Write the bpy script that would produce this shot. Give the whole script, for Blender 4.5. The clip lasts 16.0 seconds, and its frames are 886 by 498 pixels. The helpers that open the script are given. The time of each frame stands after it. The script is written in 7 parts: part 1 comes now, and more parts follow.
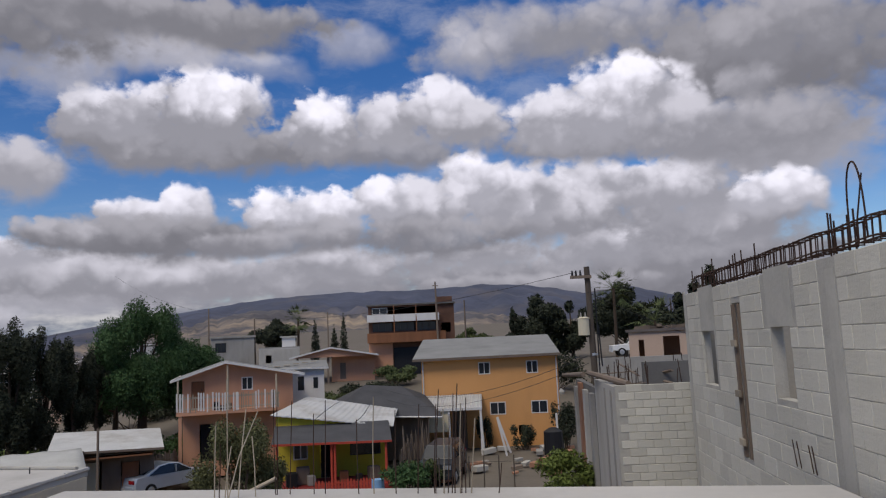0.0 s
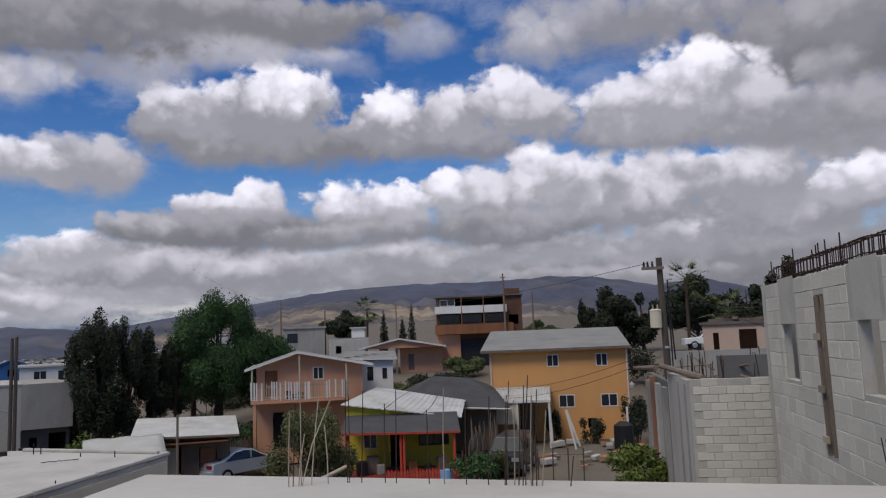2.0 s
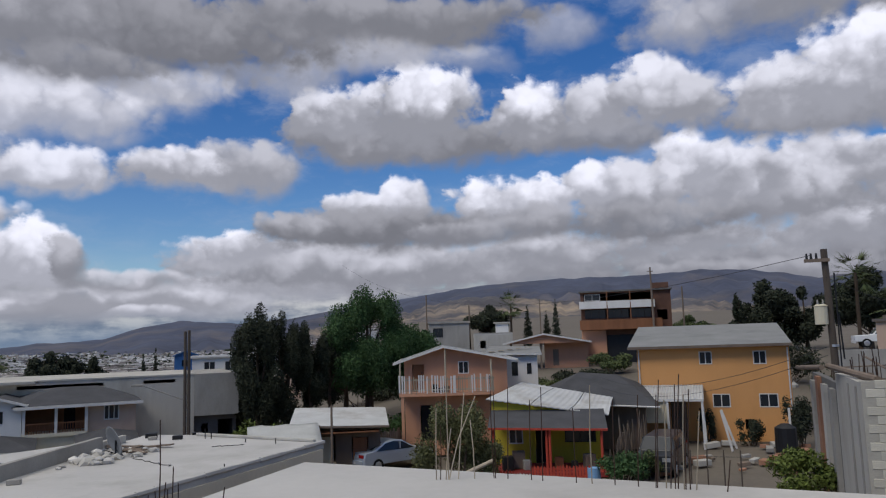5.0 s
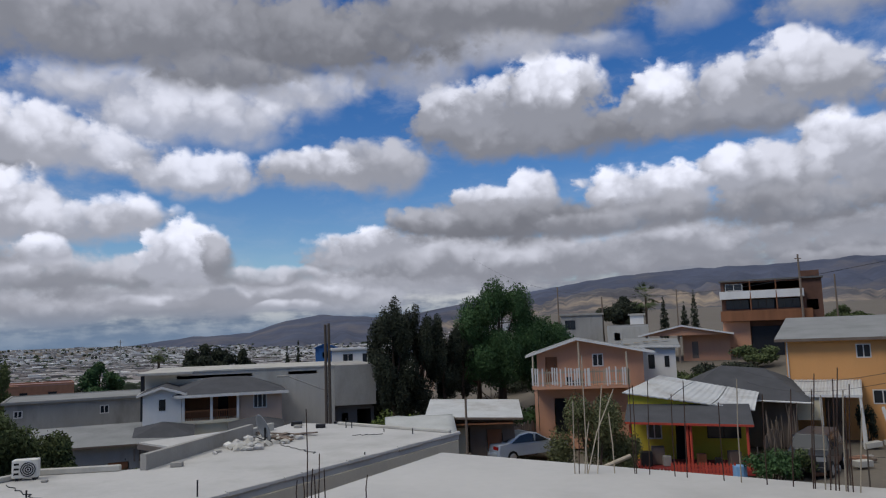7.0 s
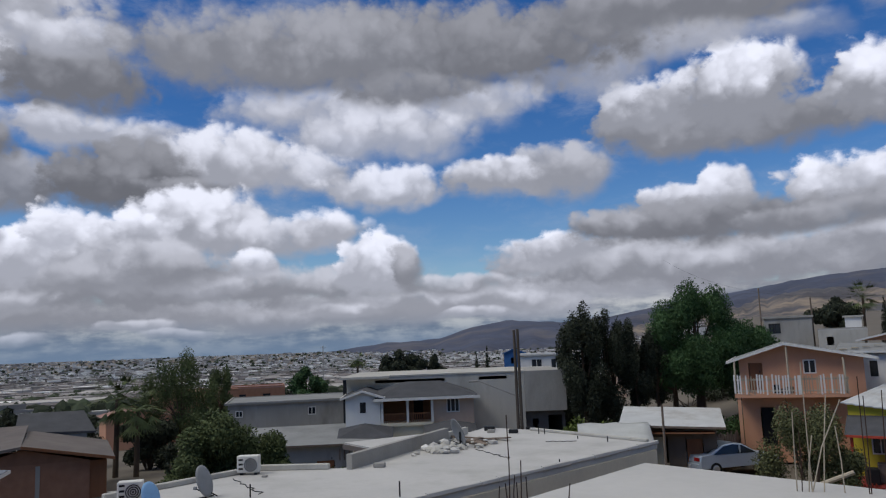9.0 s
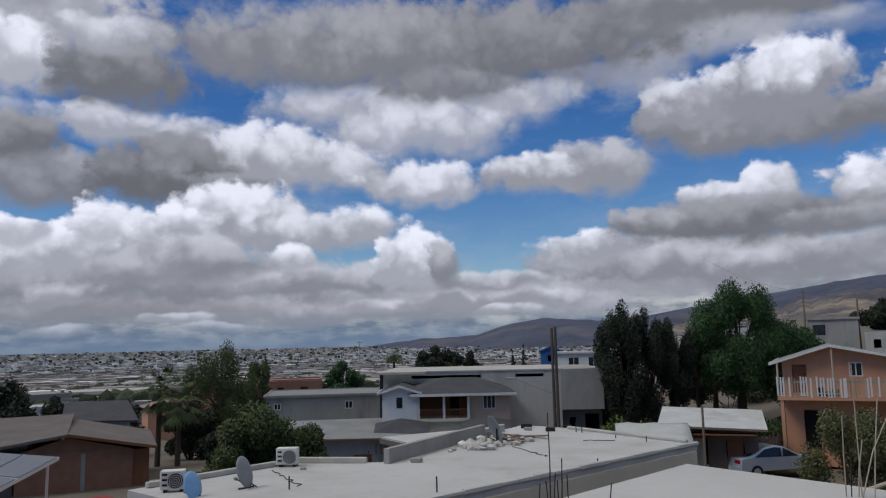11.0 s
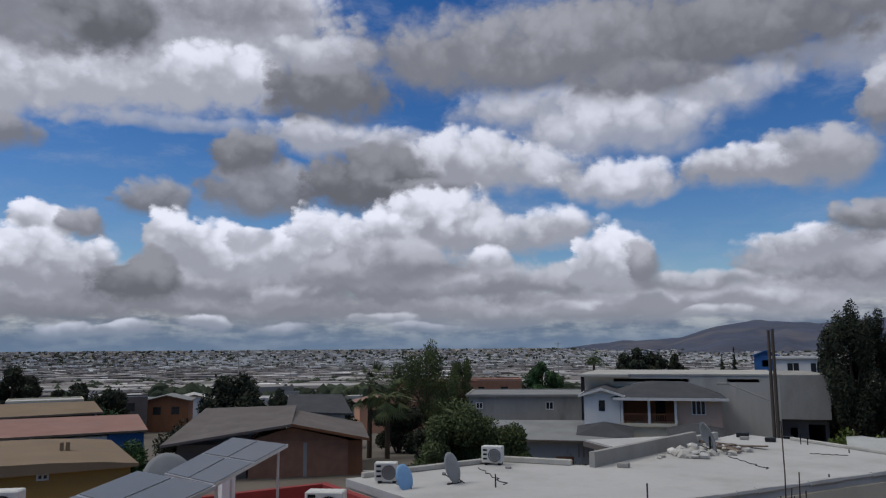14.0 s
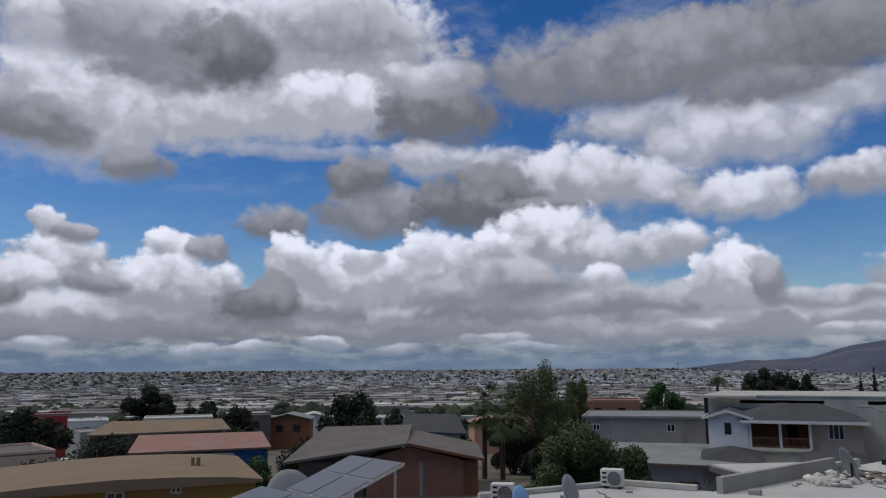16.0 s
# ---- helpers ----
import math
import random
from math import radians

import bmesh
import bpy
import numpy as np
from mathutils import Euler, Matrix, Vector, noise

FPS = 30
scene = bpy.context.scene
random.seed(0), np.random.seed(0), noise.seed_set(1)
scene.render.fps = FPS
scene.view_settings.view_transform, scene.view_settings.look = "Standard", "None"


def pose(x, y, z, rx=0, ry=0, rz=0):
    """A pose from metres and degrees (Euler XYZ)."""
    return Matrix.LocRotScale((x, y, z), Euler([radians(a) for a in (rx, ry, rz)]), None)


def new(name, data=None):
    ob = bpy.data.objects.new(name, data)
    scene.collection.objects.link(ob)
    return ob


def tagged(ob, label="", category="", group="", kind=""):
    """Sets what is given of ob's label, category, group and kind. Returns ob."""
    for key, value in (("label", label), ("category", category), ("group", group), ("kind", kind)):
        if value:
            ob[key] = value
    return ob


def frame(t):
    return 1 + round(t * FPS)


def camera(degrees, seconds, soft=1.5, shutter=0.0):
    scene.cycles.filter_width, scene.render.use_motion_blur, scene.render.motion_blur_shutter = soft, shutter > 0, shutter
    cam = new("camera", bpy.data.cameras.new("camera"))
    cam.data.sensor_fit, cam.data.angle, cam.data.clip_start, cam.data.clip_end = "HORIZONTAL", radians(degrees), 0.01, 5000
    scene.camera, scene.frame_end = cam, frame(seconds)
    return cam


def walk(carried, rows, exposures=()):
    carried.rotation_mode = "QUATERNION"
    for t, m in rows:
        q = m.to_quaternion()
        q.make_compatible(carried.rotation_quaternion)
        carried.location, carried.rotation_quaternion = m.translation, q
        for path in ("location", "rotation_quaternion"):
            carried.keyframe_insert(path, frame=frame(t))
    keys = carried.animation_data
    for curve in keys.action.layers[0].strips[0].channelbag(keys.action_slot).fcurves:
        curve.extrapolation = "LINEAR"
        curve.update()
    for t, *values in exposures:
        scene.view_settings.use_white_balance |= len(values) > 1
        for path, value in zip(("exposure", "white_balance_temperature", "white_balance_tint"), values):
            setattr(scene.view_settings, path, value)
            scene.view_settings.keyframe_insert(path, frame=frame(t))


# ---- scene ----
cam = camera(60.59, 16.0, soft=1.2)
EYE = 6.0
ROWS = [
    (0.0, 0.000, 0.000, 0.000, 0.18, 7.11, 2.61),
    (0.5, -0.003, 0.009, 0.004, 1.31, 6.87, 2.45),
    (1.0, -0.013, 0.021, 0.002, 2.98, 6.88, 2.49),
    (1.5, -0.019, 0.033, -0.001, 3.73, 6.81, 2.35),
    (2.0, -0.031, 0.048, -0.007, 5.23, 6.71, 2.22),
    (2.5, -0.028, 0.048, -0.000, 6.83, 6.63, 2.16),
    (3.0, -0.046, 0.057, -0.001, 8.67, 6.63, 2.26),
    (3.5, -0.048, 0.074, 0.001, 10.22, 6.42, 2.15),
    (6.0, -0.027, 0.067, 0.014, 20.14, 6.92, 1.91),
    (6.5, -0.035, 0.080, 0.008, 22.37, 6.75, 2.05),
    (7.0, -0.081, 0.090, 0.006, 25.85, 6.47, 1.97),
    (7.5, -0.122, 0.101, 0.012, 29.29, 6.71, 1.70),
    (8.0, -0.154, 0.112, 0.020, 33.80, 7.00, 1.88),
    (8.5, -0.186, 0.103, 0.016, 36.97, 7.44, 1.89),
    (9.0, -0.210, 0.092, 0.019, 39.81, 7.37, 2.17),
    (11.5, -0.309, 0.058, 0.011, 43.77, 7.53, 1.05),
    (12.0, -0.375, 0.045, 0.002, 47.16, 8.64, 1.30),
    (12.5, -0.410, 0.034, 0.003, 50.31, 7.99, 1.30),
    (13.0, -0.423, 0.036, -0.002, 52.67, 7.69, 1.21),
    (13.5, -0.439, 0.047, -0.001, 54.83, 7.83, 0.72),
    (14.0, -0.462, 0.055, -0.006, 57.23, 7.48, 0.42),
    (14.5, -0.495, 0.065, -0.017, 59.53, 7.26, 0.29),
    (15.0, -0.530, 0.078, -0.024, 61.89, 7.53, 0.40),
    (15.5, -0.571, 0.095, -0.026, 64.42, 8.13, 0.38),
    (16.0, -0.577, 0.099, -0.033, 65.68, 9.03, 0.39),
]
walk(cam, [(t, pose(x, y, EYE + z, 90 + pitch, roll, yaw)) for t, x, y, z, yaw, pitch, roll in ROWS],
     [(0.0, 0.03, 6500, 12), (4.0, 0.0, 6350, 10), (8.0, -0.05, 6200, 8), (12.0, -0.18, 6200, 8), (16.0, -0.24, 6150, 8)])

# ---- world, sun ----
SUN_AZ, SUN_EL = 150.0, 50.0            # degrees; the bearing is counted anticlockwise from +y
# bearing, height, half width, half height (degrees), tone of base and crown, softness, cover; the farthest first
HORIZON_BANKS = [
    (28.1, 4.2, 11.9, 1.3, 0.38, 0.75, 0.60, 1.00),
    (12.3, 5.1, 12.2, 2.2, 0.28, 0.55, 0.60, 1.00),
    (-6.4, 5.0, 13.1, 2.2, 0.26, 0.52, 0.60, 1.00),
    (-19.4, 4.3, 10.0, 3.5, 0.20, 0.36, 0.60, 1.00),
    (52.7, 2.8, 13.4, 1.4, 0.35, 0.75, 0.60, 0.95),
    (36.2, 2.7, 9.5, 1.1, 0.35, 0.72, 0.60, 0.95),
    (81.1, 3.0, 9.4, 1.2, 0.24, 0.49, 0.60, 1.00),
    (68.3, 2.9, 11.8, 1.3, 0.28, 0.58, 0.60, 1.00),
    (49.9, 2.7, 12.4, 1.2, 0.30, 0.65, 0.60, 0.95),
    (91.9, 3.0, 10.1, 1.2, 0.25, 0.52, 0.60, 1.00),
    (39.5, 3.3, 9.0, 1.1, 0.33, 0.72, 0.60, 0.95),
]
HORIZON_PUFFS = [
    (83.7, 1.4, 2.6, 0.7, 0.42, 0.92, 0.40, 0.95),
    (80.0, 1.2, 2.4, 0.6, 0.42, 0.85, 0.40, 0.90),
    (74.9, 1.7, 1.9, 0.7, 0.42, 0.85, 0.40, 0.90),
    (69.1, 1.6, 2.7, 0.5, 0.40, 0.75, 0.50, 0.80),
    (61.7, 2.1, 2.9, 0.5, 0.40, 0.75, 0.50, 0.80),
    (58.4, 1.5, 3.4, 0.4, 0.40, 0.70, 0.50, 0.70),
    (93.8, 1.8, 2.3, 0.6, 0.42, 0.85, 0.40, 0.90),
    (47.3, 2.9, 2.9, 0.7, 0.36, 0.66, 0.60, 0.80),
    (49.8, 3.7, 4.3, 0.7, 0.36, 0.70, 0.60, 0.80),
    (37.4, 2.3, 2.9, 0.5, 0.40, 0.75, 0.50, 0.80),
    (47.3, 2.9, 2.0, 0.8, 0.36, 0.70, 0.60, 0.80),
]
FAR_ROWS = [
    (31.2, 6.3, 5.0, 1.6, 0.38, 0.86, 0.45, 1.00),
    (24.5, 6.2, 6.3, 1.5, 0.34, 0.80, 0.50, 1.00),
    (18.0, 5.7, 5.5, 1.3, 0.30, 0.62, 0.50, 1.00),
    (6.3, 6.2, 7.3, 1.6, 0.30, 0.66, 0.50, 1.00),
    (-3.6, 6.6, 4.3, 1.5, 0.32, 0.72, 0.50, 1.00),
    (-12.7, 6.6, 5.0, 2.0, 0.32, 0.86, 0.40, 1.00),
    (-16.3, 6.9, 3.1, 1.7, 0.34, 0.84, 0.40, 1.00),
    (-20.3, 5.4, 5.0, 1.8, 0.24, 0.46, 0.60, 1.00),
    (-6.4, 4.0, 10.8, 1.0, 0.24, 0.42, 0.60, 1.00),
    (24.2, 5.3, 11.0, 1.7, 0.28, 0.62, 0.50, 1.00),
    (30.5, 6.8, 3.6, 1.5, 0.38, 0.95, 0.30, 1.00),
]
ROW_EAST = [
    (-24.5, 12.3, 7.4, 3.3, 0.34, 0.50, 0.60, 1.00),
    (-20.8, 7.7, 7.4, 2.5, 0.28, 0.56, 0.50, 1.00),
    (-16.9, 10.1, 5.7, 2.8, 0.33, 0.78, 0.35, 1.00),
    (-24.4, 9.2, 3.1, 1.8, 0.42, 0.97, 0.30, 1.00),
    (-11.0, 11.2, 4.7, 2.5, 0.36, 0.84, 0.30, 1.00),
    (-9.2, 9.0, 6.6, 2.5, 0.28, 0.66, 0.40, 1.00),
    (-5.3, 10.5, 3.9, 3.0, 0.34, 0.82, 0.30, 1.00),
    (-2.5, 11.8, 2.9, 2.5, 0.40, 0.97, 0.25, 1.00),
    (1.9, 9.9, 4.7, 2.9, 0.30, 0.74, 0.30, 1.00),
    (4.8, 10.8, 2.6, 2.0, 0.40, 0.95, 0.25, 1.00),
    (0.2, 8.0, 7.3, 1.7, 0.21, 0.40, 0.50, 0.95),
]
ROW_EAST_WEST_END = [
    (8.8, 9.7, 3.7, 2.3, 0.44, 0.99, 0.25, 1.00),
    (12.6, 9.8, 2.7, 2.4, 0.44, 0.99, 0.25, 1.00),
    (8.2, 8.3, 2.9, 1.3, 0.24, 0.42, 0.45, 0.90),
    (18.9, 10.0, 2.5, 2.3, 0.38, 0.92, 0.28, 1.00),
    (22.0, 9.8, 2.7, 1.6, 0.36, 0.86, 0.30, 1.00),
    (19.9, 8.2, 9.5, 1.9, 0.19, 0.36, 0.45, 1.00),
    (26.9, 8.1, 3.3, 1.4, 0.20, 0.46, 0.45, 1.00),
    (12.2, 7.7, 7.1, 1.1, 0.23, 0.42, 0.50, 0.90),
]
CUMULUS_CHAIN = [
    (15.8, 14.7, 10.0, 2.0, 0.21, 0.36, 0.45, 1.00),
    (21.5, 15.2, 6.3, 2.6, 0.24, 0.50, 0.40, 1.00),
    (24.6, 16.8, 2.7, 2.1, 0.33, 0.86, 0.28, 1.00),
    (22.0, 17.1, 2.6, 2.0, 0.34, 0.82, 0.30, 1.00),
    (17.0, 17.1, 4.7, 3.7, 0.30, 0.98, 0.25, 1.00),
    (4.3, 14.5, 6.0, 1.7, 0.23, 0.40, 0.50, 0.95),
    (8.8, 16.3, 3.5, 2.9, 0.30, 0.96, 0.26, 1.00),
    (4.0, 16.6, 2.5, 2.2, 0.34, 0.80, 0.30, 1.00),
    (-0.7, 17.1, 3.1, 3.0, 0.32, 0.86, 0.30, 1.00),
    (-3.0, 16.1, 3.0, 2.1, 0.30, 0.66, 0.40, 1.00),
]
CUMULUS_CHAIN_EAST = [
    (-23.3, 18.3, 10.9, 5.2, 0.19, 0.33, 0.50, 1.00),
    (-23.6, 13.6, 6.8, 2.7, 0.26, 0.42, 0.60, 0.95),
    (-12.5, 14.3, 8.8, 1.7, 0.26, 0.44, 0.50, 1.00),
    (-9.7, 15.9, 4.6, 2.6, 0.34, 0.80, 0.35, 1.00),
    (-14.9, 16.6, 5.7, 3.5, 0.36, 0.97, 0.32, 1.00),
    (-18.8, 14.5, 3.9, 2.3, 0.28, 0.60, 0.50, 0.95),
    (-22.8, 17.1, 2.0, 1.3, 0.30, 0.52, 0.70, 0.70),
    (-7.6, 22.0, 7.8, 2.5, 0.26, 0.42, 0.70, 0.85),
    (-2.7, 21.4, 3.5, 1.8, 0.40, 0.60, 0.80, 0.60),
    (-27.0, 19.9, 7.6, 2.5, 0.24, 0.40, 0.60, 0.90),
    (-13.9, 22.4, 6.5, 2.2, 0.26, 0.45, 0.70, 0.85),
]
HIGH_EAST = [
    (6.1, 22.2, 3.3, 1.5, 0.38, 0.55, 0.80, 0.60),
    (20.7, 21.0, 7.8, 1.2, 0.45, 0.74, 0.80, 0.70),
    (26.7, 19.4, 3.0, 1.7, 0.40, 0.58, 0.70, 0.75),
    (31.5, 19.5, 3.1, 0.9, 0.42, 0.66, 0.80, 0.60),
    (22.3, 23.2, 13.0, 2.3, 0.21, 0.35, 0.50, 1.00),
    (30.8, 13.1, 3.3, 2.1, 0.32, 0.58, 0.40, 0.95),
    (32.7, 11.9, 1.5, 0.9, 0.40, 0.80, 0.40, 0.90),
    (12.8, 20.5, 2.9, 1.0, 0.42, 0.60, 0.90, 0.40),
]
HIGH_NORTH = [
    (44.4, 17.4, 11.1, 2.0, 0.45, 0.80, 0.70, 0.85),
    (51.1, 17.9, 4.8, 1.4, 0.45, 0.72, 0.80, 0.70),
    (35.9, 18.3, 4.5, 1.3, 0.45, 0.80, 0.60, 0.80),
    (21.3, 21.1, 4.9, 1.5, 0.42, 0.60, 0.80, 0.60),
    (41.9, 21.8, 19.9, 3.4, 0.19, 0.33, 0.40, 1.00),
    (41.9, 19.1, 5.3, 1.6, 0.21, 0.36, 0.50, 0.95),
    (19.0, 23.6, 11.2, 1.4, 0.21, 0.36, 0.50, 0.95),
    (58.1, 21.4, 5.1, 1.9, 0.25, 0.40, 0.50, 0.90),
    (35.2, 12.4, 4.5, 1.8, 0.34, 0.86, 0.35, 1.00),
    (29.5, 12.5, 3.1, 2.2, 0.32, 0.56, 0.45, 0.95),
]
STREAKS_NORTH = [
    (64.8, 15.6, 6.8, 1.5, 0.42, 0.84, 0.45, 0.95),
    (43.9, 15.9, 7.2, 2.3, 0.44, 0.82, 0.60, 0.85),
    (55.7, 13.6, 5.8, 2.7, 0.37, 0.88, 0.35, 1.00),
    (50.0, 13.1, 4.7, 2.0, 0.40, 0.82, 0.40, 0.95),
    (43.9, 12.0, 4.3, 1.9, 0.42, 0.90, 0.35, 0.95),
    (70.5, 11.7, 4.6, 2.2, 0.22, 0.42, 0.40, 0.95),
    (72.1, 14.0, 2.9, 1.9, 0.18, 0.34, 0.35, 1.00),
    (62.6, 12.7, 5.2, 3.0, 0.16, 0.32, 0.35, 1.00),
    (58.1, 11.8, 3.0, 1.0, 0.20, 0.36, 0.40, 0.95),
    (78.2, 10.6, 2.6, 1.6, 0.20, 0.42, 0.40, 0.95),
    (77.0, 16.0, 7.7, 0.6, 0.42, 0.62, 0.80, 0.60),
]
ROW_NORTH_BASE = [
    (64.3, 4.9, 17.8, 2.4, 0.26, 0.60, 0.40, 1.00),
    (47.7, 5.0, 7.2, 1.5, 0.28, 0.60, 0.50, 0.95),
    (39.5, 4.5, 5.0, 1.0, 0.30, 0.66, 0.50, 0.90),
    (80.8, 4.7, 7.9, 1.9, 0.30, 0.66, 0.40, 1.00),
    (91.9, 3.7, 8.7, 1.6, 0.30, 0.69, 0.40, 1.00),
]
ROW_NORTH = [
    (57.5, 9.2, 5.2, 3.0, 0.37, 0.93, 0.28, 1.00),
    (62.2, 8.5, 2.8, 2.0, 0.40, 0.98, 0.26, 1.00),
    (66.0, 7.9, 3.0, 3.0, 0.37, 0.95, 0.28, 1.00),
    (77.2, 7.9, 2.3, 2.0, 0.44, 0.98, 0.25, 1.00),
    (73.6, 7.1, 3.6, 2.7, 0.40, 0.98, 0.26, 1.00),
    (69.2, 6.8, 3.2, 2.2, 0.42, 0.98, 0.26, 1.00),
    (61.8, 6.3, 5.3, 2.2, 0.31, 0.62, 0.35, 1.00),
    (57.1, 4.8, 2.7, 1.1, 0.37, 0.76, 0.55, 0.80),
    (79.1, 5.2, 2.5, 1.9, 0.19, 0.34, 0.35, 1.00),
    (48.4, 8.8, 3.4, 1.5, 0.40, 0.93, 0.40, 1.00),
    (52.7, 8.3, 3.5, 1.5, 0.37, 0.82, 0.45, 0.95),
    (44.2, 6.1, 3.0, 2.9, 0.42, 0.98, 0.25, 1.00),
]
ROW_NORTH_FRONT = [
    (42.2, 5.7, 1.1, 2.1, 0.24, 0.48, 0.40, 0.90),
    (54.1, 6.6, 2.0, 1.1, 0.44, 0.98, 0.40, 0.95),
    (58.8, 6.0, 3.4, 1.4, 0.26, 0.51, 0.50, 0.85),
    (69.2, 3.9, 2.3, 0.9, 0.35, 0.71, 0.60, 0.70),
    (65.9, 5.4, 2.8, 1.2, 0.28, 0.55, 0.50, 0.85),
    (75.0, 4.5, 2.6, 0.9, 0.28, 0.53, 0.50, 0.85),
    (71.7, 8.2, 1.6, 1.1, 0.50, 0.98, 0.30, 0.95),
    (67.6, 8.3, 1.6, 1.2, 0.50, 0.98, 0.30, 0.95),
]
ROW_WEST = [
    (92.5, 7.1, 3.4, 2.5, 0.36, 0.96, 0.26, 1.00),
    (94.8, 5.9, 2.6, 1.9, 0.34, 0.90, 0.28, 1.00),
    (93.6, 10.0, 1.2, 1.2, 0.40, 0.99, 0.22, 1.00),
    (92.0, 9.5, 1.3, 1.0, 0.28, 0.60, 0.30, 1.00),
    (85.3, 8.7, 2.1, 1.7, 0.42, 0.99, 0.24, 1.00),
    (83.0, 8.8, 1.5, 1.3, 0.26, 0.52, 0.35, 1.00),
    (85.9, 6.0, 5.6, 2.5, 0.36, 0.94, 0.28, 1.00),
    (79.4, 4.6, 2.9, 1.9, 0.17, 0.34, 0.35, 1.00),
    (90.3, 5.9, 2.0, 0.9, 0.22, 0.42, 0.45, 0.90),
    (93.0, 3.9, 3.5, 1.5, 0.34, 0.80, 0.50, 0.90),
    (95.7, 5.3, 1.1, 1.0, 0.20, 0.38, 0.40, 0.90),
]
OVERCAST_WEST = [
    (85.0, 18.7, 14.9, 3.2, 0.46, 0.93, 0.40, 1.00),
    (92.9, 17.8, 7.7, 4.7, 0.44, 0.90, 0.40, 1.00),
    (75.5, 23.4, 11.5, 5.4, 0.42, 0.88, 0.40, 1.00),
    (88.4, 24.0, 13.2, 3.8, 0.40, 0.85, 0.45, 1.00),
    (73.7, 19.5, 5.0, 2.4, 0.46, 0.93, 0.35, 1.00),
    (82.3, 22.5, 4.0, 2.7, 0.15, 0.30, 0.45, 1.00),
    (87.1, 20.8, 4.0, 1.5, 0.20, 0.34, 0.60, 0.85),
    (89.9, 23.1, 4.7, 2.6, 0.24, 0.42, 0.70, 0.85),
    (94.9, 16.5, 3.9, 2.0, 0.19, 0.36, 0.50, 0.95),
    (72.9, 24.7, 5.6, 2.3, 0.24, 0.44, 0.70, 0.80),
    (66.4, 19.0, 5.0, 2.9, 0.18, 0.34, 0.35, 1.00),
]
OVERCAST_WEST_FRONT = [
    (88.3, 14.5, 2.7, 1.3, 0.22, 0.40, 0.40, 0.95),
    (66.2, 21.5, 4.6, 1.4, 0.42, 0.75, 0.50, 0.90),
    (95.7, 22.8, 2.3, 2.1, 0.45, 0.90, 0.60, 0.80),
    (51.6, 21.8, 12.4, 3.3, 0.24, 0.42, 0.60, 0.80),
]
world = bpy.data.worlds.new("sky")
scene.world = world
world.use_nodes = True
wt = world.node_tree
WN, WL = wt.nodes, wt.links


def wire(socket, value):
    if isinstance(value, bpy.types.NodeSocket):
        WL.new(value, socket)
    else:
        socket.default_value = value


def wmath(op, a, b=0.0, c=0.0, clamp=False):
    n = WN.new("ShaderNodeMath")
    n.operation, n.use_clamp = op, clamp
    for k, v in enumerate((a, b, c)):
        wire(n.inputs[k], v)
    return n.outputs[0]


def wrange(v, f0, f1, t0=0.0, t1=1.0, smooth=True):
    n = WN.new("ShaderNodeMapRange")
    n.interpolation_type = "SMOOTHSTEP" if smooth else "LINEAR"
    wire(n.inputs["Value"], v)
    for key, x in (("From Min", f0), ("From Max", f1), ("To Min", t0), ("To Max", t1)):
        wire(n.inputs[key], x)
    return n.outputs[0]


def wmix(k, a, b):
    n = WN.new("ShaderNodeMix")
    n.data_type = "RGBA"
    wire(n.inputs["Factor"], k)
    for i, v in ((6, a), (7, b)):
        wire(n.inputs[i], v)
    return n.outputs[2]


def wnoise(vec, scale, detail=4.0, rough=0.55):
    n = WN.new("ShaderNodeTexNoise")
    wire(n.inputs["Vector"], vec)
    n.inputs["Scale"].default_value, n.inputs["Detail"].default_value, n.inputs["Roughness"].default_value = scale, detail, rough
    return n.outputs["Fac"]


def wvec(x, y, z=0.0):
    n = WN.new("ShaderNodeCombineXYZ")
    for k, v in enumerate((x, y, z)):
        wire(n.inputs[k], v)
    return n.outputs[0]


def cloud_tone(v, warm=0.0):
    return (v * (0.985 + warm), v * 0.985, v * (1.115 - warm * 2), 1)


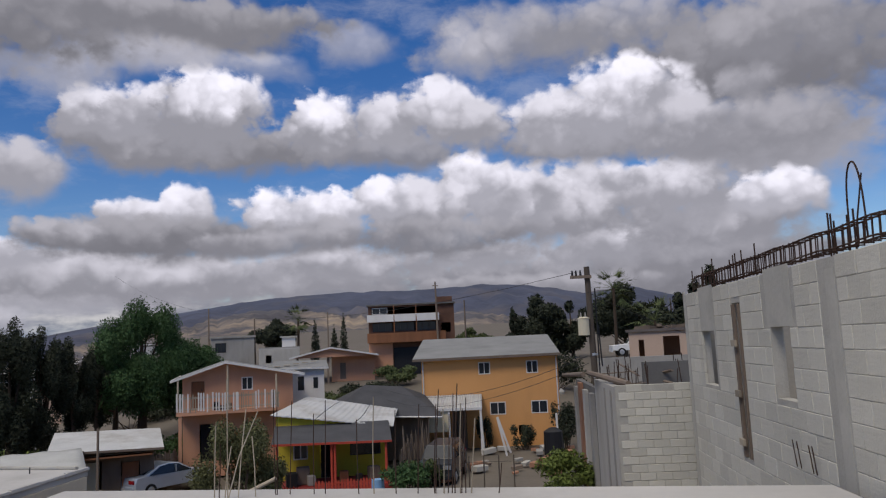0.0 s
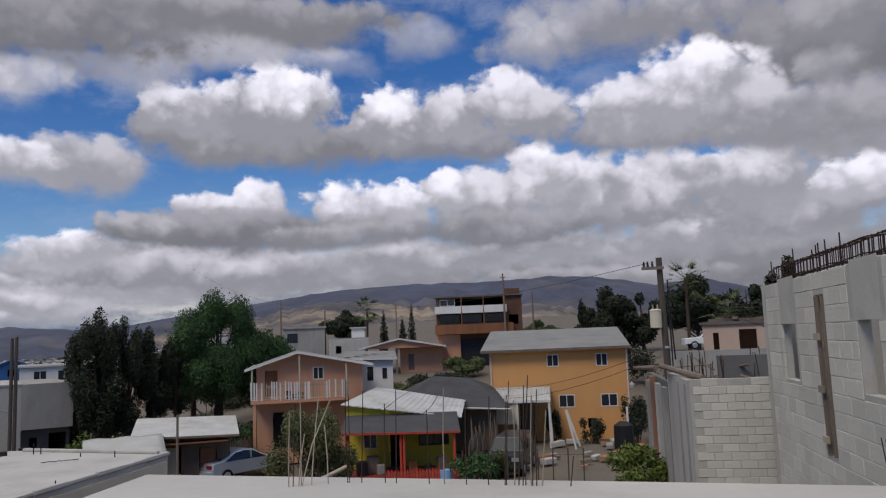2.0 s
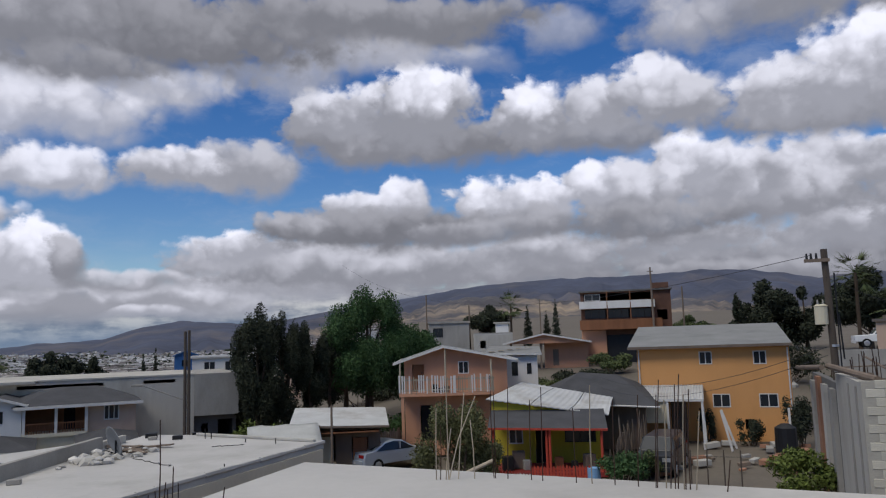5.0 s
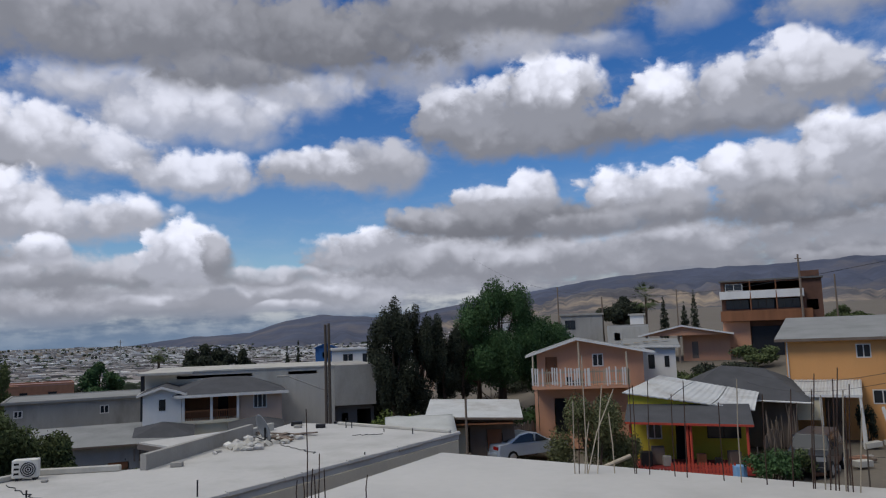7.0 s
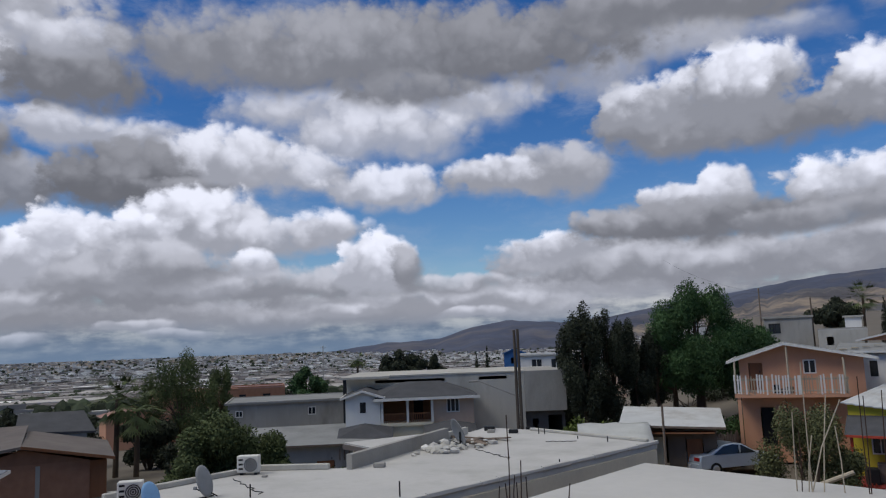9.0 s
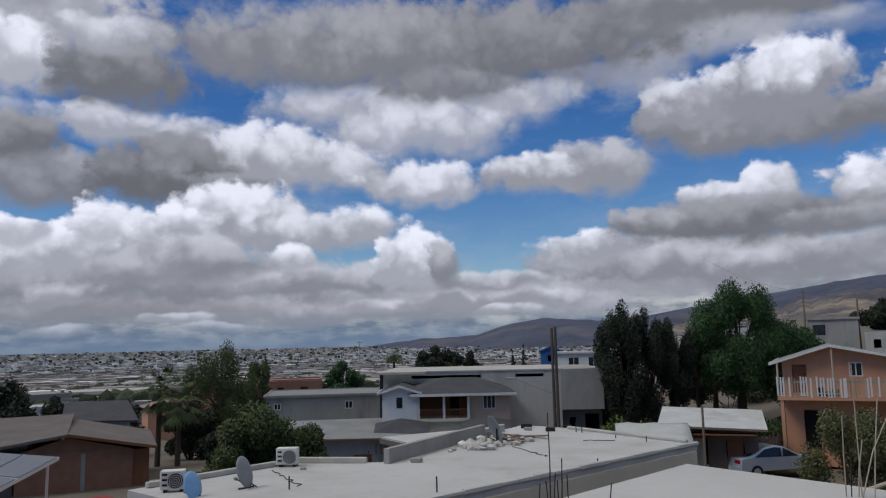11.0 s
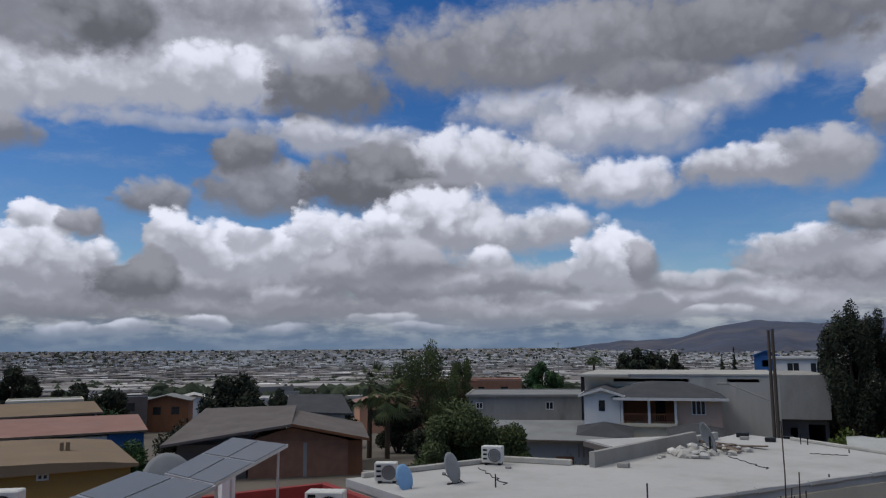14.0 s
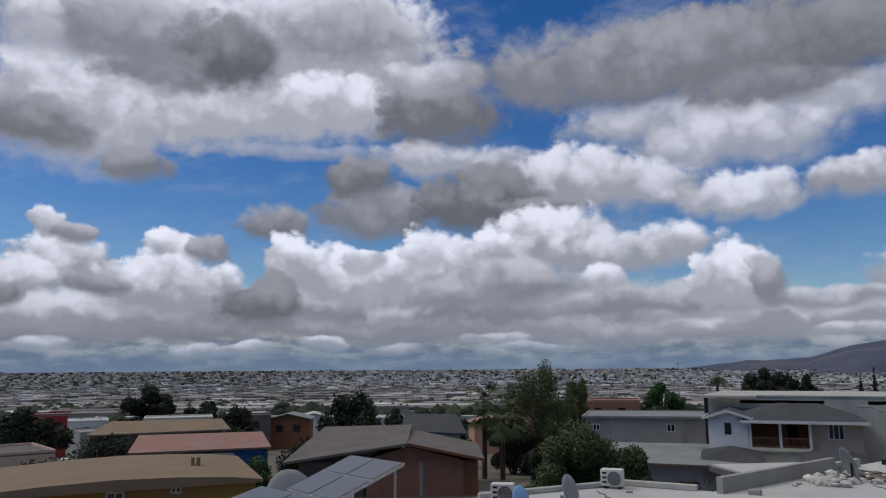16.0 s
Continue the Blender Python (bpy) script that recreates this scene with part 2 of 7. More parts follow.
def lobe_group():
    """One billow laid over what lies behind it: flat base, domed crown, ragged rim."""
    g = bpy.data.node_groups.new("cloud_lobe", "ShaderNodeTree")
    for key, kind in (("under", "Color"), ("pos", "Vector"), ("edge", "Float"), ("relief", "Float"), ("size", "Vector"), ("shift", "Vector"), ("outer", "Float"),
                      ("inner", "Float"), ("cover", "Float"), ("base", "Color"), ("crown", "Color")):
        g.interface.new_socket(key, in_out="INPUT", socket_type="NodeSocket" + kind)
    g.interface.new_socket("sky", in_out="OUTPUT", socket_type="NodeSocketColor")
    global WN, WL
    keep = WN, WL
    WN, WL = g.nodes, g.links
    i, o = WN.new("NodeGroupInput"), WN.new("NodeGroupOutput")
    i = i.outputs
    hold, sc, s = WN.new("ShaderNodeVectorMath"), WN.new("ShaderNodeVectorMath"), WN.new("ShaderNodeSeparateXYZ")
    hold.operation = sc.operation = "MULTIPLY_ADD"
    hold.inputs[1].default_value = (1e-6, 1e-6, 1e-6)
    WL.new(i["under"], hold.inputs[0])
    WL.new(i["pos"], hold.inputs[2])
    WL.new(hold.outputs[0], sc.inputs[0])
    WL.new(i["size"], sc.inputs[1])
    WL.new(i["shift"], sc.inputs[2])
    WL.new(sc.outputs[0], s.inputs[0])
    u, v = s.outputs[0], s.outputs[1]
    ve = wmath("MAXIMUM", v, wmath("MULTIPLY", v, -1.2))
    d = wmath("ADD", wmath("MULTIPLY_ADD", u, u, wmath("MULTIPLY", ve, ve)), i["edge"])
    # crisp crowns, frayed bases
    fray = wrange(v, -0.1, -0.8, 0.0, 0.45)
    m = wrange(d, wmath("ADD", i["outer"], fray), wmath("SUBTRACT", i["inner"], fray), 0.0, i["cover"])
    shade = wrange(wmath("MULTIPLY_ADD", i["relief"], 0.55, wmath("MULTIPLY_ADD", wmath("MULTIPLY", u, u), -0.3, v)), -0.75, 0.55)
    WL.new(wmix(m, i["under"], wmix(shade, i["base"], i["crown"])), o.inputs[0])
    WN, WL = keep
    return g


def build_sky():
    tc = WN.new("ShaderNodeTexCoord")
    sep = WN.new("ShaderNodeSeparateXYZ")
    WL.new(tc.outputs["Generated"], sep.inputs[0])
    x, y, z = sep.outputs
    sky = WN.new("ShaderNodeTexSky")
    sky.sky_type, sky.sun_disc = "NISHITA", False
    sky.sun_elevation, sky.sun_rotation = radians(SUN_EL), radians(-SUN_AZ)
    sky.altitude, sky.air_density, sky.dust_density, sky.ozone_density = 300, 1.0, 0.2, 2.0
    blue = WN.new("ShaderNodeVectorMath")
    blue.operation = "SCALE"
    WL.new(sky.outputs[0], blue.inputs[0])
    blue.inputs["Scale"].default_value = 0.09
    hue = WN.new("ShaderNodeHueSaturation")
    hue.inputs["Hue"].default_value, hue.inputs["Saturation"].default_value, hue.inputs["Value"].default_value = 0.513, 1.38, 1.0
    WL.new(blue.outputs[0], hue.inputs["Color"])
    az = wmath("MULTIPLY", wmath("ARCTAN2", wmath("MULTIPLY", x, -1.0), y), 57.2958)
    el = wmath("MULTIPLY", wmath("ARCSINE", z), 57.2958)
    flat = wvec(az, wmath("MULTIPLY", el, 1.35))
    # billows: the same turbulence bends the outlines and models the crowns
    n1 = wnoise(flat, 0.16, 3.0)
    n2 = wnoise(wvec(az, wmath("MULTIPLY", el, 1.35), 7.0), 0.16, 3.0)
    n3 = wnoise(flat, 0.62, 5.0, 0.6)
    vor = WN.new("ShaderNodeTexVoronoi")
    vor.feature = "SMOOTH_F1"
    wire(vor.inputs["Vector"], wvec(wmath("MULTIPLY_ADD", n3, 1.6, az), wmath("MULTIPLY_ADD", n2, 2.0, el)))
    vor.inputs["Scale"].default_value, vor.inputs["Smoothness"].default_value, vor.inputs["Detail"].default_value = 0.5, 0.25, 2.0
    puff = vor.outputs["Distance"]
    wa = wmath("MULTIPLY_ADD", wmath("SUBTRACT", n1, 0.5), 3.2, wmath("MULTIPLY_ADD", wmath("SUBTRACT", n3, 0.5), 1.3, az))
    we = wmath("MULTIPLY_ADD", wmath("SUBTRACT", n2, 0.5), 2.2, el)
    edge = wmath("MULTIPLY_ADD", wmath("SUBTRACT", n3, 0.5), 1.15, wmath("MULTIPLY_ADD", wmath("SUBTRACT", puff, 0.45), 0.7, -0.22))
    pos = wvec(wa, we)
    soft_n = wnoise(wvec(az, wmath("MULTIPLY", el, 1.5), 11.0), 0.28, 2.0)
    relief = wmath("ADD", wmath("MULTIPLY", wmath("SUBTRACT", soft_n, 0.5), 1.5), wmath("MULTIPLY_ADD", wmath("SUBTRACT", 0.46, puff), 1.35, wmath("MULTIPLY", wmath("SUBTRACT", n3, 0.5), 0.7)))
    # thin, flattened banks all along the horizon, and added ones overhead out of view, beyond the nearer clouds
    inv = wmath("DIVIDE", 1.0, wmath("ADD", wmath("MAXIMUM", z, 0.0), 0.06))
    plane = wvec(wmath("MULTIPLY", x, inv), wmath("MULTIPLY", y, inv))
    deck = wnoise(plane, 0.55, 6.0, 0.6)
    low = wrange(el, 2.0, 8.0, 0.62, 0.16)
    high = wrange(el, 32.0, 46.0, 0.0, 0.5)
    cover = wmath("ADD", deck, wmath("ADD", low, high))
    k = wrange(cover, 0.82, 1.02)
    tone = wrange(wmath("MULTIPLY_ADD", n3, 0.4, wnoise(wvec(wmath("MULTIPLY", az, 0.55), wmath("MULTIPLY", el, 2.0), 3.0), 0.6, 4.0)), 0.56, 0.92)
    # the unseen overhead cloud is whitened to throw more soft light down
    bank = wmix(wmath("MAXIMUM", tone, wrange(el, 36.0, 50.0)), (0.15, 0.18, 0.24, 1), wmix(wrange(el, 36.0, 50.0), (0.58, 0.575, 0.57, 1), (0.95, 0.92, 0.87, 1)))
    col = wmix(k, hue.outputs[0], bank)
    # thin ragged cirrus paling the blue
    wisp = wnoise(wvec(wmath("MULTIPLY", wa, 0.6), wmath("MULTIPLY", we, 1.6), 19.0), 0.22, 7.0, 0.62)
    col = wmix(wmath("MULTIPLY", wrange(wisp, 0.45, 0.78), wrange(el, 4.0, 14.0, 0.08, 0.36)), col, (0.5, 0.52, 0.6, 1))
    veil = wrange(el, 0.1, 3.0, 0.85, 0.0)
    lobe = lobe_group()
    for group in (HORIZON_BANKS, HORIZON_PUFFS, FAR_ROWS, ROW_EAST, ROW_EAST_WEST_END, CUMULUS_CHAIN, CUMULUS_CHAIN_EAST, HIGH_EAST, HIGH_NORTH, STREAKS_NORTH, ROW_NORTH_BASE, ROW_NORTH, ROW_NORTH_FRONT, ROW_WEST, OVERCAST_WEST, OVERCAST_WEST_FRONT):
        for a, e, ra, re, lo, hi, soft, opac in group:
            n = WN.new("ShaderNodeGroup")
            n.node_tree = lobe
            for key, v in (("under", col), ("pos", pos), ("edge", edge), ("relief", relief), ("size", (1 / ra, 1 / re, 0)), ("shift", (-a / ra, -e / re, 0)),
                           ("outer", 1.0 + soft), ("inner", 1.0 - soft), ("cover", opac), ("base", cloud_tone(lo)), ("crown", cloud_tone(hi, 0.012))):
                wire(n.inputs[key], v)
            col = n.outputs[0]
    # distant air pales everything close to the horizon
    col = wmix(veil, col, (0.16, 0.225, 0.33, 1))
    WL.new(col, WN["Background"].inputs["Color"])
    WN["Background"].inputs["Strength"].default_value = 1.0


build_sky()
sun = new("sun", bpy.data.lights.new("sun", "SUN"))
sun.data.energy, sun.data.angle, sun.data.color = 1.35, radians(20), (1, 0.94, 0.85)
sun.matrix_basis = pose(0, 0, 60, 90 - SUN_EL, 0, SUN_AZ + 180)

# ---- small tools ----
def box(bm, x0, x1, y0, y1, z0, z1, m=None):
    vs = [bm.verts.new(p if m is None else m @ Vector(p)) for p in
          [(x0, y0, z0), (x1, y0, z0), (x1, y1, z0), (x0, y1, z0), (x0, y0, z1), (x1, y0, z1), (x1, y1, z1), (x0, y1, z1)]]
    for q in ((3, 2, 1, 0), (4, 5, 6, 7), (0, 1, 5, 4), (1, 2, 6, 5), (2, 3, 7, 6), (3, 0, 4, 7)):
        bm.faces.new([vs[i] for i in q])
    return vs


def prism(bm, outline, axis, a, b):
    """A closed outline (u, v) pushed from a to b along the axis: 'x' takes (y, z), 'y' takes (x, z), 'z' takes (x, y)."""
    def at(u, v, w):
        return {"x": (w, u, v), "y": (u, w, v), "z": (u, v, w)}[axis]
    lo = [bm.verts.new(at(u, v, a)) for u, v in outline]
    hi = [bm.verts.new(at(u, v, b)) for u, v in outline]
    n = len(outline)
    bm.faces.new(lo)
    bm.faces.new(hi[::-1])
    for i in range(n):
        bm.faces.new((lo[i], hi[i], hi[(i + 1) % n], lo[(i + 1) % n]))
    bmesh.ops.recalc_face_normals(bm, faces=bm.faces)


def rod(bm, p, q, r0, r1=None, n=6):
    """A tapered bar from p to q."""
    p, q = Vector(p), Vector(q)
    r1 = r0 if r1 is None else r1
    d = (q - p).normalized()
    a = d.orthogonal().normalized()
    b = d.cross(a)
    ring = lambda c, r: [bm.verts.new(c + r * (math.cos(k * math.tau / n) * a + math.sin(k * math.tau / n) * b)) for k in range(n)]
    lo, hi = ring(p, r0), ring(q, r1)
    for k in range(n):
        bm.faces.new((lo[k], lo[(k + 1) % n], hi[(k + 1) % n], hi[k]))
    bm.faces.new(lo[::-1])
    bm.faces.new(hi)


def tube(bm, pts, r, n=5, r1=None):
    """One bent bar through the points."""
    pts = [Vector(p) for p in pts]
    rings = []
    for k, p in enumerate(pts):
        d = (pts[min(k + 1, len(pts) - 1)] - pts[max(k - 1, 0)]).normalized()
        a = d.cross(Vector((0.3, 0.9, 0.31))).normalized()
        b = d.cross(a)
        q = r if r1 is None else r + (r1 - r) * k / (len(pts) - 1)
        rings.append([bm.verts.new(p + q * (math.cos(j * math.tau / n) * a + math.sin(j * math.tau / n) * b)) for j in range(n)])
    for lo, hi in zip(rings, rings[1:]):
        for j in range(n):
            bm.faces.new((lo[j], lo[(j + 1) % n], hi[(j + 1) % n], hi[j]))
    bm.faces.new(rings[0][::-1])
    bm.faces.new(rings[-1])


def mesh_of(name, bm, material, smooth=False, bevel=0.0):
    if bevel:
        bmesh.ops.bevel(bm, geom=bm.edges[:], offset=bevel, segments=1, affect="EDGES")
    data = bpy.data.meshes.new(name)
    if smooth:
        for f in bm.faces:
            f.smooth = True
    bm.to_mesh(data)
    bm.free()
    if material:
        data.materials.append(material)
    return data


def part(name, bm, material, parent, label="", smooth=False, bevel=0.0):
    ob = new(name, mesh_of(name, bm, material, smooth, bevel))
    ob.parent = parent
    return tagged(ob, label)


def solid(name, bm, material, label, category, kind="", smooth=False, group="", bevel=0.0, at=None):
    ob = new(name, mesh_of(name, bm, material, smooth, bevel))
    if at is not None:
        ob.matrix_basis = at
    return tagged(ob, label, category, group, kind)


def thing(name, m, label, category, group="", kind=""):
    ob = new(name)
    ob.empty_display_size = 0.2
    ob.matrix_basis = m
    return tagged(ob, label, category, group, kind)


def shared(name, data, parent, m=None):
    ob = new(name, data)
    ob.parent = parent
    if m is not None:
        ob.matrix_basis = m
    return ob


def boxes(*spec, m=None):
    bm = bmesh.new()
    for s in spec:
        box(bm, *s, m=m)
    return bm


# ---- materials ----
def material(name, colour, rough=0.85, vary=0.18, scale=1.2, fine=14.0, bump=0.25, metal=0.0, dirt_or_sun=None, dirt_or_sun_amount=0.4, island=0.0, objects=0.0, streak=1.0, spec=0.3):
    """A weathered surface: two sizes of noise in the tone, an optional colour in patches (dirt, or painted sunlight on
    the hills), fine relief.
    """
    mat = bpy.data.materials.new(name)
    mat.use_nodes = True
    nt = mat.node_tree
    N, L = nt.nodes, nt.links
    bsdf = N["Principled BSDF"]
    bsdf.inputs["Roughness"].default_value = rough
    bsdf.inputs["Metallic"].default_value = metal
    bsdf.inputs["Specular IOR Level"].default_value = spec
    tc = N.new("ShaderNodeTexCoord")
    mp = N.new("ShaderNodeMapping")
    mp.inputs["Scale"].default_value = (1, 1, 1 / streak)
    L.new(tc.outputs["Object"], mp.inputs["Vector"])
    big, small = N.new("ShaderNodeTexNoise"), N.new("ShaderNodeTexNoise")
    big.inputs["Scale"].default_value, big.inputs["Detail"].default_value = scale, 5
    small.inputs["Scale"].default_value, small.inputs["Detail"].default_value = fine, 4
    L.new(mp.outputs[0], big.inputs["Vector"])
    L.new(tc.outputs["Object"], small.inputs["Vector"])
    mix = N.new("ShaderNodeMath")
    mix.operation = "MULTIPLY_ADD"
    mix.inputs[1].default_value = 0.4
    L.new(small.outputs["Fac"], mix.inputs[0])
    L.new(big.outputs["Fac"], mix.inputs[2])
    tone = N.new("ShaderNodeMapRange")
    tone.inputs["From Min"].default_value, tone.inputs["From Max"].default_value = 0.4, 1.0
    tone.inputs["To Min"].default_value, tone.inputs["To Max"].default_value = 1 - vary, 1 + vary
    L.new(mix.outputs[0], tone.inputs["Value"])
    val = tone.outputs[0]
    for amount, node, out in ((island, "ShaderNodeNewGeometry", "Random Per Island"), (objects, "ShaderNodeObjectInfo", "Random")):
        if amount:
            g, r, k = N.new(node), N.new("ShaderNodeMapRange"), N.new("ShaderNodeMath")
            r.inputs["To Min"].default_value, r.inputs["To Max"].default_value = 1 - amount, 1 + amount
            k.operation = "MULTIPLY"
            L.new(g.outputs[out], r.inputs["Value"])
            L.new(r.outputs[0], k.inputs[0])
            L.new(val, k.inputs[1])
            val = k.outputs[0]
    col = N.new("ShaderNodeVectorMath")
    col.operation = "SCALE"
    col.inputs[0].default_value = colour
    L.new(val, col.inputs["Scale"])
    out = col.outputs[0]
    if dirt_or_sun:
        dn = N.new("ShaderNodeTexNoise")
        dn.inputs["Scale"].default_value, dn.inputs["Detail"].default_value = scale * 0.7, 8
        dn.inputs["Roughness"].default_value = 0.65
        L.new(mp.outputs[0], dn.inputs["Vector"])
        dr = N.new("ShaderNodeMapRange")
        dr.inputs["From Min"].default_value, dr.inputs["From Max"].default_value = 0.5, 0.72
        dr.inputs["To Max"].default_value = dirt_or_sun_amount
        L.new(dn.outputs["Fac"], dr.inputs["Value"])
        mx = N.new("ShaderNodeMix")
        mx.data_type = "RGBA"
        L.new(dr.outputs[0], mx.inputs["Factor"])
        L.new(out, mx.inputs[6])
        mx.inputs[7].default_value = (*dirt_or_sun, 1)
        out = mx.outputs[2]
    L.new(out, bsdf.inputs["Base Color"])
    if bump:
        bp = N.new("ShaderNodeBump")
        bp.inputs["Strength"].default_value, bp.inputs["Distance"].default_value = bump, 0.03
        L.new(mix.outputs[0], bp.inputs["Height"])
        L.new(bp.outputs[0], bsdf.inputs["Normal"])
    return mat


M = {}
M["white_roof"] = material("white_roof_paint", (0.45, 0.435, 0.415), 0.85, 0.09, 0.5, 7, 0.25, dirt_or_sun=(0.24, 0.225, 0.2), dirt_or_sun_amount=0.5)
M["beige_wall"] = material("beige_render", (0.54, 0.48, 0.38), 0.85, 0.1, 0.6, 9, 0.2, dirt_or_sun=(0.3, 0.28, 0.24), dirt_or_sun_amount=0.4, streak=3)
M["block"] = material("grey_concrete_block", (0.52, 0.495, 0.425), 0.95, 0.14, 1.1, 26, 0.6, objects=0.1, island=0.1, dirt_or_sun=(0.36, 0.335, 0.28), dirt_or_sun_amount=0.6)
M["mortar"] = material("mortar", (0.4, 0.38, 0.335), 0.95, 0.15, 3, 30, 0.5)
M["concrete"] = material("raw_concrete", (0.3, 0.285, 0.26), 0.92, 0.16, 1.1, 16, 0.4, dirt_or_sun=(0.12, 0.11, 0.1), dirt_or_sun_amount=0.5, streak=3)
M["pale_concrete"] = material("pale_concrete", (0.42, 0.4, 0.36), 0.92, 0.14, 0.8, 16, 0.4, dirt_or_sun=(0.2, 0.18, 0.15), dirt_or_sun_amount=0.5, streak=3)
M["dark_and_shaded_concrete"] = material("dark_block_and_shaded_wall", (0.14, 0.135, 0.13), 0.95, 0.16, 0.8, 16, 0.4, dirt_or_sun=(0.07, 0.065, 0.06), streak=2)
M["rust"] = material("rusty_steel", (0.05, 0.028, 0.02), 0.8, 0.3, 6, 40, 0.3, metal=0.2)
M["orange"] = material("orange_stucco", (0.6, 0.3, 0.11), 0.9, 0.08, 0.5, 12, 0.2, dirt_or_sun=(0.42, 0.2, 0.07), dirt_or_sun_amount=0.45, streak=3)
M["pink"] = material("salmon_stucco", (0.52, 0.27, 0.165), 0.9, 0.09, 0.6, 12, 0.2, dirt_or_sun=(0.33, 0.16, 0.11), dirt_or_sun_amount=0.45, streak=3)
M["yellow"] = material("yellow_paint", (0.5, 0.4, 0.04), 0.85, 0.12, 0.8, 12, 0.2, dirt_or_sun=(0.4, 0.3, 0.05), streak=3)
M["white"] = material("white_paint", (0.66, 0.64, 0.61), 0.8, 0.08, 0.8, 12, 0.15, dirt_or_sun=(0.45, 0.42, 0.38), streak=3)
M["cream"] = material("cream_paint", (0.6, 0.54, 0.4), 0.8, 0.08, 0.8, 12, 0.15, dirt_or_sun=(0.4, 0.36, 0.28), streak=3)
M["peach"] = material("peach_stucco", (0.5, 0.36, 0.27), 0.85, 0.08, 0.6, 12, 0.15, dirt_or_sun=(0.35, 0.25, 0.2), streak=3)
M["shingle"] = material("grey_shingle", (0.065, 0.065, 0.07), 0.95, 0.2, 1.5, 25, 0.6, island=0.1)
M["felt_roof"] = material("grey_felt_roof", (0.22, 0.22, 0.215), 0.95, 0.14, 0.7, 12, 0.3, dirt_or_sun=(0.1, 0.1, 0.1))
M["brown_roof"] = material("brown_felt_roof", (0.13, 0.11, 0.1), 0.95, 0.18, 0.8, 14, 0.3, dirt_or_sun=(0.2, 0.18, 0.16))
M["trim_white"] = material("white_trim", (0.6, 0.58, 0.55), 0.75, 0.08, 2, 20, 0.1, dirt_or_sun=(0.4, 0.37, 0.33))
M["wood"] = material("grey_wood", (0.17, 0.13, 0.1), 0.85, 0.25, 2, 30, 0.4, dirt_or_sun=(0.08, 0.06, 0.05), objects=0.2, streak=6)
M["wood_warm"] = material("brown_wood", (0.2, 0.085, 0.04), 0.8, 0.2, 2, 30, 0.3, objects=0.15, streak=6)
M["pale_wood"] = material("pale_wood", (0.33, 0.28, 0.21), 0.85, 0.2, 2, 30, 0.3, objects=0.25, streak=6)
M["brick"] = material("red_brick", (0.29, 0.15, 0.095), 0.92, 0.18, 2, 20, 0.4, objects=0.15, island=0.15)
M["glass"] = material("window_glass", (0.02, 0.024, 0.03), 0.12, 0.1, 1, 3, 0.0, spec=0.6)
M["dark"] = material("dark_interior", (0.012, 0.011, 0.011), 0.95, 0.2, 1, 6, 0)
M["ground"] = material("dusty_ground", (0.135, 0.115, 0.092), 0.97, 0.2, 0.25, 4, 0.5, dirt_or_sun=(0.1, 0.085, 0.065), dirt_or_sun_amount=0.6)
M["red_wood"] = material("red_painted_wood", (0.42, 0.06, 0.035), 0.75, 0.12, 2, 20, 0.2, objects=0.15)
M["black_metal"] = material("black_painted_metal", (0.02, 0.02, 0.022), 0.5, 0.2, 3, 20, 0.1, metal=0.3)
M["leaf_dark"] = material("dark_leaves", (0.03, 0.036, 0.02), 0.8, 0.3, 0.4, 3, 0, island=0.25)
M["leaf_green"] = material("green_leaves", (0.04, 0.082, 0.026), 0.75, 0.3, 0.4, 3, 0, island=0.25)
M["leaf_olive"] = material("olive_leaves", (0.075, 0.095, 0.034), 0.8, 0.3, 0.4, 3, 0, island=0.25)
M["leaf_lime"] = material("lime_leaves", (0.1, 0.13, 0.025), 0.7, 0.3, 0.6, 6, 0, island=0.4)
M["leaf_brush"] = material("dry_olive_leaves", (0.115, 0.12, 0.05), 0.8, 0.3, 0.4, 3, 0, island=0.35)
M["bark"] = material("bark", (0.07, 0.05, 0.035), 0.95, 0.3, 3, 20, 0.6, streak=4)

# ---- ground, hills ----
def interp_log(r, table):
    for (r0, z0), (r1, z1) in zip(table, table[1:]):
        if r <= r1:
            k = (math.log(r + 1) - math.log(r0 + 1)) / (math.log(r1 + 1) - math.log(r0 + 1))
            k = max(0.0, k)
            return z0 + (z1 - z0) * k
    return table[-1][1]


VALLEY = [(0, 0), (25, -0.35), (42, -0.8), (50, -1.3), (100, -3.6), (200, -7), (500, -14), (1000, -21), (2000, -27), (3200, -20), (4950, 4)]
SLOPE = [(0, 0), (25, -0.35), (42, -0.55), (50, -0.45), (62, 0.9), (75, 2.8), (110, 4.0), (170, 5.0), (400, 8), (1000, 24), (4950, 90)]


def ground_z(x, y):
    r = math.hypot(x, y)
    az = math.degrees(math.atan2(-x, y))
    lo, hi = interp_log(r, VALLEY), interp_log(r, SLOPE)
    k = min(1, max(0, (az - 16) / 18))
    if az > 150 or az < -120:
        k = 0.5
    elif az < -90:
        k = 0.5 * (-90 - az) / 30
    elif az > 120:
        k = 1 - 0.5 * (az - 120) / 30
    k = k * k * (3 - 2 * k)
    return hi + (lo - hi) * k


